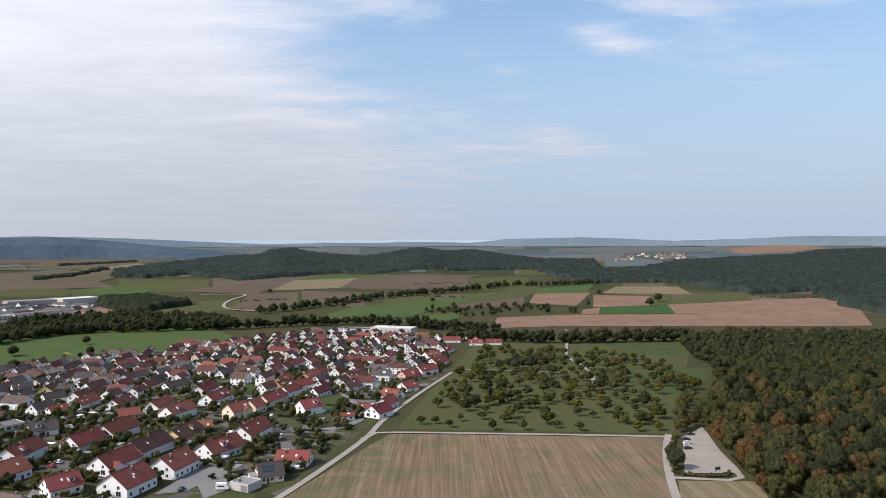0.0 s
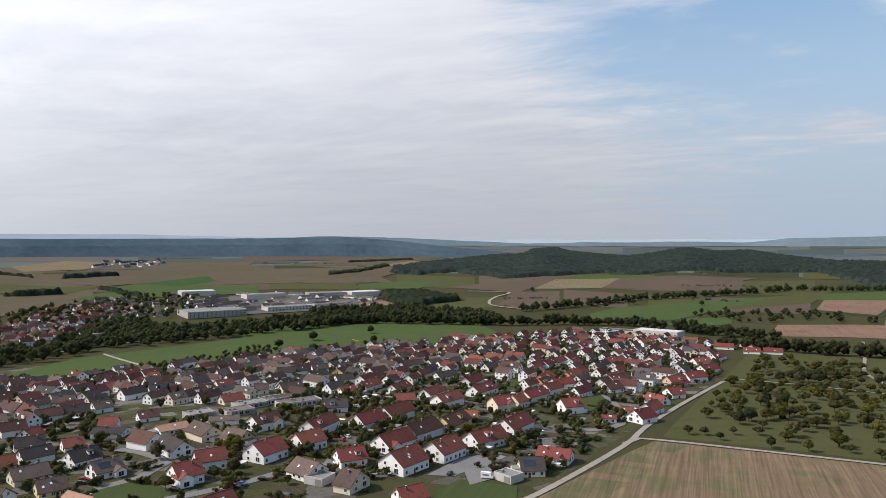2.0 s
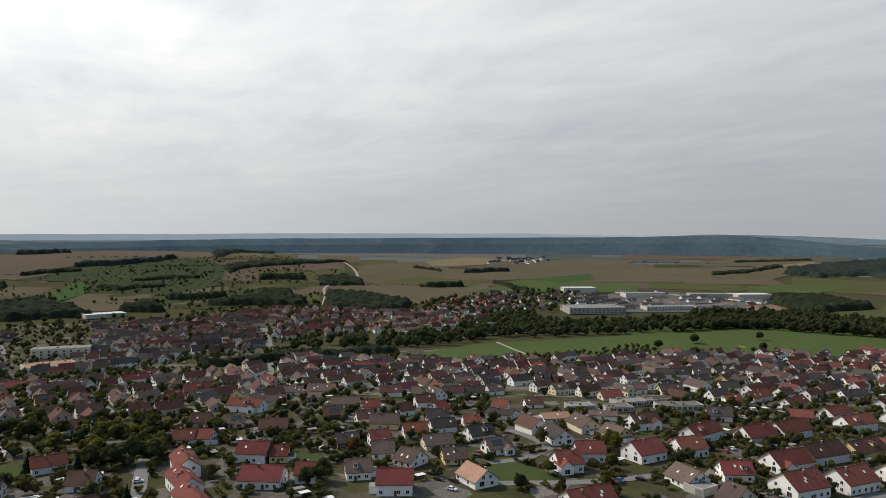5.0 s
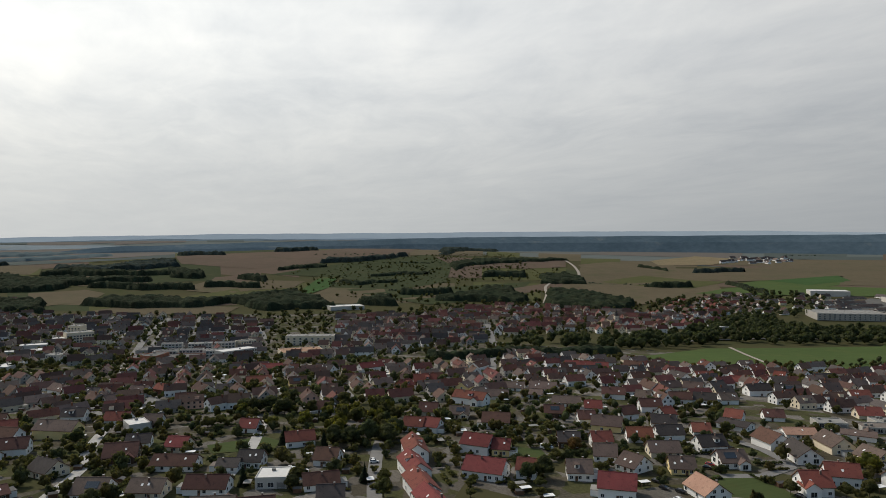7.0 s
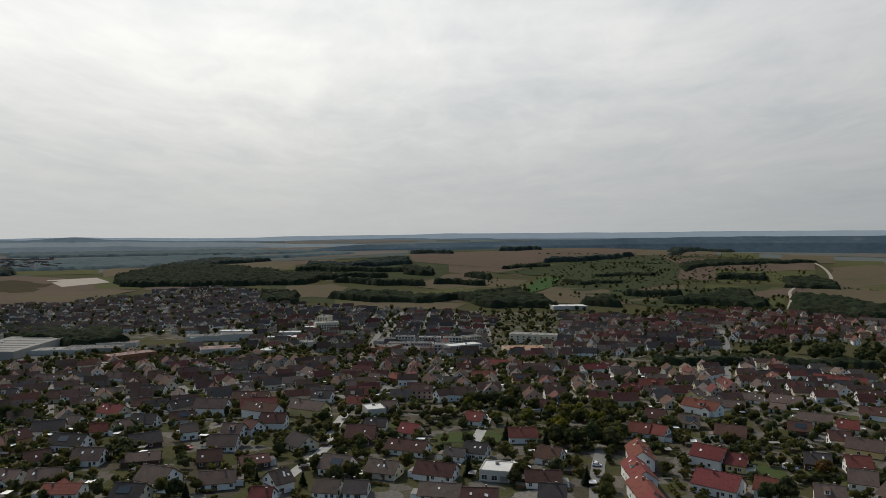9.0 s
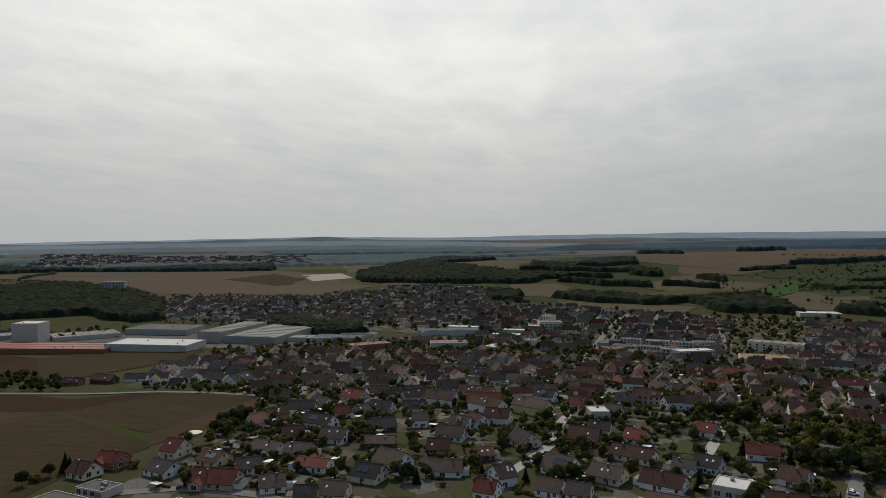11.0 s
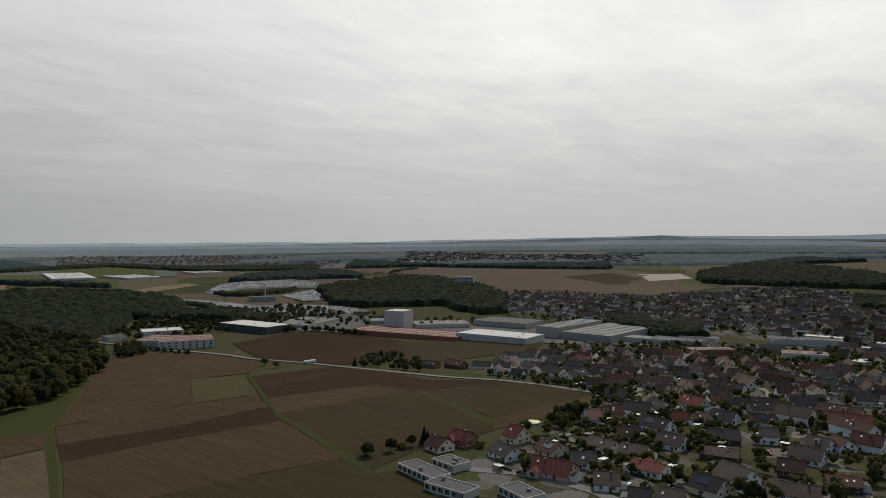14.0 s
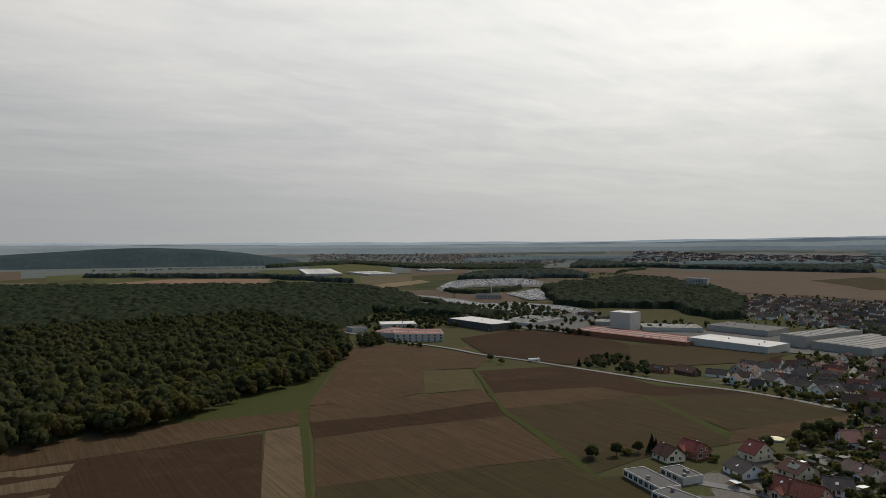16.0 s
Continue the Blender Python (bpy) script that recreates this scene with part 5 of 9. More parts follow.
canopy([(-1898, 418), (-1895, 542), (-1976, 688), (-1997, 696), (-1930, 552), (-1929, 433)], 5.8, 14, "dark hedge on the crest")
canopy([(-1812, 282), (-1828, 411), (-1849, 410), (-1834, 288)], 3.6, 9, "hedge below the crest")
canopy([(-1367, 462), (-1347, 564), (-1370, 561), (-1393, 478)], 4.4, 14, "clump of trees in the orchard slope")
canopy([(-1270, 352), (-1243, 409), (-1331, 426), (-1331, 381)], 4.4, 14, "clump of trees at the foot of the slope")
canopy([(-1279, 503), (-1216, 578), (-1182, 646), (-1231, 671), (-1354, 697), (-1377, 655), (-1298, 568), (-1297, 513)], 4.4, 14, "wood at the foot of the slope")
canopy([(-1979, 800), (-2975, 1479), (-2992, 1493), (-3466, 1649), (-3635, 1470)], 10.5, 14, "dark wooded hilltop")
canopy([(-1568, 731), (-1538, 838), (-1579, 854), (-1593, 746)], 4.4, 14, "clump of trees on the slope")
canopy([(-1435, 818), (-1383, 913), (-1453, 943), (-1568, 968), (-1533, 885)], 3.6, 10, "trees round a farmstead on the slope")
canopy([(-1105, 653), (-1045, 701), (-1026, 775), (-1078, 811), (-1207, 823), (-1296, 800), (-1276, 748)], 4.4, 14, "wood above the old village")
canopy([(-1297, 1010), (-1250, 1099), (-1266, 1114), (-1314, 1025)], 4.4, 14, "straight dark hedge on the plain")
canopy([(-1494, 1318), (-1481, 1465), (-1497, 1478), (-1510, 1336)], 5.8, 14, "dark hedge on the plain")
canopy([(-1269, 1218), (-1091, 1136), (-1142, 1186), (-1279, 1231)], 3.6, 10, "sloping dark hedge on the plain")
canopy([(-1660, 1264), (-1547, 1270), (-1571, 1285), (-1678, 1277)], 5, 9, "hedge on the plain")
canopy([(-1591, 382), (-1534, 426), (-1550, 510), (-1574, 518), (-1555, 432), (-1606, 393)], 3.6, 8, "hedge across the orchard slope")
canopy([(-1647, 485), (-1643, 628), (-1671, 639), (-1668, 494)], 3.6, 8, "hedge across the orchard slope")
canopy([(-1699, 712), (-1763, 805), (-1833, 1132), (-1852, 1143), (-1857, 848), (-1798, 753)], 5, 10, "trees along the hilltop")
canopy([(-1062, -1259), (-875, -1002), (-879, -928), (-946, -877), (-993, -842), (-932, -698), (-986, -688), (-1206, -844), (-1337, -1001), (-1363, -1087), (-1465, -1242), (-1400, -1336), (-1184, -1301), (-1073, -1263)], 4.4, 14, "dark wood beside the works")
canopy([(-1045, -1583), (-1270, -1495), (-1363, -1427), (-1407, -1467), (-1490, -1661), (-1392, -1753), (-1206, -1734)], 5.8, 14, "dark wood behind the car yards")
canopy([(-553, -978), (-605, -916), (-702, -978), (-700, -987), (-671, -1042), (-606, -1071)], 3, 14, "trees before the car yard")
canopy([(-897, -461), (-857, -370), (-868, -310), (-910, -331), (-936, -413), (-924, -470)], 3, 14, "dark belt of trees behind the halls")
canopy([(-1674, -616), (-1687, -382), (-1721, -241), (-1861, -261), (-1950, -324), (-2124, -482), (-2193, -675), (-1910, -703)], 4.4, 14, "long dark wood behind the town")
canopy([(-1670, -571), (-1661, -192), (-1794, -145), (-1816, -147), (-1865, -310), (-1878, -578)], 4.4, 14, "dark wood strip behind the town")
canopy([(-1399, -234), (-1382, -171), (-1455, -188), (-1522, -247)], 4.4, 14, "trees at the edge of town")
canopy([(-1609, -1769), (-1820, -1614), (-1983, -1001), (-2239, -1130), (-1872, -1539), (-1890, -2021)], 5.8, 14, "dark woods before the far town")
canopy([(-1548, -1499), (-1729, -1551), (-1764, -1588), (-1591, -1536)], 5, 9, "copse on the large field")
canopy([(-2073, -621), (-2248, -510), (-2291, -380), (-2313, -384), (-2561, -601), (-2281, -683)], 5.8, 14, "wood beyond the town")
canopy([(-214, -2174), (-628, -1946), (-677, -1838), (-773, -1650), (-783, -1670), (-706, -1916), (-619, -2006), (-216, -2196)], 5.8, 14, "hedges beyond the wood")
canopy([(-564, -1669), (-696, -1457), (-691, -1272), (-736, -1355), (-717, -1502), (-580, -1678)], 4.4, 14, "trees beside the railway")
canopy([(-798, -2415), (-1169, -2494), (-1247, -2066), (-1500, -1783), (-1660, -1973), (-1349, -2235), (-1245, -2656), (-853, -2523)], 5, 10, "belt of trees before the far town")
canopy([(-495, -1200), (-542, -1034), (-617, -1058), (-707, -1213), (-697, -1459), (-566, -1357)], 4.4, 14, "wood behind the workshops")
canopy([(-600, -1029), (-624, -903), (-692, -907), (-706, -924), (-664, -960), (-635, -1080)], 3, 10, "trees between yard and workshops")
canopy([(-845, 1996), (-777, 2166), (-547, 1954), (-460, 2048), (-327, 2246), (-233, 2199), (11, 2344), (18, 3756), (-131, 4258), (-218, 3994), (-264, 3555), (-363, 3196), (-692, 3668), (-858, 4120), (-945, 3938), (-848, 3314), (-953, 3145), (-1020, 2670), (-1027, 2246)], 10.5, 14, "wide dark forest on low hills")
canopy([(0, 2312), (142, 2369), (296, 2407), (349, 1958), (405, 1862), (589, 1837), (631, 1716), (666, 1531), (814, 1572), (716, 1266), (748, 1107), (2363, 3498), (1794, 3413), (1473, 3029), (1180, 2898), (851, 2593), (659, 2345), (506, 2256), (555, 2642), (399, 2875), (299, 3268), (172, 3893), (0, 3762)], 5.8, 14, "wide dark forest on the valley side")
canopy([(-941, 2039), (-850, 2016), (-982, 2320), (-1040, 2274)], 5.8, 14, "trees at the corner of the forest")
canopy([(-1066, 1865), (-1042, 2017), (-1083, 2309), (-1144, 2418), (-1077, 2086), (-1106, 1935)], 5, 9, "hedge on the plain")
canopy([(-1313, 2431), (-1174, 2733), (-1192, 2775), (-1332, 2484)], 7, 10, "dark hedge on the plain")
canopy([(-629, 1318), (-525, 1267), (-489, 1377), (-496, 1397), (-628, 1487), (-679, 1435)], 4.4, 14, "wooded hollow beside the works")
canopy([(-842, -1334), (-850, -1258), (-903, -1238), (-1030, -1284), (-1045, -1306), (-915, -1268), (-876, -1288), (-872, -1360)], 4, 9, "row of dark trees before the upper car yard", 8.0)
canopy([(-690, -1214), (-684, -1092), (-675, -1026), (-698, -1019), (-712, -1108), (-716, -1220)], 4, 9, "dark trees at the edge of the lower car yard", 8.0)
canopy([(-652, 255), (-651, 304), (-651, 354), (-640, 409), (-626, 455), (-646, 466), (-664, 412), (-672, 354), (-672, 304), (-670, 258)], 3, 9, "dense belt of trees before the old village", 7.0)
canopy([(-1034, -538), (-1051, -509), (-1021, -374), (-950, -348), (-943, -377), (-967, -410), (-993, -517)], 4.4, 8, "dark belt of trees behind the works halls")
# woods with blue-grey haze painted in: bearing and distance of their corners
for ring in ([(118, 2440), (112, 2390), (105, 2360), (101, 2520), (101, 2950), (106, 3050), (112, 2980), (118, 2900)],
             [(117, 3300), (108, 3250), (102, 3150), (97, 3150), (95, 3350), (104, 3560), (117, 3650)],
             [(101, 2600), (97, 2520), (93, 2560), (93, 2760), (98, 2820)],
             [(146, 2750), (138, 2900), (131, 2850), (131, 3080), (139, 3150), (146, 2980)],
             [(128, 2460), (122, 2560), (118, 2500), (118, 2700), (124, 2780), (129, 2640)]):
    canopy([(-r * math.sin(radians(a)), r * math.cos(radians(a))) for a, r in ring], 12, 12, "blue-grey woods in the haze of the plain", 22.0, HAZED_WOODS)
hedger = random.Random(4)
FAR_PLACES = []
for i in range(44):
    a, r = hedger.uniform(-40, 182), 1350 * 3.0 ** hedger.random()
    b = a + hedger.uniform(1.5, 8.0)
    q = r * hedger.uniform(0.98, 1.02)
    FAR_PLACES += along([(-r * math.sin(radians(a)), r * math.cos(radians(a))), (-q * math.sin(radians(b)), q * math.cos(radians(b)))], 8, 10, i, (0.3, 0.6))
grove("distant_woods", FAR_PLACES, FAR_OAKS, HAZED_FAR_WOODS, "hedge lines and copses across the far plain")
STREWN = [(x, y, s) for x, y, s in scattered([(-1260, 420), (-1420, 300), (-1560, 190), (-1740, 260), (-1990, 760), (-1730, 1040), (-1460, 900), (-1250, 720)], 21, 87, (0.25, 0.8), 0.8) if noise.noise(Vector((x * 0.012, y * 0.012, 2))) > 0.06]
grove("tree_row", STREWN, MID_OAKS, LEAF, "fruit trees and bushes strewn over the slope", "trees")
grove("tree_row", scattered([(-1235, 450), (-1330, 420), (-1450, 500), (-1440, 700), (-1260, 660)], 24, 88, (0.4, 0.9), 0.6), MID_OAKS, LEAF, "green trees at the foot of the slope", "trees")
grove("tree_row", scattered([(-543, -913), (-575, -828), (-646, -782), (-734, -681), (-808, -605), (-856, -641), (-847, -785), (-758, -955), (-612, -1029)], 17, 82, (0.5, 0.9), 0.6), MID_OAKS, LEAF_DARK, "trees between the works halls", "trees")
grove("tree_row", along([(-786.4, -352.3), (-794.1, -264.9), (-792.7, -172.8), (-792.9, -67.8), (-741.8, 41.8)], 9, 5, 83, (0.5, 0.85)), MID_OAKS, LEAF_DARK, "row of trees along the railway", "trees")
grove("tree_row", along([(-384.2, -828.2), (-395.8, -731.9), (-403, -668.6)], 8, 5, 84, (0.35, 0.6)), MID_OAKS, LEAF_DARK, "bushes along the country road", "trees")
grove("tree_row", scattered([(-960, 768), (-819, 979), (-1013, 1212), (-1143, 1168), (-1110, 916)], 24, 85, (0.7, 1.2), 0.8), MID_OAKS, LEAF_DARK, "trees between the works and the old village", "trees")
grove("tree_row", scattered([(-586, 914), (-486, 1014), (-329, 1070), (-340, 1169), (-537, 1215), (-669, 1105)], 12, 86, (0.9, 1.5), 0.9), MID_OAKS, LEAF_DARK, "thick dark wood behind the green meadow", "trees")


# ---- houses ----
TOPS = {"white": surface("pale_membrane", (0.60, 0.59, 0.56), (0.48, 0.47, 0.45), 0.2, 0.8, (0.40, 0.385, 0.35), spec=0.1),
        "tin": surface("grey_sheet", (0.235, 0.23, 0.215), (0.18, 0.175, 0.165), 0.2, 0.8, (0.21, 0.205, 0.19), spec=0.1),
        "fibre": surface("weathered_light_sheet", (0.34, 0.325, 0.295), (0.27, 0.26, 0.235), 0.3, 0.85, (0.22, 0.21, 0.19), spec=0.08),
        "dark": surface("bitumen", (0.085, 0.082, 0.08), (0.06, 0.058, 0.057), 0.3, 0.9, (0.12, 0.115, 0.11)),
        "redtin": surface("red_sheet", (0.26, 0.082, 0.058), (0.20, 0.064, 0.047), 0.2, 0.6, (0.28, 0.17, 0.14), spec=0.08),
        "rust": surface("rust_brown_roof", (0.26, 0.14, 0.075), (0.20, 0.11, 0.06), 0.2, 0.8),
        "brownflat": surface("brown_gravel_roof", (0.15, 0.125, 0.105), (0.115, 0.095, 0.082), 0.4, 0.95, (0.2, 0.175, 0.15))}
def window_mesh(w, h):
    s = Shape()
    s.box(-w / 2, -0.05, 0, w / 2, 0.04, h, 0)
    for x0, x1 in ((-w / 2 + 0.09, -0.04), (0.04, w / 2 - 0.09)):
        s.box(x0, -0.065, 0.09, x1, 0.03, h - 0.09, 1)
    s.box(-w / 2 - 0.06, -0.14, -0.06, w / 2 + 0.06, 0.02, 0.0, 0)
    return s.mesh("window", FRAME, GLASS)


WINDOW, WIDE_WINDOW, SKYLIGHT = window_mesh(1.4, 1.45), window_mesh(2.4, 2.1), None
s = Shape()
s.box(-0.42, -0.03, -0.6, 0.42, 0.07, 0.6, 0, 1)
SKYLIGHT = s.mesh("skylight", FRAME, GLASS)
s = Shape()
s.box(-0.55, -0.06, 0, 0.55, 0.05, 2.1, 0)
s.box(-0.25, -0.08, 1.1, 0.25, 0.04, 1.8, 1)
DOOR = s.mesh("door", WOOD, GLASS)
s = Shape()
s.box(-0.32, -0.32, -1.2, 0.32, 0.32, 1.1, 0)
s.box(-0.38, -0.38, 1.1, 0.38, 0.38, 1.2, 1)
STACK = s.mesh("chimney", CHIMNEY, CONCRETE)
ROOF_WORDS = {"r": "red tiled", "d": "dark red tiled", "o": "orange tiled", "b": "brown tiled", "g": "slate-grey tiled", "k": "weathered brown-grey", "p": "pale reddish"}
WALL_WORDS = {"w": "white rendered", "c": "cream rendered", "y": "yellow rendered", "o": "ochre rendered", "p": "pinkish rendered", "n": "brown boarded", "b": "brick", "g": "grey rendered"}
builder = random.Random(21)
TAKEN = list(LANES)


def gable_mesh(length, width, eave, ridge):
    s = Shape()
    x, y = length / 2, width / 2
    s.poly([(-x, -y, -0.4), (-x, y, -0.4), (-x, y, eave), (-x, 0, ridge), (-x, -y, eave)][::-1])
    s.poly([(x, -y, -0.4), (x, y, -0.4), (x, y, eave), (x, 0, ridge), (x, -y, eave)])
    s.poly([(-x, -y, -0.4), (x, -y, -0.4), (x, -y, eave), (-x, -y, eave)])
    s.poly([(x, y, -0.4), (-x, y, -0.4), (-x, y, eave), (x, y, eave)])
    return s


def roof_mesh(length, width, eave, ridge, mat, over=0.55, thick=0.28):
    s = Shape()
    x, y = length / 2 + over, width / 2
    slope = (ridge - eave) / y
    lo = eave - slope * over
    y += over
    for sign in (-1, 1):
        a, b = (-x, sign * y, lo), (x, sign * y, lo)
        c, d = (x, 0, ridge), (-x, 0, ridge)
        up = lambda p: (p[0], p[1], p[2] + thick)
        quad = [up(a), up(b), up(c), up(d)]
        s.poly(quad if sign < 0 else quad[::-1])
        s.poly([a, d, c, b] if sign < 0 else [a, b, c, d], 1)
        s.poly([a, b, up(b), up(a)], 1)
        s.poly([b, c, up(c), up(b)], 1)
        s.poly([d, a, up(a), up(d)], 1)
    # ridge cap
    s.box(-x, -0.16, ridge + thick - 0.08, x, 0.16, ridge + thick + 0.07, 0)
    return s.mesh("roof", mat, WOOD)


def house(x, y, turn, length, width, ridge, roof, wall, group=""):
    rng = builder
    length = min(max(length, 8.0), 22.0)
    width *= 1.13
    eave = max(2.8, ridge - 0.5 * width * 0.70)
    base = new("house")
    base.matrix_basis = pose(x, y, float(level(x, y)), 0, 0, turn)
    tagged(base, f"{WALL_WORDS[wall]} house with a {ROOF_WORDS[roof]} gable roof", "house", group)
    TAKEN.append((x, y, max(length, width) * 0.62))
    part("wall", gable_mesh(length, width, eave, ridge).mesh("wall", WALL[wall]), base)
    part("roof", roof_mesh(length, width, eave, ridge, ROOF[roof]), base)
    floors = max(1, int((eave + 0.3) / 2.7))
    for side in (-1, 1):
        n = max(2, int(length / 3.2))
        for k in range(floors):
            for i in range(n):
                if rng.random() < (0.72 if math.hypot(x, y) < 370 else 0.16):
                    px = (i + 0.5) / n * length - length / 2 + rng.uniform(-0.3, 0.3)
                    part("window", WINDOW, base, pose(px, side * (width / 2 + 0.01), 0.9 + 2.7 * k, 0, 0, 0 if side < 0 else 180))
        # gable ends
        for k in range(floors + 1):
            z = 0.9 + 2.7 * k
            if z + 1.4 > ridge - 0.8:
                continue
            room = width if z + 1.3 < eave else width * (ridge - z - 1.5) / (ridge - eave)
            for px in ((-width * 0.22, width * 0.22) if room > 4.5 and math.hypot(x, y) < 430 else (0.0,)):
                part("window", WIDE_WINDOW if (k == 0 and rng.random() < 0.3) else WINDOW, base, pose(side * (length / 2 + 0.01), px * min(1, room / width + 0.2), z, 0, 0, 90 * side))
    part("door", DOOR, base, pose(rng.uniform(-0.2, 0.2) * length, -width / 2 - 0.02, 0.05))
    cy = rng.choice((-1, 1)) * width * rng.uniform(0.06, 0.16)
    part("chimney", STACK, base, pose(rng.uniform(-0.3, 0.3) * length, cy, ridge - abs(cy) * 0.7 + 0.4))
    if ridge > 7.2 and length > 9.5 and rng.random() < 0.5:
        side, zd = rng.choice((-1, 1)), eave + (ridge - eave) * 0.72
        yo, yi = width / 2 * 0.72, width / 2 * 0.22
        dw = min(2.6, length * 0.2)
        s = Shape()
        s.box(-dw / 2, -yo, eave + (ridge - eave) * 0.2, dw / 2, -yi, zd, 0)
        dormer = part("dormer", s.mesh("dormer", WALL[wall]), base, pose(rng.uniform(-0.2, 0.2) * length, 0, 0.1, 0, 0, 0 if side < 0 else 180))
        s = Shape()
        s.poly([(-dw / 2 - .2, -yo - .3, zd), (dw / 2 + .2, -yo - .3, zd), (dw / 2 + .2, -yi + .3, zd + .45), (-dw / 2 - .2, -yi + .3, zd + .45)])
        s.poly([(-dw / 2 - .2, -yo - .3, zd - .15), (-dw / 2 - .2, -yi + .3, zd + .3), (dw / 2 + .2, -yi + .3, zd + .3), (dw / 2 + .2, -yo - .3, zd - .15)])
        s.poly([(-dw / 2 - .2, -yo - .3, zd - .15), (dw / 2 + .2, -yo - .3, zd - .15), (dw / 2 + .2, -yo - .3, zd), (-dw / 2 - .2, -yo - .3, zd)])
        part("dormer_roof", s.mesh("dormer_roof", ROOF[roof]), dormer)
        part("dormer_window", WINDOW, dormer, pose(0, -yo - 0.02, zd - 1.5))
    pitch = math.degrees(math.atan2(ridge - eave, width / 2))
    for i in range(rng.choice((0, 1, 2, 2, 3))):
        side = rng.choice((-1, 1))
        f = rng.uniform(0.35, 0.7)
        part("skylight", SKYLIGHT, base, pose(rng.uniform(-0.38, 0.38) * length, side * width / 2 * f, ridge - (ridge - eave) * f + 0.32, (pitch if side < 0 else -pitch) + 90, 0, 0))
    if floors > 1 and rng.random() < 0.45:
        end, s = rng.choice((-1, 1)), Shape()
        wide = min(width * 0.6, 5.5)
        s.box(-wide / 2, -1.4, 0, wide / 2, 0.0, 0.16, 0)
        for x0, y0, x1, y1 in ((-wide / 2, -1.4, wide / 2, -1.34), (-wide / 2, -1.34, -wide / 2 + 0.06, 0), (wide / 2 - 0.06, -1.34, wide / 2, 0)):
            s.box(x0, y0, 0.24, x1, y1, 1.05, 1)
        part("balcony", s.mesh("balcony", CONCRETE, rng.choice((WOOD, WOOD, FRAME))), base, pose(end * (length / 2 + 0.02), 0, 2.75, 0, 0, 90 * end))
    if rng.random() < 0.4:
        s = Shape()
        s.box(-1.6, -3.0, -0.3, 1.6, 3.0, 2.5, 0)
        s.box(-1.7, -3.1, 2.5, 1.7, 3.1, 2.68, 1)
        s.box(-1.25, -3.04, 0.0, 1.25, -2.98, 2.1, 2)
        part("garage", s.mesh("garage", WALL["w"], TOPS[rng.choice(("tin", "brownflat", "dark"))], FRAME), base, pose(rng.choice((-1, 1)) * (length / 2 + 1.65), rng.uniform(-0.15, 0.1) * width, 0))
    if length > 10 and math.hypot(x, y) < 460 and rng.random() < 0.3:
        side, at = rng.choice((-1, 1)), rng.choice((-0.27, 0.27)) * length
        deep, wide = width / 2 + rng.uniform(1.2, 2.6), rng.uniform(4.6, 5.8)
        m = pose(at, side * deep / 2, 0, 0, 0, 90)
        wing = part("wing", gable_mesh(deep, wide, eave - 0.3, eave - 0.3 + wide * 0.34).mesh("wing", WALL[wall]), base, m)
        part("wing_roof", roof_mesh(deep, wide, eave - 0.3, eave - 0.3 + wide * 0.34, ROOF[roof], 0.4), wing)
        part("window", WIDE_WINDOW, wing, pose(side * (deep / 2 + 0.01), 0, 0.5, 0, 0, 90 * side))
    if roof in "gkbr" and rng.random() < 0.18:
        s = Shape()
        s.box(-2.6, -0.02, -1.6, 2.55, 0.06, 1.6, 0)
        side, f = rng.choice((-1, 1)), 0.5
        part("solar_panel", s.mesh("solar_panel", GLASS), base, pose(rng.uniform(-0.12, 0.12) * length, side * width / 2 * f, ridge - (ridge - eave) * f + 0.36, (pitch if side < 0 else -pitch) + 90, 0, 0))
    return base


STREETS = {}
STREETS["red_lane"] = [  # place, turn, length, width, ridge, roof, wall
    (-263.2, 278.9, 171, 14.8, 10, 8, "b", "w"),
    (-241.9, 274.7, 155, 19.0, 10, 7.5, "g", "w"),
    (-207.1, 241.6, 64, 10.9, 11, 8.5, "r", "w"),
    (-210.3, 261.1, 51, 12.6, 10, 8.5, "d", "w"),
    (-195.1, 281.6, 79, 15.7, 12, 9, "r", "w"),
    (-186.2, 304.0, 68, 13.9, 11, 8.5, "r", "w"),
    (-197.5, 334.0, 87, 25.0, 10, 8.5, "d", "w"),
    (-162.6, 265.7, 161, 14.3, 11, 7, "k", "w"),
    (-247.7, 302.5, 159, 17.3, 10, 8, "k", "c"),
    (-225.4, 300.9, 171, 12.9, 10, 7, "k", "y"),
    (-230.7, 331.7, 73, 16.2, 10, 8.5, "b", "w"),
    (-272.8, 307.6, 63, 15.5, 10, 5, "p", "w"),
    (-260.4, 335.8, 38, 15.8, 11, 4, "k", "w"),
    (-267.4, 407.3, 61, 15.9, 11, 4.5, "k", "w"),
]
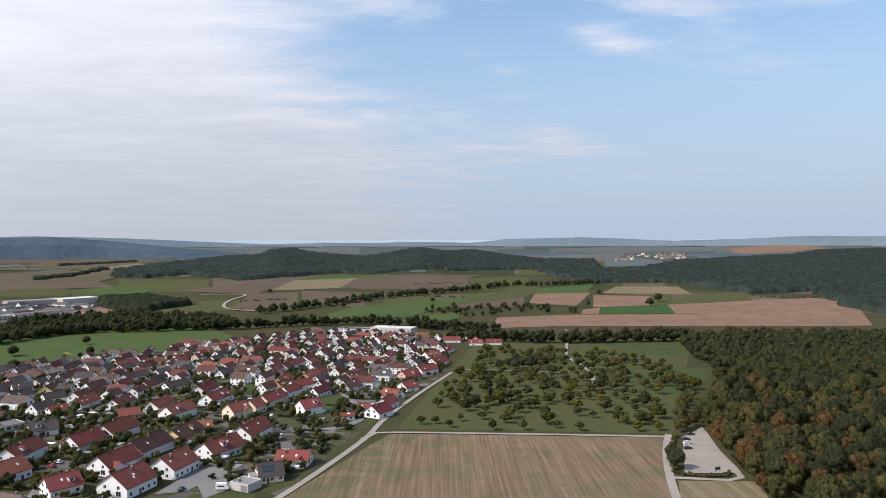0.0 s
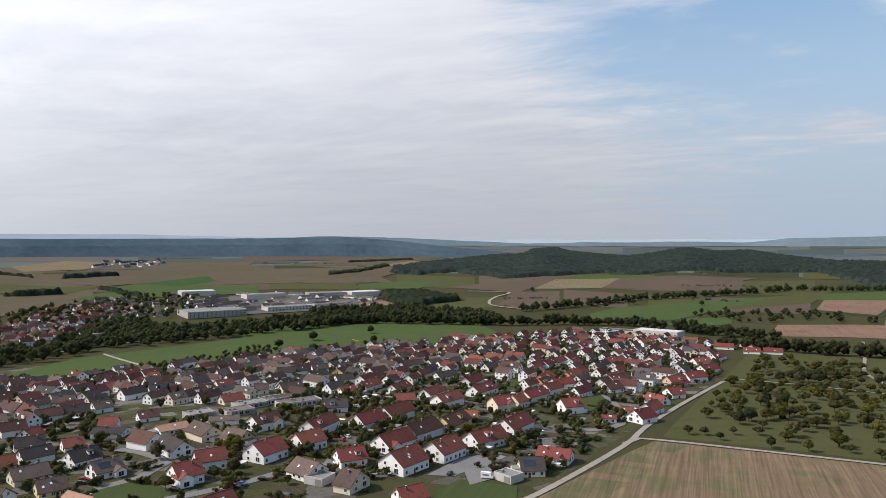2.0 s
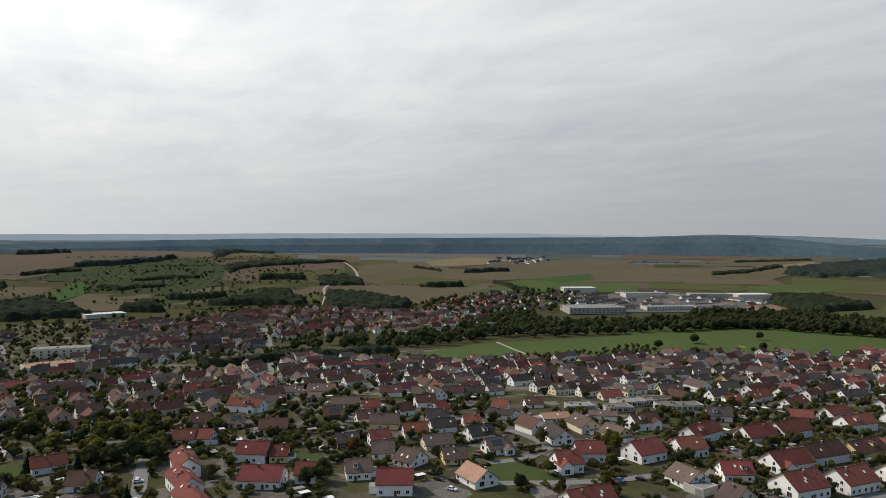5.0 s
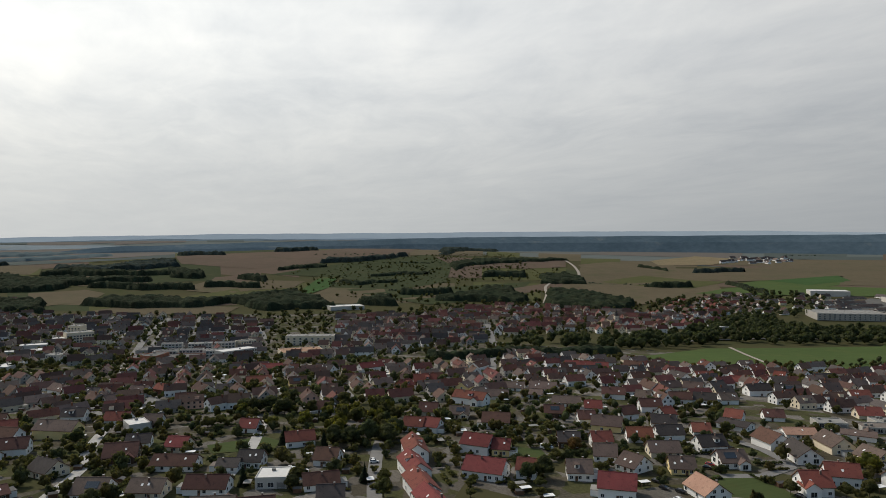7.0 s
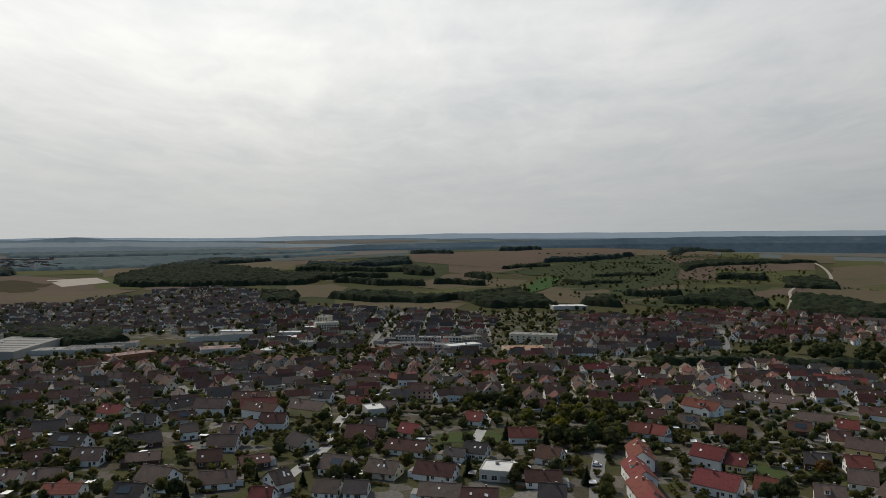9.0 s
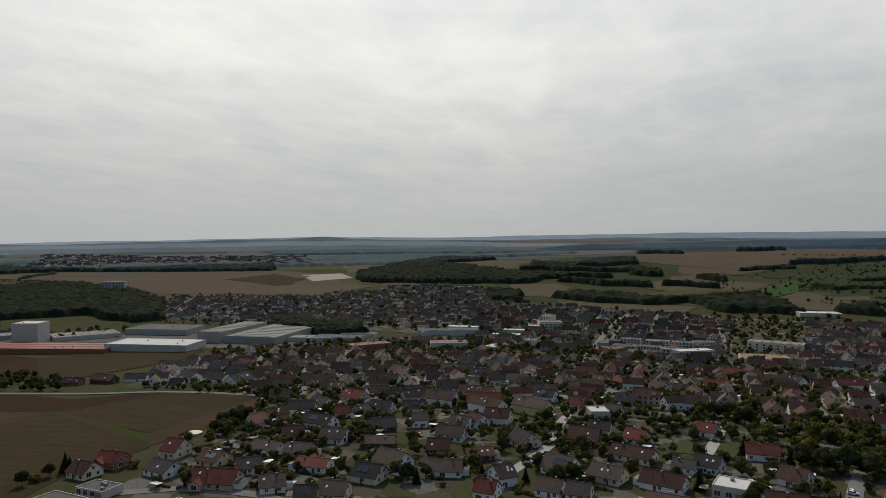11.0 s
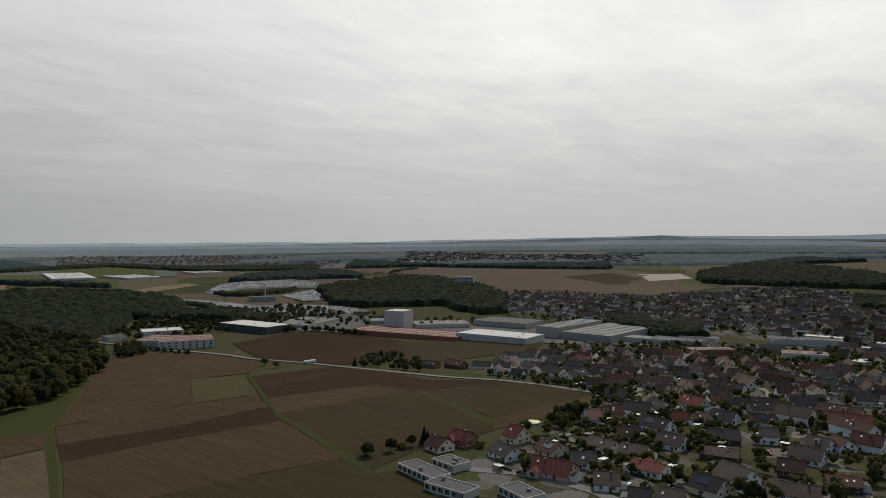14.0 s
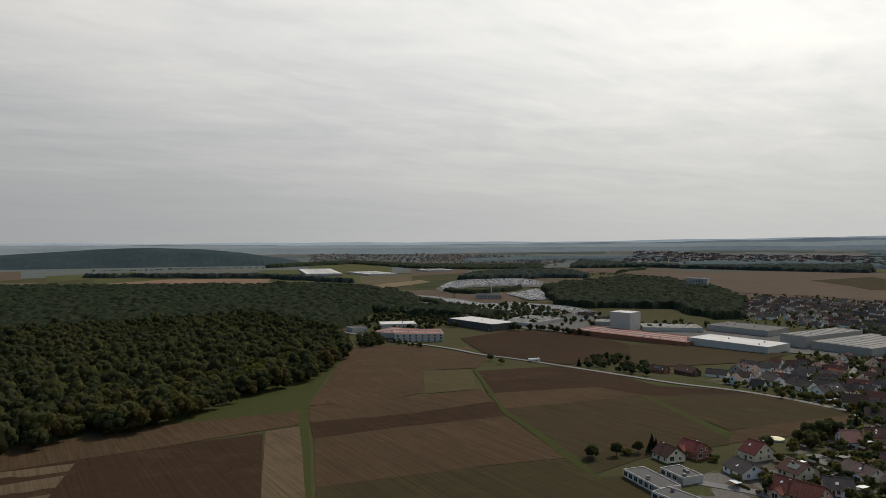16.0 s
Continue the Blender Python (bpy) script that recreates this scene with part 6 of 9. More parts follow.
STREETS["red_row"] = [  # place, turn, length, width, ridge, roof, wall
    (-338.5, 436.3, 66, 12.7, 9, 8, "d", "w"),
    (-296.6, 389.9, 60, 13.8, 10, 6.5, "d", "c"),
    (-374.1, 411.9, 51, 16.7, 9, 7, "g", "w"),
    (-475.9, 457.3, 102, 25.7, 9, 7.5, "b", "w"),
    (-478.4, 488.4, 97, 17.1, 9, 7, "d", "w"),
    (-423.0, 411.8, 46, 8.0, 9, 7, "d", "w"),
    (-418.6, 436.3, 105, 11.6, 9, 7, "o", "c"),
    (-434.6, 470.4, 29, 8.3, 9, 7, "o", "w"),
    (-333.0, 510.2, 37, 14.5, 9, 8.5, "g", "w"),
    (-328.3, 520.4, 53, 16.2, 9, 8.5, "g", "w"),
    (-320.6, 543.7, 43, 13.4, 9, 8, "g", "w"),
    (-301.9, 431.4, 40, 8.6, 9, 7, "k", "w"),
    (-285.7, 442.8, 62, 16.6, 9, 7, "k", "c"),
    (-312.5, 303.9, 33, 9.2, 9, 7, "d", "w"),
]
STREETS["rose_lane"] = [  # place, turn, length, width, ridge, roof, wall
    (-309.5, 329.3, 58, 10.7, 9, 6, "b", "w"),
    (-299.2, 291.7, 22, 16.2, 10, 4.5, "g", "w"),
    (-217.0, 386.6, 38, 13.4, 10, 7.5, "g", "w"),
    (-178.3, 353.7, 71, 17.6, 11, 8.5, "d", "w"),
    (-173.0, 378.7, 77, 28.1, 11, 8.5, "d", "w"),
    (-146.1, 317.2, 71, 19.4, 11, 8.5, "d", "w"),
    (-142.4, 343.0, 73, 23.7, 11, 8.5, "b", "w"),
    (-133.3, 365.7, 80, 24.2, 11, 8.5, "b", "y"),
    (-130.0, 387.5, 14, 8.0, 8, 6, "o", "w"),
    (-117.9, 311.7, 74, 17.3, 12, 9, "d", "w"),
    (-128.0, 288.7, 73, 17.4, 13, 9.5, "d", "w"),
    (-153.8, 287.0, 49, 12.4, 10, 7.5, "d", "w"),
    (-137.5, 258.1, 171, 8.3, 12, 8, "k", "c"),
    (-105.7, 337.9, 62, 20.3, 11, 8.5, "d", "w"),
]
STREETS["rose_row"] = [  # place, turn, length, width, ridge, roof, wall
    (-100.0, 371.6, 75, 24.5, 11, 8.5, "d", "w"),
    (-122.5, 422.6, 53, 12.3, 10, 9, "d", "c"),
    (-115.6, 438.0, 61, 8.7, 9, 8, "d", "c"),
    (-111.4, 463.0, 69, 21.3, 9, 8, "d", "c"),
    (-106.8, 495.0, 67, 15.2, 9, 8, "d", "w"),
    (-104.3, 521.9, 49, 17.4, 9, 8, "r", "w"),
    (-81.2, 430.7, 43, 12.6, 10, 9, "r", "w"),
    (-67.9, 324.3, 176, 14.9, 9, 6, "r", "w"),
    (-74.0, 302.7, 25, 10.0, 10, 7, "g", "c"),
    (-158.4, 425.5, 70, 20.2, 10, 8.5, "d", "w"),
    (-170.6, 510.0, 85, 30.0, 10, 8, "d", "w"),
    (-150.5, 472.6, 74, 24.7, 10, 8, "d", "w"),
    (-188.6, 426.9, 30, 12.7, 10, 6, "d", "p"),
    (-180.3, 453.6, 82, 20.7, 9, 7, "d", "w"),
]
STREETS["lawn_row"] = [  # place, turn, length, width, ridge, roof, wall
    (-236.3, 469.8, 86, 23.5, 9, 7, "o", "w"),
    (-209.6, 464.4, 84, 20.0, 9, 7, "d", "w"),
    (-239.9, 442.8, 64, 12.1, 9, 6, "r", "w"),
    (-267.7, 489.8, 54, 13.9, 9, 7.5, "g", "w"),
    (-256.6, 602.5, 52, 14.5, 9, 7.5, "g", "w"),
    (-229.2, 609.7, 64, 17.5, 9, 7.5, "d", "w"),
    (-307.0, 691.4, 57, 30.0, 9, 8, "d", "w"),
    (-284.3, 701.7, 50, 20.0, 9, 8, "d", "w"),
    (-261.7, 700.6, 70, 27.2, 9, 8, "d", "w"),
    (-139.5, 578.8, 41, 17.6, 10, 7, "k", "w"),
    (-148.5, 627.1, 80, 21.6, 9, 8, "d", "w"),
    (-142.4, 646.6, 83, 26.9, 9, 8, "d", "w"),
    (-138.3, 671.7, 78, 24.2, 9, 8, "d", "w"),
    (-135.3, 708.2, 85, 30.0, 9, 8, "d", "w"),
]
STREETS["upper_row"] = [  # place, turn, length, width, ridge, roof, wall
    (-201.5, 535.9, 62, 18.6, 9, 7, "g", "w"),
    (-179.2, 626.2, 58, 20.9, 9, 7, "k", "w"),
    (-229.1, 683.0, 81, 30.0, 9, 7.5, "k", "w"),
    (-107.5, 577.4, 77, 22.7, 9, 7.5, "o", "o"),
    (-117.7, 525.5, 73, 19.0, 9, 7.5, "b", "o"),
    (-68.7, 522.5, 48, 12.4, 11, 7.5, "b", "w"),
    (-38.3, 421.4, 57, 13.2, 10, 7.5, "d", "w"),
    (-35.5, 449.2, 70, 15.2, 9, 7, "d", "w"),
    (-34.7, 484.2, 141, 14.2, 9, 6, "r", "w"),
    (-25.9, 515.9, 46, 11.7, 10, 7, "d", "w"),
    (-27.7, 574.1, 47, 16.4, 12, 8, "d", "p"),
    (-15.1, 611.0, 47, 19.6, 10, 8, "r", "w"),
    (-57.3, 663.6, 68, 19.4, 10, 8.5, "d", "w"),
    (-55.7, 723.4, 76, 30.0, 9, 8.5, "d", "w"),
]
STREETS["track_row"] = [  # place, turn, length, width, ridge, roof, wall
    (-97.6, 662.6, 70, 25.6, 9, 7.5, "g", "w"),
    (-89.1, 698.8, 47, 23.5, 9, 7.5, "r", "w"),
    (-69.6, 564.8, 63, 25.3, 10, 8, "b", "p"),
    (-96.1, 775.7, 80, 30.0, 9, 8, "d", "w"),
    (-85.5, 795.1, 78, 30.0, 9, 8, "d", "w"),
    (-76.3, 891.9, 57, 27.8, 10, 9, "r", "w"),
    (-111.6, 900.0, 55, 20.8, 9, 8, "d", "w"),
    (-148.3, 804.8, 80, 28.1, 9, 8, "d", "w"),
    (-143.3, 832.9, 80, 29.0, 9, 8, "d", "w"),
    (-125.2, 956.2, 62, 30.0, 9, 8, "g", "w"),
    (-56.0, 412.8, 17, 8.0, 6, 4, "r", "w"),
    (-49.1, 440.0, 13, 8.0, 6, 4, "o", "w"),
    (-11.6, 730.8, 40, 18.0, 10, 8, "r", "w"),
    (-5.2, 683.2, 57, 25.3, 10, 7, "d", "w"),
]
STREETS["west_lane"] = [  # place, turn, length, width, ridge, roof, wall
    (-308.0, 142.5, 41, 14.0, 10, 8.5, "d", "w"),
    (-300.7, 151.2, 55, 8.0, 9, 7, "d", "y"),
    (-273.7, 130.2, 45, 17.1, 11, 8, "d", "w"),
    (-267.5, 146.6, 53, 8.0, 9, 7.5, "d", "w"),
    (-257.7, 165.8, 63, 10.1, 10, 7.5, "k", "w"),
    (-233.0, 167.6, 52, 14.0, 11, 9, "d", "w"),
    (-299.9, 187.1, 64, 10.3, 9, 7, "g", "n"),
    (-348.1, 171.7, 59, 14.4, 10, 8, "b", "w"),
    (-378.5, 163.2, 60, 10.7, 9, 6.5, "k", "c"),
    (-358.5, 128.5, 54, 10.7, 9, 7, "d", "w"),
    (-353.3, 136.5, 46, 8.9, 9, 7, "d", "w"),
    (-392.6, 149.7, 59, 10.5, 10, 7, "b", "c"),
    (-413.6, 186.3, 36, 23.9, 9, 8, "d", "w"),
    (-481.3, 164.7, 111, 9.8, 9, 7.5, "d", "b"),
]
STREETS["west_row"] = [  # place, turn, length, width, ridge, roof, wall
    (-498.8, 186.8, 75, 16.4, 11, 8, "r", "b"),
    (-452.7, 198.9, 133, 10.7, 8, 8, "k", "y"),
    (-437.7, 203.7, 100, 10.5, 9, 6, "k", "w"),
    (-423.6, 211.0, 64, 11.8, 9, 6, "k", "w"),
    (-421.8, 234.8, 55, 13.6, 11, 5, "k", "w"),
    (-450.2, 236.7, 55, 13.0, 9, 6, "k", "w"),
    (-440.5, 254.3, 50, 18.3, 10, 6.5, "k", "w"),
    (-500.9, 301.2, 63, 14.3, 10, 7.5, "g", "w"),
    (-385.5, 239.0, 56, 17.1, 9, 6, "k", "w"),
    (-365.4, 245.0, 60, 9.8, 9, 6.5, "r", "w"),
    (-359.2, 214.2, 63, 10.8, 9, 7, "b", "n"),
    (-336.9, 221.3, 69, 9.1, 9, 7.5, "b", "w"),
    (-320.9, 224.2, 48, 15.3, 10, 7.5, "k", "y"),
    (-293.3, 201.2, 69, 9.5, 9, 7.5, "d", "w"),
]
STREETS["terrace_lane"] = [  # place, turn, length, width, ridge, roof, wall
    (-275.0, 190.9, 58, 10.0, 10, 7, "k", "w"),
    (-562.2, 260.6, 123, 16.9, 9, 8, "b", "w"),
    (-257.0, 193.5, 14, 10.3, 11, 7, "k", "w"),
    (-247.6, 211.0, 61, 10.3, 10, 6.5, "k", "y"),
    (-270.7, 220.1, 67, 13.9, 10, 6.5, "k", "c"),
    (-296.6, 226.1, 64, 12.1, 9, 6.5, "o", "w"),
    (-293.6, 242.1, 71, 13.2, 9, 7, "g", "w"),
    (-294.9, 263.8, 60, 8.8, 10, 6, "d", "w"),
    (-268.8, 245.8, 76, 12.9, 10, 7.5, "g", "w"),
    (-246.3, 236.9, 72, 11.9, 10, 7, "k", "w"),
    (-219.3, 199.6, 171, 14.7, 10, 7, "p", "w"),
    (-316.6, 257.4, 59, 12.7, 9, 6.5, "g", "w"),
    (-331.3, 271.0, 96, 8.4, 9, 7, "o", "w"),
    (-341.6, 251.8, 87, 9.5, 9, 7, "b", "w"),
]
STREETS["brook_row"] = [  # place, turn, length, width, ridge, roof, wall
    (-353.6, 277.5, 68, 12.5, 9, 7.5, "b", "w"),
    (-461.9, 324.7, 74, 15.6, 9, 7.5, "b", "w"),
    (-457.8, 349.6, 81, 14.9, 9, 7.5, "b", "w"),
    (-411.9, 340.3, 89, 15.8, 9, 7, "k", "c"),
    (-403.4, 354.7, 37, 12.8, 9, 7, "k", "w"),
    (-397.7, 282.8, 55, 14.6, 9, 7.5, "b", "w"),
    (-380.0, 293.6, 39, 9.4, 9, 7.5, "k", "w"),
    (-370.0, 314.1, 59, 13.3, 9, 7, "b", "w"),
    (-362.9, 328.0, 51, 13.4, 9, 7, "g", "w"),
    (-402.4, 373.9, 92, 12.0, 9, 7, "g", "w"),
    (-525.1, 394.7, 34, 15.7, 9, 7.5, "b", "w"),
    (-529.6, 359.2, 59, 18.9, 9, 7, "r", "w"),
    (-544.8, 349.5, 53, 23.7, 9, 7, "d", "w"),
    (-511.3, 337.3, 63, 15.8, 9, 7, "g", "w"),
]
STREETS["brook_lane"] = [  # place, turn, length, width, ridge, roof, wall
    (-575.4, 313.7, 107, 19.6, 9, 6, "g", "w"),
    (-359.0, 342.8, 71, 10.8, 9, 7, "k", "w"),
]
STREETS["hollow_way"] = [  # place, turn, length, width, ridge, roof, wall
    (-421.1, -46.6, 60, 26.5, 10, 9, "k", "y"),
    (-460.2, -42.4, 72, 12.7, 9, 8, "g", "w"),
    (-444.6, -19.0, 69, 13.6, 9, 6.5, "d", "w"),
    (-420.7, -7.8, 68, 11.5, 9, 5, "k", "w"),
    (-425.7, -0.3, 74, 9.4, 10, 7, "k", "w"),
    (-382.8, -7.1, 79, 11.1, 9, 6, "g", "w"),
    (-366.9, 11.0, 59, 10.3, 9, 6.5, "d", "c"),
    (-359.5, -14.0, 81, 14.3, 12, 8, "b", "n"),
    (-336.1, 8.8, 65, 19.2, 10, 6, "b", "w"),
    (-348.0, -42.7, 39, 13.4, 10, 7, "g", "c"),
    (-309.9, -22.2, 67, 12.7, 11, 7.5, "k", "w"),
    (-304.1, -2.2, 66, 13.4, 10, 6.5, "k", "c"),
    (-299.7, 19.7, 67, 16.7, 10, 6.5, "b", "w"),
    (-326.7, 40.1, 63, 10.5, 9, 7, "g", "w"),
]
STREETS["mill_row"] = [  # place, turn, length, width, ridge, roof, wall
    (-324.7, 30.2, 69, 9.1, 9, 5, "g", "w"),
    (-352.5, 66.1, 86, 13.8, 9, 7, "d", "w"),
    (-317.4, 72.4, 58, 10.4, 10, 7, "b", "w"),
    (-287.5, 62.4, 83, 14.0, 9, 6, "b", "w"),
    (-282.5, -24.0, 77, 9.7, 10, 6, "k", "w"),
    (-280.9, -12.8, 81, 8.7, 10, 6, "g", "w"),
    (-275.1, 19.7, 75, 15.6, 10, 6, "k", "w"),
    (-268.6, 34.1, 81, 13.3, 9, 6, "b", "w"),
    (-268.3, 62.1, 75, 10.0, 10, 7, "g", "w"),
    (-392.0, 47.3, 61, 9.7, 9, 6.5, "d", "w"),
    (-425.9, 91.4, 78, 12.2, 9, 6.5, "b", "w"),
    (-542.1, 6.8, 39, 14.1, 8, 7, "r", "b"),
    (-547.1, -38.7, 61, 9.2, 8, 7.5, "g", "y"),
    (-510.7, -27.0, 122, 8.2, 8, 7, "k", "c"),
]
STREETS["garden_row"] = [  # place, turn, length, width, ridge, roof, wall
    (-542.1, -9.2, 57, 13.4, 9, 7, "k", "w"),
    (-492.5, 18.7, 84, 12.1, 10, 7, "b", "n"),
    (-527.0, 46.3, 72, 10.7, 8, 6, "g", "w"),
    (-556.3, 73.4, 88, 18.2, 9, 6.5, "r", "w"),
    (-534.3, 98.9, 87, 12.4, 10, 7, "b", "y"),
    (-519.9, 117.9, 43, 13.0, 9, 7, "b", "w"),
    (-634.9, 93.9, 73, 20.9, 9, 7, "r", "w"),
    (-598.7, 134.0, 43, 16.7, 9, 7.5, "g", "w"),
    (-583.1, -62.2, 33, 25.4, 9, 7, "k", "w"),
    (-290.1, -44.6, 129, 8.0, 10, 8, "k", "w"),
    (-272.8, -47.7, 80, 8.0, 9, 7, "d", "w"),
    (-419.6, -73.3, 61, 28.4, 9, 8.5, "b", "w"),
]
STREETS["edge_lane"] = [  # place, turn, length, width, ridge, roof, wall
    (-257.5, -217.2, 79, 10.0, 9, 6.5, "b", "c"),
    (-271.7, -214.7, 89, 10.9, 9, 7, "d", "b"),
    (-293.2, -197.5, 84, 8.4, 11, 8, "d", "c"),
    (-267.5, -186.1, 72, 12.5, 10, 6, "g", "w"),
    (-285.6, -173.1, 79, 10.7, 11, 6, "b", "c"),
    (-260.3, -157.1, 94, 18.8, 11, 7, "d", "p"),
    (-279.4, -153.2, 127, 10.1, 9, 6, "g", "w"),
    (-353.1, -188.5, 137, 8.0, 11, 7.5, "p", "w"),
    (-372.6, -186.4, 147, 10.1, 9, 7, "b", "o"),
    (-391.5, -179.3, 107, 14.9, 10, 7.5, "g", "w"),
    (-358.3, -154.1, 75, 17.6, 10, 7.5, "g", "w"),
    (-405.4, -172.6, 73, 9.5, 9, 7, "k", "w"),
    (-335.7, -136.9, 99, 11.8, 10, 5.5, "g", "w"),
    (-334.5, -158.6, 122, 10.3, 9, 6, "b", "c"),
]
STREETS["chapel_lane"] = [  # place, turn, length, width, ridge, roof, wall
    (-305.7, -157.5, 80, 13.8, 10, 6, "k", "w"),
    (-306.0, -141.4, 94, 11.6, 10, 6, "k", "c"),
    (-288.6, -126.8, 87, 14.0, 10, 5, "d", "w"),
    (-261.5, -133.2, 122, 9.6, 11, 6, "k", "w"),
    (-253.1, -114.5, 108, 8.1, 9, 6, "g", "c"),
    (-259.0, -104.5, 93, 9.3, 10, 6.5, "k", "c"),
    (-468.7, -405.4, 101, 13.4, 9, 6, "b", "b"),
    (-480.5, -386.8, 83, 19.7, 9, 7, "b", "n"),
    (-493.7, -368.1, 110, 16.3, 9, 6, "g", "w"),
    (-498.3, -322.3, 53, 30.0, 10, 8, "g", "w"),
    (-490.9, -294.8, 68, 21.9, 10, 8, "g", "w"),
    (-503.6, -281.5, 100, 16.2, 10, 8.5, "g", "w"),
    (-513.7, -263.7, 98, 13.7, 10, 7.5, "g", "w"),
    (-494.7, -219.8, 89, 14.0, 10, 7.5, "b", "c"),
]
STREETS["station_row"] = [  # place, turn, length, width, ridge, roof, wall
    (-513.8, -212.7, 79, 12.5, 10, 7.5, "k", "w"),
    (-467.3, -187.9, 76, 9.3, 9, 7, "k", "y"),
    (-594.8, -271.5, 84, 26.0, 9, 7, "k", "w"),
    (-588.5, -323.8, 82, 13.8, 9, 7, "o", "w"),
    (-618.4, -376.8, 147, 15.2, 9, 7, "g", "w"),
    (-435.3, -162.6, 65, 16.1, 10, 7, "d", "c"),
    (-386.8, -152.1, 107, 8.1, 8, 6, "r", "w"),
    (-390.0, -142.1, 148, 9.3, 9, 6.5, "k", "y"),
    (-403.1, -133.7, 82, 13.1, 10, 7, "g", "w"),
    (-359.9, -119.8, 118, 14.2, 10, 6.5, "g", "n"),
    (-332.8, -134.5, 85, 12.3, 10, 7, "k", "w"),
    (-329.8, -111.1, 101, 15.6, 11, 5, "k", "n"),
    (-299.8, -94.4, 66, 13.9, 11, 7.5, "k", "w"),
    (-281.0, -98.7, 79, 11.7, 10, 7, "g", "c"),
]
STREETS["yard_lane"] = [  # place, turn, length, width, ridge, roof, wall
    (-326.5, -80.3, 101, 10.2, 10, 6.5, "b", "n"),
    (-296.6, -69.9, 101, 13.7, 11, 6, "k", "w"),
    (-350.3, -79.4, 86, 13.2, 10, 7, "k", "w"),
    (-321.0, -60.0, 112, 12.2, 10, 5, "b", "n"),
    (-432.2, -104.5, 80, 18.9, 11, 9.5, "k", "w"),
    (-439.3, -125.4, 131, 13.4, 9, 8, "g", "g"),
    (-433.3, -77.6, 96, 20.3, 10, 9, "d", "w"),
    (-457.0, -86.9, 86, 22.9, 9, 9, "b", "c"),
    (-408.6, -115.6, 109, 12.9, 9, 7, "b", "w"),
    (-373.5, -102.5, 111, 8.0, 8, 7.5, "k", "w"),
    (-371.3, -79.1, 73, 10.8, 9, 7.5, "k", "w"),
    (-377.4, -71.4, 51, 9.3, 8, 7.5, "b", "w"),
    (-588.3, -120.2, 85, 12.9, 9, 7, "g", "w"),
    (-557.9, -102.4, 94, 16.3, 9, 7, "g", "w"),
]
STREETS["park_row"] = [  # place, turn, length, width, ridge, roof, wall
    (-585.6, -138.8, 99, 11.5, 9, 7, "k", "w"),
    (-562.0, -170.2, 58, 17.9, 9, 7, "k", "w"),
    (-592.4, -216.3, 72, 28.3, 9, 7, "k", "w"),
    (-392.3, -62.4, 83, 13.4, 10, 8, "b", "w"),
    (-508.5, -162.5, 85, 14.6, 9, 7, "g", "w"),
    (-505.0, -190.3, 94, 14.6, 9, 7, "k", "c"),
    (-457.8, -154.5, 105, 10.5, 9, 6.5, "b", "w"),
]
STREETS["terrace"] = [  # place, turn, length, width, ridge, roof, wall
    (-143, 599, 82, 33.5, 10, 7, "d", "w"),
    (-122.6, 546.3, 81, 21.7, 9, 8, "o", "o"),
    (-298.5, 502.2, 75, 17.3, 9, 8, "g", "w"),
    (-292.3, 532.9, 96, 38, 9, 8, "b", "y"),
    (-451.2, 406.9, 72, 14.4, 9, 7, "r", "w"),
    (-378.4, 388.3, 75, 16.6, 9, 8, "g", "w"),
    (-447.6, 379.4, 179, 16.4, 8, 8, "g", "w"),
    (-311.7, 111.6, 167, 26.9, 9, 8.5, "d", "w"),
    (-286.1, 102.1, 174, 26.3, 8.5, 8.5, "d", "w"),
    (-262.9, 96.8, 175, 23.1, 8.5, 8.5, "d", "w"),
    (-243, 94.1, 177, 20.5, 8.5, 8.5, "d", "w"),
    (-593.4, 172.2, 103, 21.4, 9, 8, "r", "w"),
    (-480.4, -270.7, 173, 20.6, 10, 8.5, "g", "w"),
    (-74, 583.5, 61, 24.7, 9, 7, "d", "w"),
]
STREETS["far_lane"] = [  # place, turn, length, width, ridge, roof, wall
    (-106, 596.8, 68, 20.8, 9, 7, "o", "w"),
    (3.5, 796.9, 67, 33.2, 9, 7, "d", "w"),
    (39.7, 868, 177, 17.1, 9, 7, "r", "w"),
    (61.7, 873.6, 179, 19.3, 9, 7, "r", "w"),
    (11, 899.7, 179, 21.3, 9, 7, "r", "w"),
]
STREETS["lawn_corner"] = [
    (-173.0, 207.3, 76, 8.5, 10, 8, "r", "w"),
    (-169.6, 215.9, 69, 9.5, 10, 8.5, "d", "w"),
    (-108.7, 251.0, 53, 11.0, 9, 7, "o", "w"),
]
for street, row in STREETS.items():
    for place in row:
        house(*place, group="houses of " + street)


# ---- works, halls and flat-roofed buildings ----
SIDES = {"white": surface("pale_cladding", (0.50, 0.475, 0.43), (0.41, 0.39, 0.355), 0.3, 0.9, spec=0.08), "grey": WALL["g"], "dark": TOPS["dark"], "brick": WALL["b"], "cream": WALL["c"]}


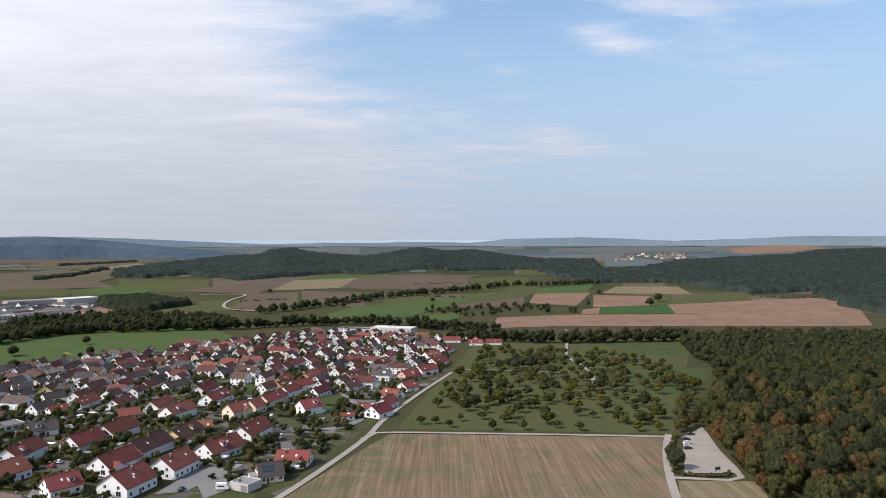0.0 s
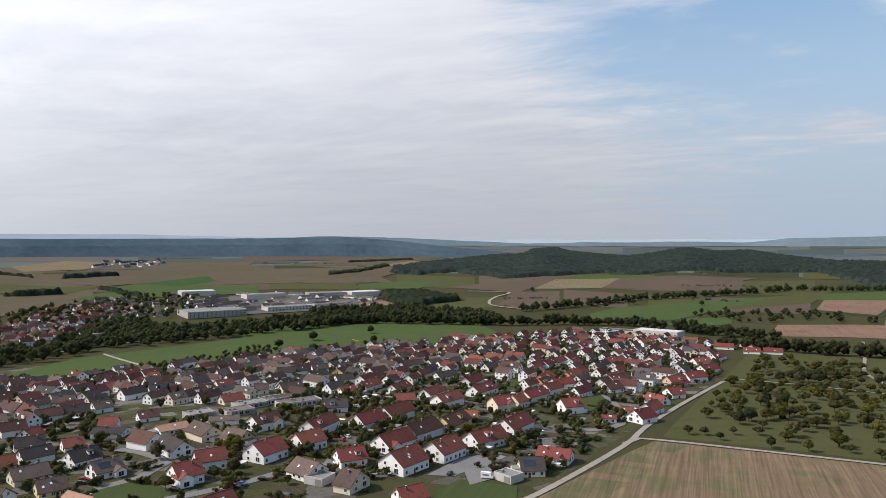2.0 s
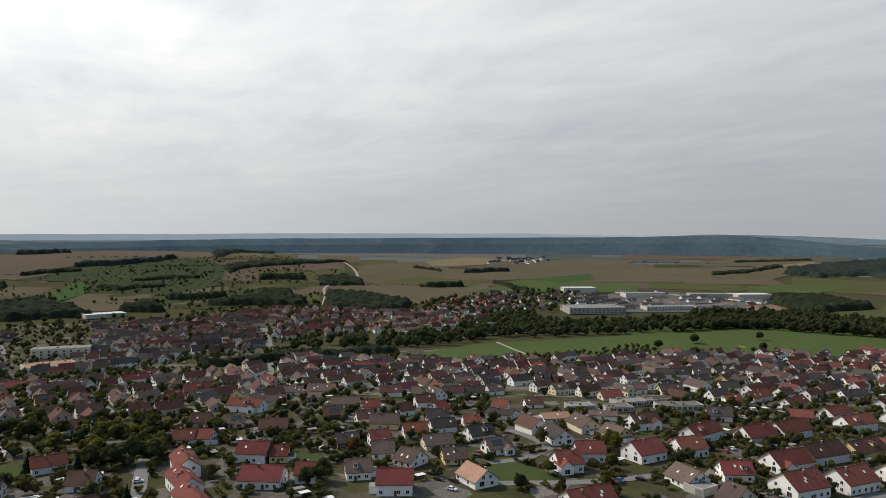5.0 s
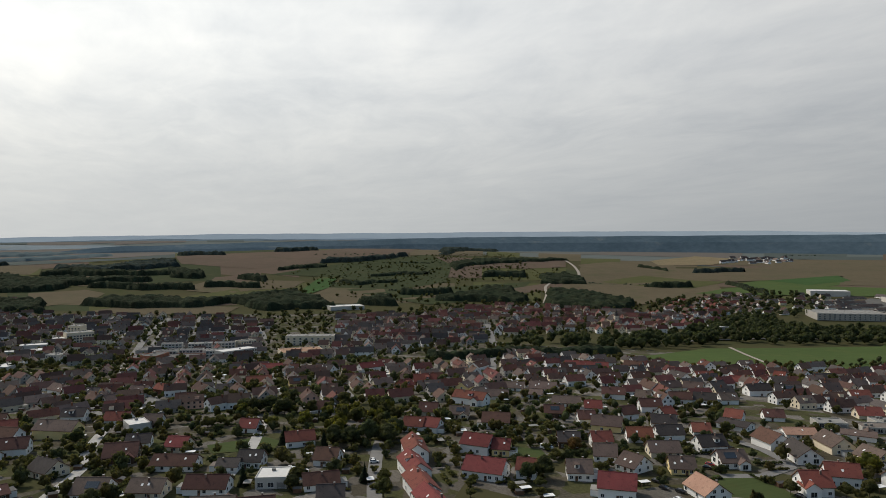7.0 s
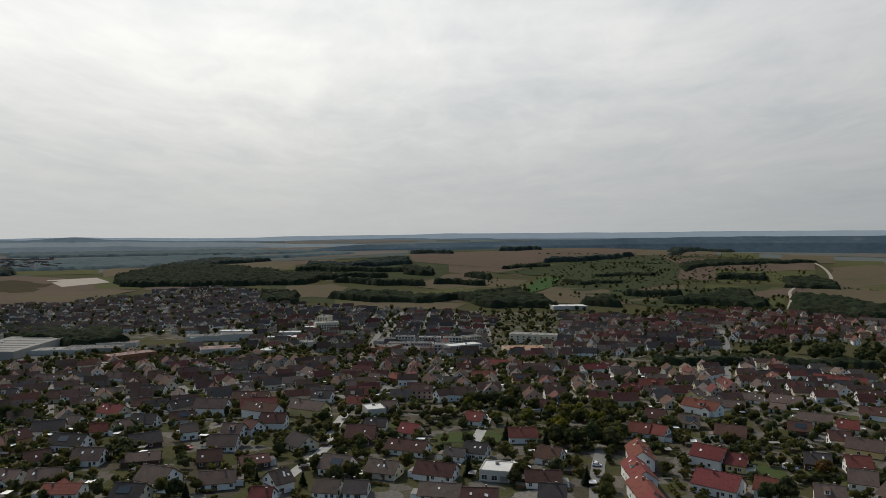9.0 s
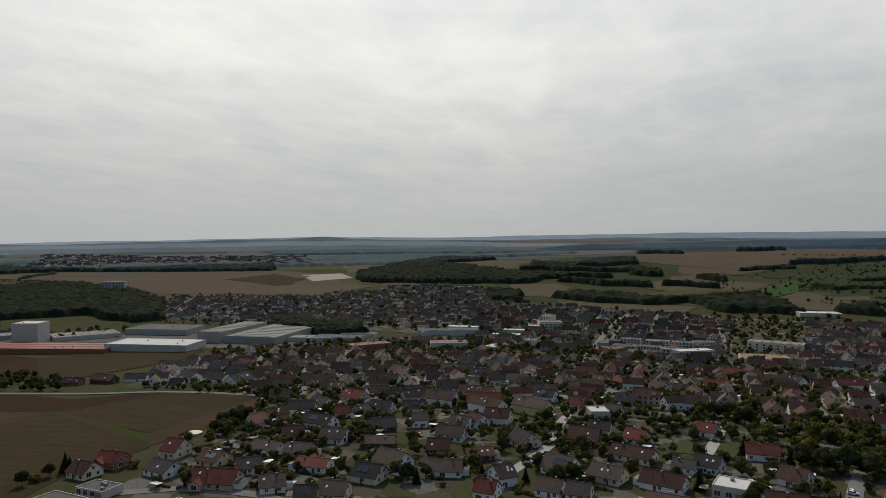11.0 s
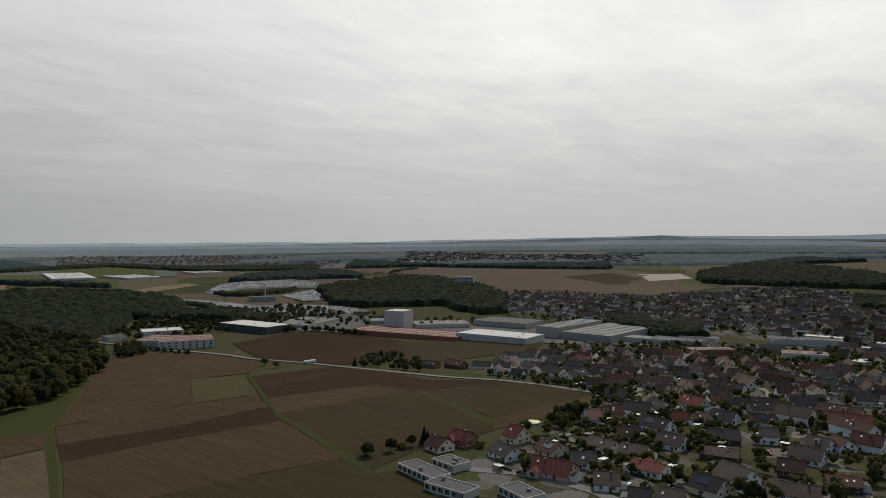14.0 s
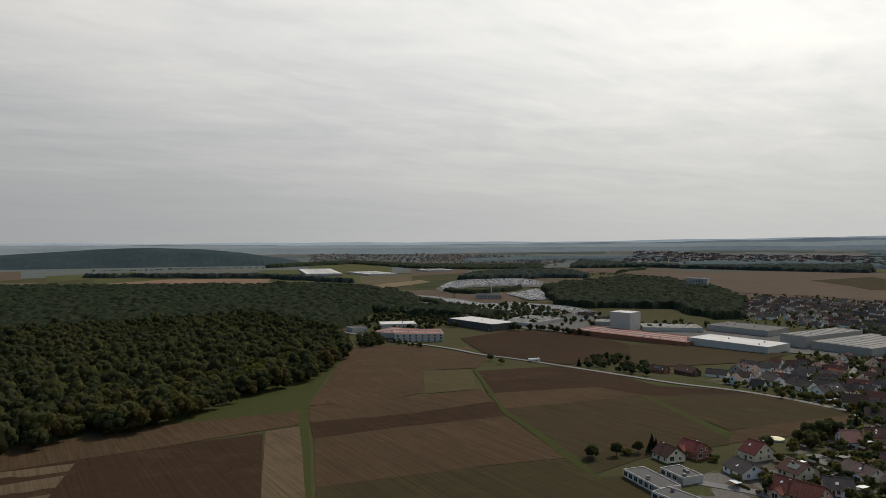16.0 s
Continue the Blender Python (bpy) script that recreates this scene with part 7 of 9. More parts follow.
def hall(x, y, turn, length, depth, high, top, side, label):
    rng = builder
    base = new("flat_roofed_house" if "bungalow" in label or "house" in label or "block" in label else "hall")
    base.matrix_basis = pose(x, y, float(level(x, y)), 0, 0, turn)
    tagged(base, label, "house" if base.name.startswith("flat") else "hall")
    for i in range(max(1, int(length // 20) + 1)):
        a = radians(turn)
        u = -length / 2 + length * (i + 0.5) / max(1, int(length // 20) + 1)
        TAKEN.append((x + u * math.cos(a), y + u * math.sin(a), max(10, depth * 0.6)))
    X, Y = length / 2, depth / 2
    s = Shape()
    s.box(-X, -Y, -0.5, X, Y, high - 0.25, 0)
    for x0, y0, x1, y1 in ((-X, -Y, X, -Y + 0.35), (-X, Y - 0.35, X, Y), (-X, -Y + 0.35, -X + 0.35, Y - 0.35), (X - 0.35, -Y + 0.35, X, Y - 0.35)):
        s.box(x0, y0, high - 0.25, x1, y1, high + 0.35, 0)
    part("wall", s.mesh("wall", SIDES[side]), base)
    s = Shape()
    s.box(-X + 0.36, -Y + 0.36, high - 0.24, X - 0.36, Y - 0.36, high, 0)
    if top in ("tin", "white", "redtin") and length > 18:
        if top == "redtin":
            for k in range(3):
                strip = Shape()
                strip.box(-X * 0.98, -0.06 * depth, 0, X * 0.98, 0.02 * depth, 0.3, 0)
                part("roof_light", strip.mesh("roof_light", TOPS["fibre"]), base, pose(0, (k - 1) * depth * 0.28, high))
        n = 0 if top == "redtin" or (top == "white" and "glass" not in label) else max(2, min(9, int(length / 9)))
        strip = Shape()
        strip.box(-0.8, -Y * 0.75, 0, 0.8, Y * 0.75, 0.35, 0)
        strip = strip.mesh("roof_light", TOPS["tin"])
        for i in range(n):
            part("roof_light", strip, base, pose(-X + 2 * X * (i + 0.5) / n, 0, high))
    part("roof", s.mesh("roof", TOPS[top]), base)
    for i in range(rng.randint(1, 3)):
        u, v = rng.uniform(-.35, .35) * length, rng.uniform(-.3, .3) * depth
        s = Shape()
        s.box(-0.7, -0.6, 0, 0.7, 0.6, 0.9, 0)
        s.box(-0.8, -0.7, 0.9, 0.8, 0.7, 1.0, 0)
        part("roof_vent", s.mesh("roof_vent", TOPS["tin"]), base, pose(u, v, high + (0.35 if length > 18 else 0)))
    step = 3.2 if length < 40 else 6.5
    dwelling = any(w in label for w in ("house", "block", "school", "office", "bungalow"))
    s = Shape()
    s.box(-0.12, -0.14, 0, 0.12, 0.02, high - 0.4, 0)
    rib = s.mesh("wall_rib", SIDES[side])
    for face in (-1, 1) if "ribbed" in label else ():
        for i in range(min(12, int(length / 6)) + 1):
            part("wall_rib", rib, base, pose(-X + 2 * X * i / (min(12, int(length / 6)) + 1), face * (Y + 0.01), 0, 0, 0, 0 if face < 0 else 180))
    for k in range(max(1, int(high / 3.1)) if dwelling else 0):
        for face in (-1, 1):
            n = max(1, int(length / step))
            for i in range(min(n, 14)):
                part("window", WIDE_WINDOW, base, pose(-X + 2 * X * (i + .5) / min(n, 14), face * (Y + 0.01), 0.7 + 3.1 * k, 0, 0, 0 if face < 0 else 180))
    s = Shape()
    s.box(-1.6, -0.08, 0, 1.6, 0.05, 2.7, 0)
    part("gate", s.mesh("gate", TOPS["tin"]), base, pose(X * 0.9 - 1.7, -Y - 0.03, 0))
    return base


hall(-717, -679, 16, 29, 30, 26, "white", "white", "tall pale silo tower above the works")
hall(-676, -620, 101, 158, 50, 6, "redtin", "brick", "long low red-roofed factory hall")
hall(-709, -503, 96, 96, 48, 8.8, "white", "white", "long white factory hall with a pale roof")
hall(-846, -585, 97, 84, 56, 8, "dark", "grey", "grey industrial hall with a dark roof")
hall(-828, -474, 178, 112, 32, 14, "tin", "grey", "tall grey sheet-metal hall")
hall(-832, -420, 179, 122, 66, 10, "tin", "grey", "long grey sheet-metal hall")
hall(-582, -821, 96, 95, 45, 9, "white", "dark", "logistics hall with a flat white roof")
hall(-672, -824, 17, 94, 60, 4.5, "tin", "white", "low workshop hall with a pale roof")
hall(-776.5, -653.2, 139.9, 75.6, 46, 6, "tin", "white", "low workshop with a tin roof")
hall(-744.7, -743.9, 132.3, 25.9, 34.5, 6, "tin", "grey", "low grey workshop beside the works")
hall(-825.9, -329.2, 93.9, 57.9, 28.75, 6, "dark", "grey", "low dark depot building by the halls")
hall(-758.6, -266.7, 133, 47.3, 20.7, 6, "redtin", "brick", "low red commercial building")
hall(-786.9, -182.1, 106.9, 41.6, 25.3, 7, "redtin", "white", "long commercial building by the railway")
hall(-915.6, -191.4, 101.8, 37.5, 23, 8.8, "dark", "white", "white commercial hall with a dark roof")
hall(-912.6, -233.5, 125.5, 34, 18.4, 6, "white", "white", "low white-roofed shed by the railway")
hall(-790.3, -131, 160.6, 24, 13.8, 4, "white", "white", "small white-roofed shed by the railway")
hall(-1326.5, -1041.5, 115.5, 45.6, 28.75, 24.2, "tin", "grey", "tall grey apartment block above trees")
hall(-438, -749.7, 152.6, 58.2, 46, 9.9, "redtin", "white", "white office hall with red roof strips")
hall(-433.8, -799.1, 124.3, 38.7, 51.75, 7, "redtin", "white", "workshop with a red and white roof")
hall(-475.7, -871.6, 158.1, 49.6, 34.5, 7, "white", "white", "white-roofed workshop beside the road")
hall(-408.6, -976.5, 160.3, 46.8, 25.3, 6, "tin", "white", "white farm workshop beside the wood")
hall(-455.9, -1041.6, 152.7, 42.3, 25.3, 6, "tin", "grey", "long low shed beside the wood")
hall(-411, -866.5, 176.7, 21.1, 20.7, 6, "dark", "white", "small white workshop beside the road")
hall(-837.4, -1154.9, 142.1, 50.4, 20.7, 8.8, "dark", "grey", "low dark office in the car park")
hall(-802.3, 1003.6, 55.2, 98.1, 69, 9.9, "tin", "grey", "long grey warehouse with a ribbed front")
hall(-1035.2, 1246.1, 50.6, 70.4, 46, 9.9, "white", "white", "white factory hall with a flat roof")
hall(-877.3, 1261.5, 52.8, 82, 40, 9.9, "tin", "white", "long white factory hall with a flat roof")
hall(-728, 1124.4, 57.3, 91.9, 30, 7, "tin", "white", "low white warehouse at the works")
hall(-780, 1355.2, 43.4, 86.8, 40, 8.8, "tin", "grey", "wide pale works hall with flat roof")
hall(-717.2, 1396.1, 54.8, 71.5, 46, 9.9, "white", "white", "white works hall with flat roof")
hall(-681.9, 1190.2, 68.1, 81.6, 23, 7, "redtin", "white", "works building with a red roof")
hall(-773.5, 722.6, 49.5, 27.9, 28.75, 7, "white", "grey", "flat-roofed hall among trees")
hall(-68.6, 991.6, -18.8, 60.4, 25.3, 8.8, "white", "white", "flat white apartment block")
hall(-123.8, 1012, -15.3, 51, 20.7, 5, "dark", "white", "low white flat-roofed row of rooms")
hall(-858, 174.7, 70.1, 56.8, 20.7, 11, "tin", "cream", "long school block with rows of windows")
hall(-755.4, 143.5, 89.8, 43.8, 32.2, 6, "rust", "cream", "low hall with a rust-brown roof")
hall(-755.6, 77.2, 117.2, 39.6, 16.1, 9.9, "white", "white", "white apartment house with a flat roof")
hall(-775.4, 58.5, 72.3, 19.9, 16.1, 8.8, "dark", "white", "white apartment house with a flat roof")
hall(-761.1, 0.5, 149.8, 26.2, 16.1, 8.8, "dark", "brick", "dark brick commercial building in town")
hall(-765.5, 11.8, 65.8, 67.5, 28.75, 6, "dark", "brick", "long brick commercial building in town")
hall(-1235.3, 312.9, 90.1, 60.5, 34.5, 6, "white", "white", "long white-roofed shed by the trees")
hall(-1026.7, -91.6, 67.5, 15.9, 16.1, 17.6, "tin", "cream", "tall pale silo house in town")
hall(-837.3, -94, 46.8, 15.8, 13.8, 7, "tin", "white", "white rendered house with a flat roof")
hall(-905.5, -127.4, 102.6, 26.9, 20.7, 5, "white", "grey", "low depot with a white roof")
hall(-298.6, 45.2, 71.9, 12.6, 13.8, 4.5, "white", "white", "white rendered house with a flat roof")
hall(-413.6, -9, 104.4, 10.6, 13.8, 6, "white", "white", "white rendered house with a flat roof")
hall(-856.2, 6.5, 70.3, 42.2, 34.5, 5, "dark", "grey", "low dark commercial hall in town")
hall(-224.5, -198, 77.5, 24.5, 10, 3, "dark", "white", "white modern flat-roofed bungalow with a parapet")
hall(-240.7, -196.4, 80.6, 14.2, 10, 3, "dark", "white", "white modern flat-roofed bungalow with a parapet")
hall(-216.8, -176.6, 90, 20.3, 10, 3, "dark", "white", "white modern flat-roofed bungalow with a parapet")
hall(-229.5, -152.3, 72.2, 16.6, 10, 3, "dark", "white", "white modern flat-roofed bungalow with a parapet")
hall(-270.4, 401.7, 63.6, 19.7, 11, 3.4, "brownflat", "white", "low white bungalow with a flat roof")
hall(-249.1, 395.8, 55.5, 27.9, 11, 3.4, "brownflat", "white", "low white flat-roofed row of rooms of bungalows")
hall(-286, 345.5, 60, 15.7, 12, 3.2, "tin", "grey", "low grey bungalow with a flat roof")
hall(-269.4, 360.3, 58, 17.5, 12, 3.2, "brownflat", "grey", "low grey bungalow with a flat roof")
hall(-276.2, 381.6, 60, 20.1, 12, 3.2, "tin", "grey", "low grey bungalow with a flat roof")
hall(-80.8, 291.1, -26.5, 9.6, 8.05, 3, "tin", "white", "row of low white garages")
hall(-154, 260.7, -6.2, 9.5, 9.2, 3, "tin", "white", "white double garage with a flat roof")
hall(-784.4, 10.7, 75.3, 23.2, 12, 9.5, "dark", "white", "white three-storey apartment block in town")
hall(-783.7, 36.1, 78.2, 23.3, 12, 9.5, "dark", "white", "white three-storey apartment block in town")
hall(-762, 58.8, 80.4, 20, 12, 9.5, "tin", "white", "white three-storey apartment block in town")
hall(-858.6, 18.9, 80.7, 21.9, 12, 9.5, "dark", "white", "white three-storey apartment block in town")
hall(-846.2, 48.1, 79.9, 25.2, 12, 9.5, "tin", "white", "white three-storey apartment block in town")
hall(-841.3, 74.2, 82.4, 22.1, 12, 9.5, "dark", "white", "white three-storey apartment block in town")
hall(-847.6, 97.3, 119.3, 20.8, 12, 10, "dark", "cream", "cream three-storey apartment block in town")
hall(-973.3, -202.3, 88.5, 46.2, 18, 5, "white", "white", "long low depot with a white roof")
hall(-955.2, -130.8, 90.8, 28, 16, 5, "white", "white", "low depot with a white roof")
hall(-909.1, -141.3, 93.4, 23.3, 12, 4.5, "white", "grey", "low shed with a white roof")
hall(-997.5, -104.9, 98.9, 23.2, 16, 6, "white", "white", "low depot with a white roof")
hall(-814.1, -363.5, 97.3, 61.7, 25, 6, "tin", "white", "long low goods shed by the railway")
hall(-864.9, -317.6, 95.6, 43.2, 20, 6, "redtin", "white", "long low goods shed by the railway")
hall(-914.2, -227.5, 97.2, 46.8, 20, 7, "dark", "white", "flat-roofed commercial hall in town")
hall(-865, -2095, 73, 330, 105, 5, "white", "white", "long low glasshouses with pale roofs")
hall(-972, -1943, 88, 165, 92, 5, "white", "white", "long low glasshouses with pale roofs")
hall(-1211, -1971, 81, 112, 90, 5, "white", "white", "long low glasshouses with pale roofs")
hall(-1000.6, -87.5, 108.1, 31.5, 18, 12, "tin", "cream", "cream apartment block in town")


# ---- the rest of the town, too many to count ----
class Town:
    def __init__(self):
        self.shape, self.rng = Shape(), random.Random(77)

    def house(self, x, y, turn, length, width, ridge, roof, wall):
        z0 = float(level(x, y))
        m = pose(x, y, z0, 0, 0, turn)
        s, rng = self.shape, self.rng
        eave = max(2.5, ridge - 0.5 * width * (rng.uniform(0.7, 0.95) if ridge < 9.5 else rng.uniform(1.0, 1.3)))
        k0 = len(s.v)
        X, Y, o = length / 2, width / 2, 0.5
        w = 7 + WALLS.index(wall)
        s.poly([(-X, -Y, -1), (-X, -Y, eave), (-X, 0, ridge), (-X, Y, eave), (-X, Y, -1)], w)
        s.poly([(X, -Y, -1), (X, Y, -1), (X, Y, eave), (X, 0, ridge), (X, -Y, eave)], w)
        s.poly([(-X, -Y, -1), (X, -Y, -1), (X, -Y, eave), (-X, -Y, eave)], w)
        s.poly([(X, Y, -1), (-X, Y, -1), (-X, Y, eave), (X, Y, eave)], w)
        drop = (ridge - eave) / Y * o
        r = ROOFS.index(roof)
        s.poly([(-X - o, -Y - o, eave - drop + .25), (X + o, -Y - o, eave - drop + .25), (X + o, 0, ridge + .25), (-X - o, 0, ridge + .25)], r)
        s.poly([(X + o, Y + o, eave - drop + .25), (-X - o, Y + o, eave - drop + .25), (-X - o, 0, ridge + .25), (X + o, 0, ridge + .25)], r)
        g = 7 + len(WALLS)
        for side in (-1, 1):
            n = max(2, int(length / (3.4 if math.hypot(x, y) < 650 else 5.5)))
            for zz in ([1.0, 3.6] if eave > 5 else [1.0]):
                for i in range(n):
                    px = (i + 0.5) / n * length - X
                    q = [(px - .6, side * (Y + .04), zz), (px + .6, side * (Y + .04), zz), (px + .6, side * (Y + .04), zz + 1.3), (px - .6, side * (Y + .04), zz + 1.3)]
                    s.poly(q if side < 0 else q[::-1], g)
            for zz in (1.0, 3.7, 6.0):
                if zz + 1.3 < ridge - 1.2:
                    for py in ((-1.9, 1.9) if zz < eave else (0,)):
                        q = [(side * (X + .04), py - .6, zz), (side * (X + .04), py + .6, zz), (side * (X + .04), py + .6, zz + 1.3), (side * (X + .04), py - .6, zz + 1.3)]
                        s.poly(q if side > 0 else q[::-1], g)
        cx, cy = rng.uniform(-.3, .3) * length, rng.choice((-1, 1)) * 1.0
        s.box(cx - .35, cy - .35, ridge - 1.5, cx + .35, cy + .35, ridge + 1.0, 2)
        extra = rng.random()
        if extra < 0.5:  # a low flat-roofed annex or garage
            ax, deep, tall = rng.choice((-1, 1)) * (X + 1.7), rng.uniform(2.4, 4.2), rng.uniform(2.4, 3.0)
            s.box(ax - 1.7, -deep, -1, ax + 1.7, deep * 0.6, tall, w, g + rng.choice((1, 1, 2, 3)))
        elif extra < 0.72 and ridge > 6.5:  # a dormer
            dx, side = rng.uniform(-.25, .25) * length, rng.choice((-1, 1))
            s.box(dx - 1.3, min(side * Y * .25, side * Y * .75), eave + .6, dx + 1.3, max(side * Y * .25, side * Y * .75), eave + (ridge - eave) * .78, w, r)
        for i in range(rng.choice((0, 0, 1, 2)) if math.hypot(x, y) < 650 else 0):
            f, side, dx = rng.uniform(.3, .7), rng.choice((-1, 1)), rng.uniform(-.4, .4) * length
            za, zb = ridge - (ridge - eave) * (f - .08) + .33, ridge - (ridge - eave) * (f + .08) + .33
            q = [(dx - .4, side * Y * (f + .08), zb), (dx + .4, side * Y * (f + .08), zb), (dx + .4, side * Y * (f - .08), za), (dx - .4, side * Y * (f - .08), za)]
            s.poly(q if side < 0 else q[::-1], g)
        for i in range(k0, len(s.v)):
            s.v[i] = tuple(m @ Vector(s.v[i]))
        TAKEN.append((x, y, max(length, width) * 0.6))


ROOFS, WALLS = "rdobgkp", "wcyopng"
FAR_ROOF = [tiles("far_" + ROOF[c].name, *{"r": ((.185, .068, .048), (.14, .052, .040)), "d": ((.130, .053, .044), (.095, .042, .037)), "o": ((.20, .080, .05), (.15, .062, .041)),
            "b": ((.108, .066, .052), (.080, .052, .043)), "g": ((.094, .081, .075), (.068, .059, .055)), "k": ((.146, .110, .094), (.104, .081, .070)), "p": ((.20, .12, .095), (.15, .09, .075))}[c], island=True) for c in ROOFS]
town = Town()


def free(x, y, room):
    """True where no house stands within this room."""
    while free.seen < len(TAKEN):
        a, b, r = TAKEN[free.seen]
        free.cells.setdefault((int(a // 25), int(b // 25)), []).append((a, b, r))
        free.seen += 1
    i, j = int(x // 25), int(y // 25)
    return all((x - a) ** 2 + (y - b) ** 2 > (r + room) ** 2 for p in (-1, 0, 1) for q in (-1, 0, 1) for a, b, r in free.cells.get((i + p, j + q), ()))


free.seen, free.cells = 0, {}


def open_ground(x, y):
    """True where no field is laid."""
    return not any(inside(poly, x, y) for poly in PLOTS)


def street(c, s, u, v0, v1, poly):
    """Pieces of lane along one row of plots, where nothing stands."""
    run, v = [], v0
    while v < v1 + 12:
        x, y = u * c - v * s, u * s + v * c
        if v < v1 and inside(poly, x, y) and math.hypot(x, y) > 470 and free(x, y, 0.0) and open_ground(x, y):
            run.append((round(x, 1), round(y, 1)))
        else:
            if len(run) > 4:
                way("lane", run, 5.2, ASPHALT, "narrow village lane between garden plots")
                TAKEN.extend((a, b, 3.5) for a, b in run)
            run = []
        v += 12


def quarter(poly, turn, gap_x, gap_y, roofs, walls="wwwwcg", seed=1, fill=0.9, ridge=(5.8, 8.6), length=(9, 15), flip=0.28, lanes=False):
    """Houses on a loose grid of plots inside a polygon."""
    rng = random.Random(seed)
    c, s = math.cos(radians(turn)), math.sin(radians(turn))
    us = [x * c + y * s for x, y in poly]
    vs = [-x * s + y * c for x, y in poly]
    u, row = min(us), 0
    while u < max(us):
        v = min(vs) + (row % 2) * gap_y * 0.4
        if lanes and row % 2 == 0:
            street(c, s, u - gap_x * 0.5 - 3.0, min(vs), max(vs), poly)
        while v < max(vs):
            pu, pv = u + rng.uniform(-.17, .17) * gap_x, v + rng.uniform(-.17, .17) * gap_y
            x, y = pu * c - pv * s, pu * s + pv * c
            if rng.random() < fill and inside(poly, x, y) and math.hypot(x, y) > 455 and free(x, y, 5.0) and open_ground(x, y):
                town.house(x, y, turn + (90 if rng.random() < flip else 0) + rng.uniform(-9, 9), rng.uniform(*length), rng.uniform(8, 10.5), rng.uniform(*ridge), rng.choice(roofs), rng.choice(walls))
            v += gap_y
        row += 1
        u += gap_x + (6.0 if lanes and row % 2 == 0 else 0.0)


quarter([(-39, 519.9), (-88, 454.3), (-264.9, 691.3), (-322.3, 841.3), (-177, 997), (-50.7, 994.4), (4, 934.1), (3, 707.2)], 76, 18, 20.5, "rddbggd", "wwwwwc", seed=2, lanes=True, length=(11, 19), ridge=(7, 9.5))
quarter([(37.8, 862.9), (70.5, 863), (72.6, 914.5), (-3.4, 956.9), (-3.3, 910.8)], 74, 17, 18, "rrro", "wwwwwc", seed=21, ridge=(6, 8))
quarter([(-555.9, 284.8), (-357.4, 278.9), (-351.8, 356.8), (-283.1, 406.1), (-216, 446.1), (-198.5, 584.4), (-216.8, 767.7), (-294, 898.6), (-419.4, 716.4), (-509, 458.9), (-598.3, 394.5), (-672.5, 344.6)], 80, 18.5, 20, "gkbgddbk", "wwwwwc", seed=3, lanes=True, length=(10, 18), ridge=(6.5, 9.2))
quarter([(-613, -38.8), (-327.2, -21), (-325.1, -1.6), (-412.4, 52.2), (-407, 184.4), (-438.1, 265), (-521.7, 405.9), (-653.5, 361), (-607.7, 168.8), (-777.2, -49.1)], 84, 18.5, 20.5, "bbkgdbkd", "wcgcwgp", seed=4, lanes=True, length=(10, 17), ridge=(6.2, 9), fill=0.82, flip=0.42)
quarter([(-351.5, -213.4), (-745.1, -418.3), (-713.3, -238), (-680.8, 92.6), (-439, 59.8), (-276.9, -28.1), (-280.4, -115.2)], 114, 18.5, 20.5, "bbkbkgbd", "wcgcwgp", seed=5, lanes=True, length=(10, 17), ridge=(6.2, 9), fill=0.8, flip=0.42)
quarter([(-908.6, 345.3), (-824.2, 405.4), (-838.6, 543.6), (-766.7, 595.5), (-831, 774), (-914, 826), (-1035, 702), (-1135, 662), (-1153, 550), (-1127, 429)], 60, 16.5, 17.5, "ddbbgkd", "cgwwpc", seed=6, flip=0.45, length=(9, 20), ridge=(8, 11.5), fill=0.78)
quarter([(-949, 795), (-814, 973), (-1013, 1212), (-1143, 1168), (-1111, 1004)], 75, 22, 26, "bbdkg", "wcg", seed=7, fill=0.55, length=(9, 20), ridge=(5, 9))
quarter([(-836, 984), (-600, 1208), (-686, 1494), (-1051, 1256)], 75, 34, 40, "ggkk", "wwg", seed=24, length=(16, 40), ridge=(5, 9), fill=0.7)
quarter([(-949, 795), (-909, 907), (-998, 1020), (-1084, 979), (-1059, 848)], 75, 17, 19, "dbro", seed=8, fill=0.6)
quarter([(-825.4, -161.9), (-684.1, 86.4), (-1083, 162), (-1206, 108), (-1302, -146), (-1340, -262)], 85, 19, 20, "ggbbkdg", "wwcgcg", seed=9, length=(9, 20), ridge=(6, 11), lanes=True, fill=0.8)
quarter([(-689.4, 102.7), (-692.7, 146.6), (-763.4, 355.7), (-1029, 480), (-1117, 367), (-1114, 272), (-924, 225.6)], 70, 16.5, 18, "dbgbgkd", "cgwwpc", seed=10, flip=0.45, length=(9, 20), ridge=(8, 11.5), fill=0.78)
quarter([(-970, -603), (-980, -550), (-1003, -373), (-954.4, -126.4), (-1494, -198), (-1630, -380), (-1597, -495), (-1369, -509), (-1219, -757)], 110, 19, 21, "ggbbk", seed=11, length=(9, 18))
quarter([(-992, -749), (-977, -431), (-1048, -322), (-1459, -511), (-1304, -690), (-1262, -857)], 112, 19, 21, "ggbkb", seed=12, length=(9, 18))
quarter([(-495.3, -383), (-457, -320.9), (-483.5, -263.1), (-468.3, -184.8), (-659.1, -202.6), (-755.5, -298.3), (-667.6, -380.6), (-560.3, -393.3)], 112, 18, 20, "ggbkd", seed=13)
quarter([(-1340, -2307), (-1665, -1856), (-2069, -2306), (-1831, -3152)], 90, 27, 33, "kkgkb", "gggc", seed=14, fill=0.4, length=(9, 17), ridge=(6, 9), flip=0.5)
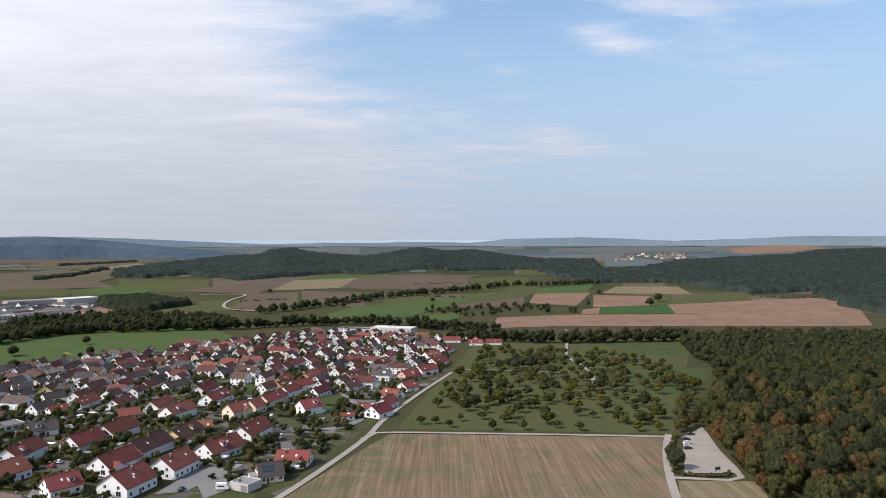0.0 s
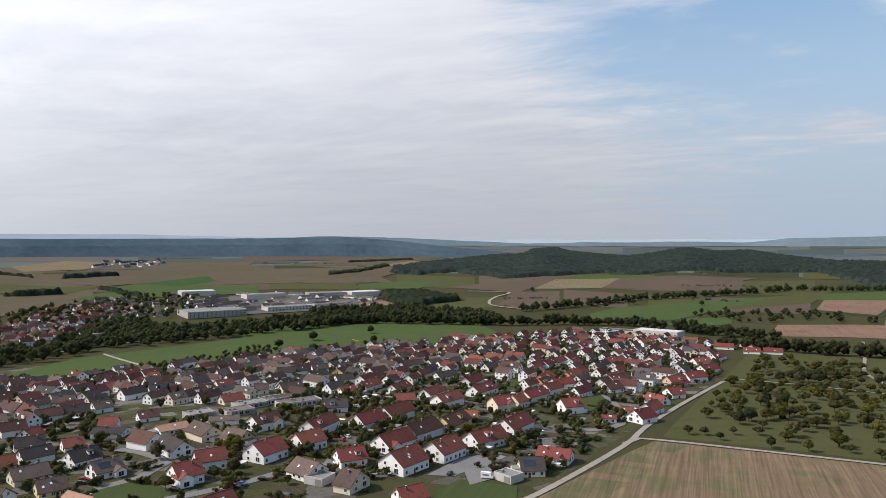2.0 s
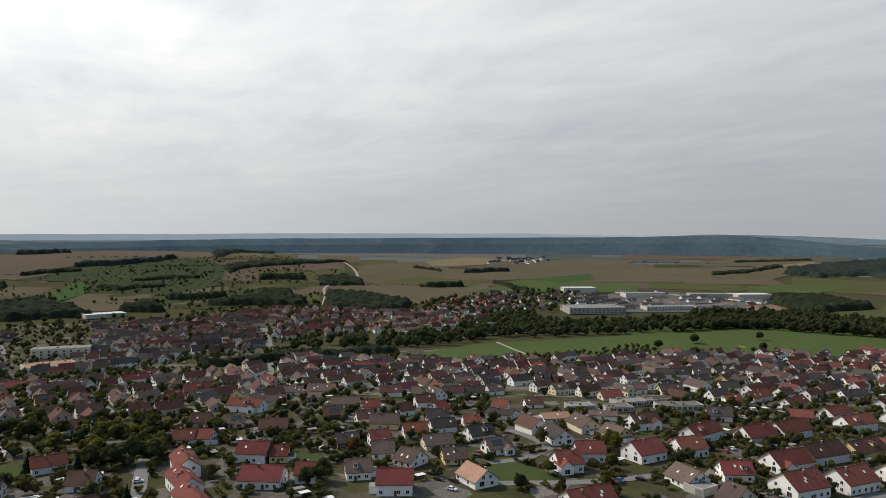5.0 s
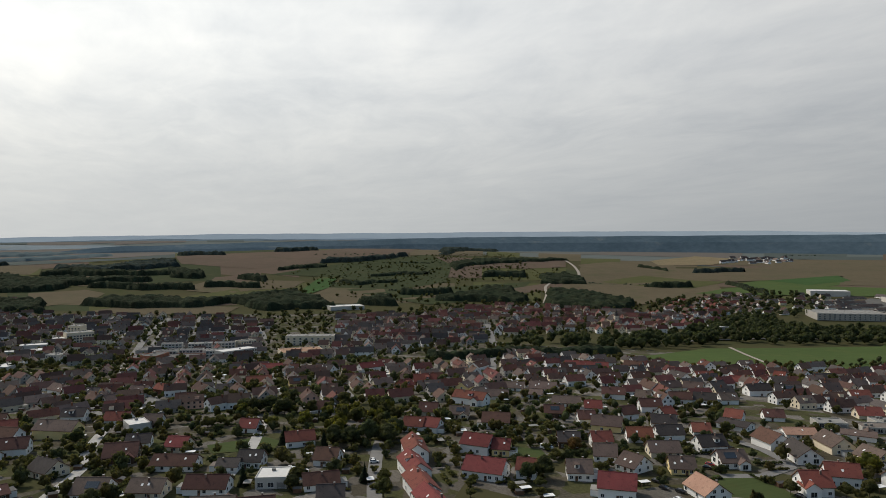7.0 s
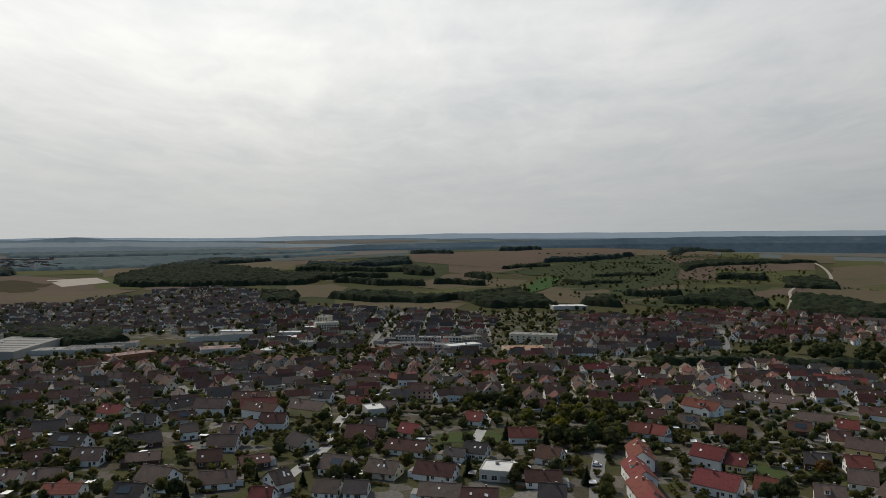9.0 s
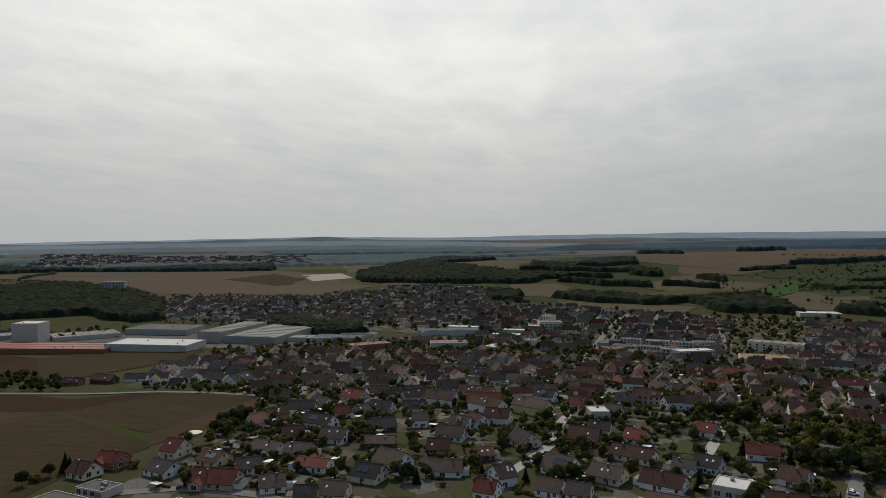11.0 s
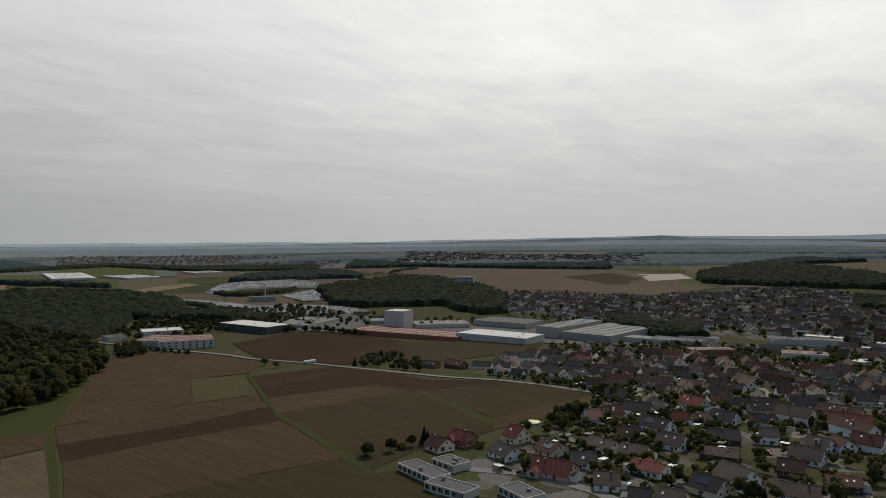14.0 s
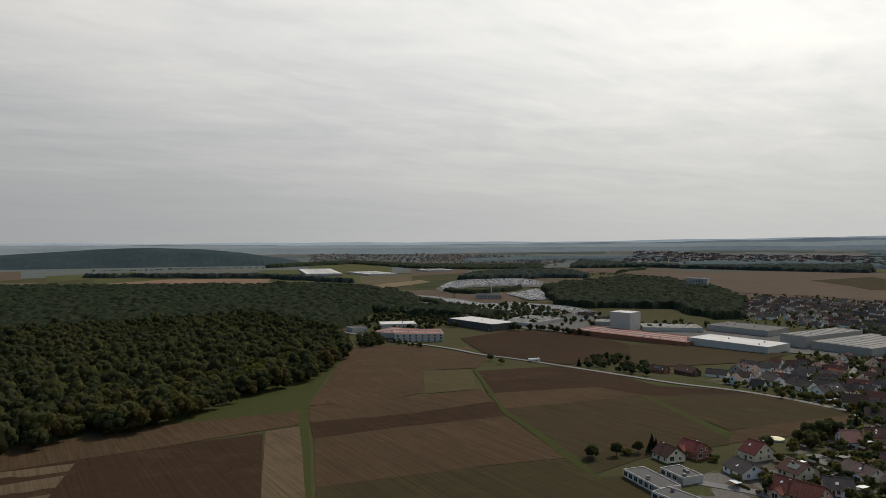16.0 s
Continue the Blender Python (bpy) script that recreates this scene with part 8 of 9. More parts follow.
quarter([(-1932, -1844), (-2266, -1340), (-2209, -974), (-2760, -1244), (-2585, -1814), (-2646, -2417)], 90, 30, 40, "gkkb", seed=15, length=(16, 28), ridge=(9, 14))
quarter([(-1038, -2637), (-1711, -2031), (-2057, -2442), (-1939, -2999), (-1386, -3448)], 90, 29, 35, "kkgkb", "gggc", seed=16, fill=0.36, length=(9, 17), ridge=(6, 9), flip=0.5)
quarter([(632, 2615), (925, 2751), (1121, 3332), (777, 2844)], 90, 30, 40, "gkkb", "cgg", seed=17, length=(14, 24), ridge=(9, 13), fill=0.6)
quarter([(-1732, 1602), (-1640, 1811), (-1874, 2071), (-1983, 1891)], 80, 30, 40, "gkk", seed=18, length=(14, 24), ridge=(9, 13), fill=0.6)
quarter([(-1832, 2714), (-1489, 2996), (-1732, 3483), (-2052, 3039)], 80, 34, 44, "gkkb", seed=19, length=(14, 26), ridge=(9, 13), fill=0.6)
quarter([(-556, -910), (-582, -838), (-661, -800), (-743, -773), (-782, -725), (-851, -778), (-779, -918), (-649, -984)], 20, 34, 42, "gkkb", "wwg", seed=25, length=(14, 34), ridge=(5, 8), fill=0.6)
quarter([(-608, -298.1), (-667.9, -205.2), (-699.8, -101.9), (-849.6, -123.7), (-860.2, -264.3), (-789.8, -341.9)], 112, 30, 34, "gkkb", "wwg", seed=26, length=(14, 30), ridge=(5, 8), fill=0.7)

s = town.shape
tagged(new("town_houses", mesh_of("town_houses", s.v, s.f, FAR_ROOF + [WALL[c] for c in WALLS] + [GLASS, TOPS["tin"], TOPS["brownflat"], TOPS["white"]], s.s)),
       "dense town houses with tiled gable roofs and white walls", "houses", kind="stuff")


# ---- garden trees ----
def gardens(poly, gap, seed, kinds, keep=0.7):
    """Trees and bushes between the houses."""
    rng = random.Random(seed)
    out = []
    for x, y, s in scattered(poly, gap, seed, (0.55, 1.1), keep):
        if free(x, y, -1.5) and open_ground(x, y):
            out.append((rng.choice(kinds), x, y, s))
            if rng.random() < 0.16 and math.hypot(x, y) < 620:
                SHEDS.append((x + 3.0, y + 1.5, rng.choice((80, 170)) + rng.uniform(-8, 8), rng.choice((0, 0, 1, 2, 2))))
            if rng.random() < 0.62 and math.hypot(x, y) < 500:
                a = radians(rng.choice((76, 166)) + rng.uniform(-6, 6))
                HEDGES.extend((x + k * 1.5 * math.cos(a), y + k * 1.5 * math.sin(a), rng.uniform(0.55, 0.95)) for k in range(rng.randint(4, 9)))
    return out


GREEN, HEDGES, SHEDS = [], [], []
GREEN += gardens([(-45.4, 425), (-63.3, 301), (-187.8, 280.4), (-445.2, 666.6), (-343.9, 685.2), (-283.1, 787.8), (-263.4, 914), (-177, 997), (-3.5, 980.2), (8, 659.4)], 8, 1, ["tree", "bush", "bush", "tree", "bush", "slim", "yellow"])
GREEN += gardens([(-304.4, 143), (-186, 212.9), (-382.6, 355.1), (-397, 589.3), (-502.8, 721.6), (-526.5, 474.7), (-783.3, 368.9)], 10, 2, ["tree", "bush", "tree", "bush", "oak", "fir"])
GREEN += gardens([(-332.2, -32.6), (-266.8, 87.2), (-445, 201.7), (-652.4, 259.5), (-847.4, -82.1)], 9, 3, ["tree", "bush", "tree", "bush", "oak", "fir"])
GREEN += gardens([(-282.5, -180.2), (-274.9, -6.2), (-600.3, -41.9), (-909.4, -120.5), (-818.4, -304.3), (-708.1, -429.4)], 9, 4, ["tree", "bush", "tree", "bush", "oak", "fir"])
GREEN += gardens([(-251.8, -188.8), (-255.5, -100.8), (-605.4, -296.1), (-490.7, -344.5), (-455.1, -340.9), (-387, -204.7)], 9, 5, ["tree", "bush", "fir", "tree"])
GREEN += gardens([(-851.8, 312.9), (-801.7, 394.3), (-814.7, 528.1), (-814, 758), (-937, 957), (-1084, 979), (-1184, 690), (-1220, 448)], 13, 6, ["tree", "oak"], 0.8)
GREEN += gardens([(-831.6, -172.6), (-661, 108.6), (-721.3, 336.1), (-1100, 513), (-1206, 295), (-1217, 109), (-1345, -279)], 14, 7, ["tree", "oak"], 0.8)
GREEN += gardens([(-927, -576), (-974, -362), (-909.4, -120.5), (-1494, -198), (-1654, -386), (-1414, -526), (-1233, -766)], 15, 8, ["tree", "oak"], 0.7)
GREEN += gardens([(-938, -714), (-928, -409), (-982, -302), (-1491, -523), (-1302, -884)], 15, 9, ["tree", "oak"], 0.7)
GREEN += gardens([(-262.2, 86), (-239, 142.5), (-370.2, 220.7), (-395.7, 136.9)], 7, 10, ["bush", "tree", "bush", "fruit", "oak"], 0.6)
GREEN += gardens([(-212.4, 196.9), (-121.6, 251.1), (-154, 393.2), (-302.5, 346.5)], 7, 11, ["bush", "tree", "bush", "fruit", "slim"], 0.3)

GREEN.sort(key=lambda g: math.hypot(g[1], g[2]))
for kind, x, y, s in GREEN[:60]:
    plant(kind, x, y, s * (0.75 if kind in ("tree", "oak", "rust") else 0.9), "garden trees")
GARDEN_CROWNS = [packed(*broadleaf(60 + i, 3.2, 6.0, 0.2, 4, 70, 0.5)) for i in range(4)]
SMALL_CROWNS = [packed(*broadleaf(65 + i, 3.2, 6.0, 0.0, 1, 16, 0.9)) for i in range(4)]
for part_no, mat in enumerate((LEAF, LEAF_DARK, LEAF_OLIVE)):
    rest = GREEN[60 + part_no::3]
    grove("garden_trees", [(x, y, s * 0.95) for _, x, y, s in rest if math.hypot(x, y) < 400], GARDEN_CROWNS, mat, "green garden trees among the houses", "trees")
    grove("garden_trees", [(x, y, s * 1.15) for _, x, y, s in rest if math.hypot(x, y) >= 400], SMALL_CROWNS, mat, "green trees among the town houses", "trees")

# sheds, carports and patio roofs in the gardens
s = Shape()
for x, y, turn, kind in SHEDS:
    if free(x, y, -2.0):
        k, m = len(s.v), pose(x, y, float(level(x, y)), 0, 0, turn)
        w, d, h = ((1.6, 1.3, 2.2), (2.6, 1.6, 2.5), (2.2, 1.5, 2.4))[kind]
        if kind == 0:  # wooden shed with a low pitched roof
            s.box(-w, -d, -0.2, w, d, h - 0.4, 0)
            s.poly([(-w - .2, -d - .2, h - .5), (w + .2, -d - .2, h - .5), (w + .2, 0, h + .1), (-w - .2, 0, h + .1)], 1)
            s.poly([(w + .2, d + .2, h - .5), (-w - .2, d + .2, h - .5), (-w - .2, 0, h + .1), (w + .2, 0, h + .1)], 1)
        else:  # open roof on four posts
            for px, py in ((-w + .1, -d + .1), (w - .2, -d + .1), (-w + .1, d - .2), (w - .2, d - .2)):
                s.box(px, py, -0.2, px + .1, py + .1, h, 0)
            s.box(-w, -d, h, w, d, h + .12, 1 + kind)
        for i in range(k, len(s.v)):
            s.v[i] = tuple(m @ Vector(s.v[i]))
tagged(new("garden_sheds", s.mesh("garden_sheds", WOOD, TOPS["dark"], TOPS["tin"], FRAME)), "wooden sheds and pale patio roofs in the gardens", "sheds", kind="stuff")

# trees round the workshops
WORK_TREES = [p for p in scattered([(-454, -972), (-576, -1051), (-674, -1056), (-823, -1027), (-787, -869), (-644, -846), (-529, -823), (-405, -795)], 11, 91, (0.45, 0.95), 0.62) if free(p[0], p[1], -2.0)]
grove("tree_row", WORK_TREES, MID_OAKS, LEAF_DARK, "dark trees round the workshops", "trees")
grove("tree_row", scattered([(-375, -793), (-413, -804), (-375, -717), (-340, -707)], 7, 92, (0.6, 0.9), 0.9), MID_OAKS, LEAF_DARK, "clump of trees beside the country road", "trees")

# taller dark trees standing over the roofs
TALL = [packed(*broadleaf(75 + i, 4.4, 9.5, 0.2, 5, 80, 0.72)) for i in range(4)]
STANDING = []
STANDING += scattered([(-304.4, 143), (-197.2, 205.9), (-303.7, 394.7), (-310, 640.4), (-344.7, 880.4), (-496.2, 712.1), (-526.5, 474.7), (-783.3, 368.9)], 27, 61, (0.45, 0.9), 0.55)
STANDING += scattered([(-332.2, -32.6), (-270.9, 79.5), (-371.5, 121.6), (-445, 201.7), (-652.4, 259.5), (-847.4, -82.1)], 23, 62, (0.5, 1.0), 0.75)
STANDING += scattered([(-282.5, -180.2), (-274.9, -6.2), (-600.3, -41.9), (-909.4, -120.5), (-818.4, -304.3), (-708.1, -429.4)], 23, 63, (0.5, 1.0), 0.75)
STANDING += scattered([(-831.6, -172.6), (-661, 108.6), (-696.6, 324.6), (-1131, 527), (-1232, 301), (-1244, 111), (-1375, -285)], 30, 64, (0.7, 1.2), 0.8)
STANDING += scattered([(-927, -576), (-974, -362), (-909.4, -120.5), (-1494, -198), (-1654, -386), (-1414, -526), (-1233, -766)], 30, 65, (0.7, 1.2), 0.8)
STANDING += scattered([(-851.8, 312.9), (-792.1, 389.6), (-805.9, 522.4), (-797, 743), (-937, 957), (-1084, 979), (-1184, 690), (-1220, 448)], 24, 66, (0.7, 1.3), 0.9)
STANDING += scattered([(-47.9, 417), (-78.5, 278.8), (-187.8, 280.4), (-458.3, 686.1), (-312.4, 815.4), (-175, 985), (4.1, 956.9), (8.5, 707.1)], 26, 70, (0.45, 0.9), 0.7)
STANDING = [p for p in STANDING if free(p[0], p[1], -1.0) and open_ground(p[0], p[1])]
grove("garden_trees", STANDING[::2], TALL, LEAF_DARK, "tall dark green trees among the houses", "trees")
grove("garden_trees", STANDING[1::2], TALL, LEAF, "tall green trees among the houses", "trees")
THICKET = scattered([(-334.4, 77.3), (-338, 93.6), (-364.3, 103.9), (-332.9, 106.4), (-352.1, 117.4), (-397.8, 132.4), (-444.4, 126.9), (-447.7, 105.5), (-415.4, 91.1)], 9.5, 67, (0.7, 1.15), 0.7)
grove("tree_row", THICKET[::2], TALL, LEAF, "dense dark trees in the hollow beside the lane", "trees")
grove("tree_row", THICKET[1::2], TALL, LEAF_YELLOW, "yellowing trees in the thicket", "trees")
THICKET = scattered([(-437, 45.2), (-466.6, 65.8), (-476.6, 93.1), (-382.9, 76.3), (-350.2, 65.6), (-383.1, 45.3)], 11, 68, (0.6, 1.0), 0.6)
grove("tree_row", THICKET[::2], TALL, LEAF, "thicket of green trees round a lawn", "trees")
grove("tree_row", THICKET[1::2], TALL, LEAF_YELLOW, "yellowing trees in the thicket", "trees")
grove("tree_row", scattered([(-476.8, 25.2), (-497.2, 51.5), (-501.7, 122.3), (-569, 134.1), (-536.4, 55.6), (-527.3, 20.5)], 12, 69, (0.5, 0.9), 0.5), TALL, LEAF, "green trees behind the building plot", "trees")

HEDGES += along([(99.3, 310), (103.8, 305.2), (111.4, 302.9), (119.4, 303.7), (123.7, 308.4)], 0.8, 0.4, 5, (0.6, 0.8))
HEDGES += along([(120.7, 372.3), (112.7, 351.8), (105.2, 330.2), (100.6, 313.3)], 1.5, 0.8, 6, (0.6, 1.1))

HEDGE_CLUMPS = [packed(*broadleaf(68 + i, 1.9, 2.3, 0.0, 1, 10, 0.5)) for i in range(3)]
HEDGES = [h for h in HEDGES if free(h[0], h[1], -2.5)]
half = len(HEDGES) // 2
grove("garden_hedges", HEDGES[:half], HEDGE_CLUMPS, LEAF_DARK, "clipped dark green hedges between the gardens", "hedges")
grove("garden_hedges", HEDGES[half:], HEDGE_CLUMPS, LEAF, "loose green hedges between the gardens", "hedges")

# ---- single trees ----
PLANTED = {}
PLANTED["orchard_front"] = [
    ("oak", 13.8, 435.5, 0.62),
    ("oak", 18.7, 446.5, 0.6),
    ("tree", 26.4, 384.4, 0.62),
    ("tree", 42.8, 384.3, 0.6),
    ("yellow", 57.6, 397.8, 1.35),
    ("fruit", 73, 383.1, 1.0),
    ("yellow", 104.3, 382.2, 1.0),
    ("yellow", 116, 384.8, 0.9),
    ("tree", 116.8, 404.7, 0.6),
    ("fruit", -12.6, 398.3, 0.9),
    ("fruit", 3.1, 391.4, 0.8),
    ("fruit", 99.1, 404.2, 1.2),
    ("fruit", 87.1, 415.8, 0.8),
    ("fruit", 61.6, 389.4, 0.8),
]
PLANTED["orchard_middle"] = [
    ("fir", 31.9, 485.7, 0.9),
    ("fir", 37, 492.5, 0.8),
    ("fir", 38, 465.7, 0.8),
    ("oak", 31.6, 517.9, 0.7),
    ("oak", 78.2, 637.4, 1.0),
    ("oak", 72.2, 650.7, 0.9),
    ("oak", 68.7, 682.7, 0.9),
    ("oak", 91.7, 609.6, 0.6),
    ("tree", 90.1, 505.9, 0.7),
    ("oak", 113.9, 519.8, 0.75),
    ("oak", 123.1, 549.6, 0.7),
    ("tree", 154.9, 621.6, 0.9),
    ("oak", 125.9, 448.2, 0.8),
    ("yellow", 185, 525.5, 1.6),
    ("tree", 179.1, 539, 0.8),
    ("oak", 124.1, 661.6, 0.7),
]
PLANTED["lot_side"] = [
    ("oak", 102.8, 314.7, 0.72),
    ("oak", 105.2, 330.2, 0.55),
    ("rust", 131.1, 388.2, 0.8),
    ("rust", 138.5, 395.1, 0.75),
    ("tree", 126.7, 381.4, 0.8),
    ("oak", 146, 405.5, 0.7),
    ("tree", 136, 409.5, 0.9),
    ("rust", 145.6, 375.6, 0.95),
    ("tree", 140.7, 352.2, 0.85),
    ("tree", 137.4, 337.2, 0.8),
    ("oak", 133.6, 321.6, 0.62),
    ("slim", 138, 264.2, 1.15),
    ("slim", 141.1, 264.2, 1.1),
    ("rust", 127, 284.2, 0.8),
    ("rust", 129.9, 275.9, 0.8),
]
PLANTED["village_trees"] = [
    ("rust", -290.7, 184.8, 0.75),
    ("bush", -284.8, 171.1, 1.9),
    ("tree", -194.2, 256.4, 0.7),
    ("tree", -207.6, 230.4, 0.7),
    ("tree", -197.3, 248.1, 0.65),
    ("tree", -199.4, 310.4, 0.95),
    ("tree", -398.5, 485.9, 1.0),
    ("oak", -415.6, 691.1, 1.0),
    ("oak", -443.8, 890, 0.9),
    ("yellow", -214.1, 282.7, 1.8),
    ("fir", -340, 389.4, 1.1),
    ("fir", -351.2, 393, 1.1),
    ("fir", -360.4, 394.2, 1.0),
    ("tree", -154.2, 403, 0.7),
    ("oak", -363.4, 504.3, 0.9),
]
PLANTED["hollow_trees"] = [
    ("oak", -342.9, 81.4, 0.85),
    ("oak", -338.9, 88.5, 0.9),
    ("oak", -338.9, 98.2, 0.95),
    ("oak", -334.7, 106.1, 0.9),
    ("oak", -348.1, 113.9, 0.9),
    ("fir", -340.8, 75.6, 1.0),
    ("fir", -355.7, 59, 1.2),
    ("tree", -265.5, 82.3, 0.9),
    ("tree", -406.4, 26.6, 0.8),
    ("tree", -409.3, 33.6, 0.7),
    ("oak", -438.9, 64.9, 0.9),
    ("oak", -435.9, 55.2, 0.8),
    ("oak", -439.8, 49.6, 0.8),
    ("oak", -426.2, 70.8, 0.9),
    ("fir", -575.4, 8.3, 1.3),
]
PLANTED["edge_trees"] = [
    ("oak", -230.7, -238, 0.45),
    ("tree", -253.2, -231, 0.6),
    ("fir", -260.8, -227.5, 0.8),
    ("tree", -262.9, -223.9, 0.5),
    ("fir", -436.8, -467.6, 0.9),
    ("tree", -335.3, -203.6, 0.7),
    ("oak", -335.3, -198.2, 0.6),
    ("fir", -605.4, -296.1, 1.0),
    ("fir", -525.3, -362.7, 0.9),
    ("fir", -676.9, -834.1, 1.2),
    ("oak", -434.5, -223.3, 0.8),
    ("oak", -426.7, -212.9, 0.7),
    ("oak", -390, -535.7, 0.6),
    ("tree", -385.2, -511.9, 0.7),
    ("yellow", -153.2, -489.2, 3.3),
    ("yellow", -146.6, -488.7, 2.6),
]
PLANTED["far_lone_trees"] = [
    ("oak", -389.3, 1609.2, 0.8),
    ("slim", 266.1, 1317.5, 1.5),
    ("oak", 385.8, 1335.6, 1.4),
    ("oak", 423.7, 1408.9, 1.4),
    ("oak", 340.6, 1564, 1.0),
    ("oak", -254, 1343.2, 1.2),
    ("oak", -187.3, 1344.1, 0.9),
    ("oak", -145.1, 1420.2, 0.9),
    ("oak", -21.8, 1427.4, 0.9),
    ("oak", -478.6, 797, 1.0),
    ("oak", -395.1, 800.1, 0.8),
    ("oak", 82.1, 1214.9, 0.9),
    ("oak", -478.3, 718, 1.0),
    ("oak", -483.1, 800.8, 0.9),
    ("oak", -392.4, 1618.7, 0.9),
]
PLANTED["orchard_clumps"] = [
    ("oak", 50.1, 637.1, 0.7),
    ("oak", 59, 657.6, 0.75),
    ("oak", 64.9, 643.6, 0.8),
    ("oak", 40.9, 501.8, 0.75),
    ("tree", 36.6, 479, 0.8),
    ("oak", 20.6, 448.5, 0.6),
    ("tree", 74.3, 680.5, 0.9),
    ("tree", 86.1, 677.4, 0.9),
    ("tree", 94.1, 668.9, 0.9),
    ("tree", 93.5, 606.3, 0.8),
    ("tree", 35.9, 557.3, 0.7),
    ("yellow", 66.1, 569.6, 1.3),
    ("yellow", 74.4, 544.7, 1.2),
    ("yellow", 45.4, 475.9, 1.0),
    ("yellow", 70, 466, 1.2),
    ("yellow", 89, 503, 1.2),
    ("yellow", 114.2, 561.9, 1.4),
    ("tree", 15, 475.5, 0.6),
]
PLANTED["village_edge"] = [
    ("oak", -228.1, -236, 0.6),
    ("oak", -240.5, -232.7, 0.5),
    ("bush", -246.8, -231.9, 1.5),
    ("fir", -260.3, -229.5, 1.0),
    ("tree", -276.8, -217.5, 0.6),
    ("bush", -272.7, -204.4, 1.6),
    ("oak", -308, -202.3, 0.6),
    ("oak", -347.2, -205.3, 0.8),
    ("oak", -355.1, -202.4, 0.8),
    ("oak", -361.7, -198.7, 0.7),
    ("fir", -384.6, -201.4, 1.1),
]
for row in PLANTED.values():
    for kind, x, y, size in row:
        plant(kind, x, y, size)


# ---- church of the old village ----
def church(x, y, turn):
    base = new("church")
    base.matrix_basis = pose(x, y, float(level(x, y)), 0, 0, turn)
    tagged(base, "cream village church with a dark roof and pointed spire", "church")
    part("nave", gable_mesh(22, 11, 7, 12).mesh("nave", WALL["c"]), base, pose(14, 0, 0))
    part("roof", roof_mesh(22, 11, 7, 12, ROOF["g"]), base, pose(14, 0, 0))
    s = Shape()
    s.box(-2.8, -2.8, -0.5, 2.8, 2.8, 14, 0)
    s.box(-3.0, -3.0, 13.6, 3.0, 3.0, 14.1, 0)
    part("tower", s.mesh("tower", WALL["c"]), base)
    s = Shape()
    for a, b in (((-3, -3), (3, -3)), ((3, -3), (3, 3)), ((3, 3), (-3, 3)), ((-3, 3), (-3, -3))):
        s.poly([(*a, 14.1), (*b, 14.1), (b[0] * 0.35, b[1] * 0.35, 18), (a[0] * 0.35, a[1] * 0.35, 18)])
        s.poly([(a[0] * 0.35, a[1] * 0.35, 18), (b[0] * 0.35, b[1] * 0.35, 18), (0, 0, 25)])
    part("spire", s.mesh("spire", ROOF["g"]), base)
    for k in range(4):
        part("window", WINDOW, base, pose(0, 0, 10) @ pose(0, 0, 0, 0, 0, 90 * k) @ pose(0, -2.85, 0))


church(-880.8, 630.7, 165)


def round_pool(x, y):
    base = new("swimming_pool")
    base.matrix_basis = pose(x, y, float(level(x, y)))
    tagged(base, "round garden pool under a pale yellow cover", "pool")
    ring = [(4.0 * math.cos(i * math.pi / 14), 4.0 * math.sin(i * math.pi / 14)) for i in range(28)]
    s = Shape()
    s.solid(ring, -0.1, 1.2)
    part("pool_wall", s.mesh("pool_wall", SIDES["white"]), base)
    s, k = Shape(), 0
    top = [(px * 1.03, py * 1.03, 1.22) for px, py in ring]
    for i in range(28):
        s.poly([top[i], top[(i + 1) % 28], (0, 0, 1.7)])
        s.poly([(top[i][0], top[i][1], 1.05), (top[(i + 1) % 28][0], top[(i + 1) % 28][1], 1.05), top[(i + 1) % 28], top[i]])
    part("cover", s.mesh("cover", surface("pale_yellow_sheet", (0.72, 0.66, 0.42), (0.64, 0.58, 0.36), 0.8, 0.7)), base)


round_pool(-329.7, -211.7)


def stack(x, y, tall):
    """A slim white works chimney with a darker rim."""
    base = new("works_chimney")
    base.matrix_basis = pose(x, y, float(level(x, y)))
    tagged(base, "slim white works chimney beside the car yards", "chimney")
    for name, r0, r1, z0, z1, mat in (("shaft", 1.5, 1.1, -0.5, tall, SIDES["white"]), ("rim", 1.25, 1.25, tall - 0.8, tall + 0.2, TOPS["tin"])):
        s = Shape()
        for i in range(14):
            a, c = i * math.pi / 7, (i + 1) * math.pi / 7
            s.poly([(r0 * math.cos(a), r0 * math.sin(a), z0), (r0 * math.cos(c), r0 * math.sin(c), z0), (r1 * math.cos(c), r1 * math.sin(c), z1), (r1 * math.cos(a), r1 * math.sin(a), z1)])
            s.poly([(r1 * math.cos(a), r1 * math.sin(a), z1), (r1 * math.cos(c), r1 * math.sin(c), z1), (0, 0, z1)])
        part(name, s.mesh(name, mat), base)


stack(-895, -1226, 20)


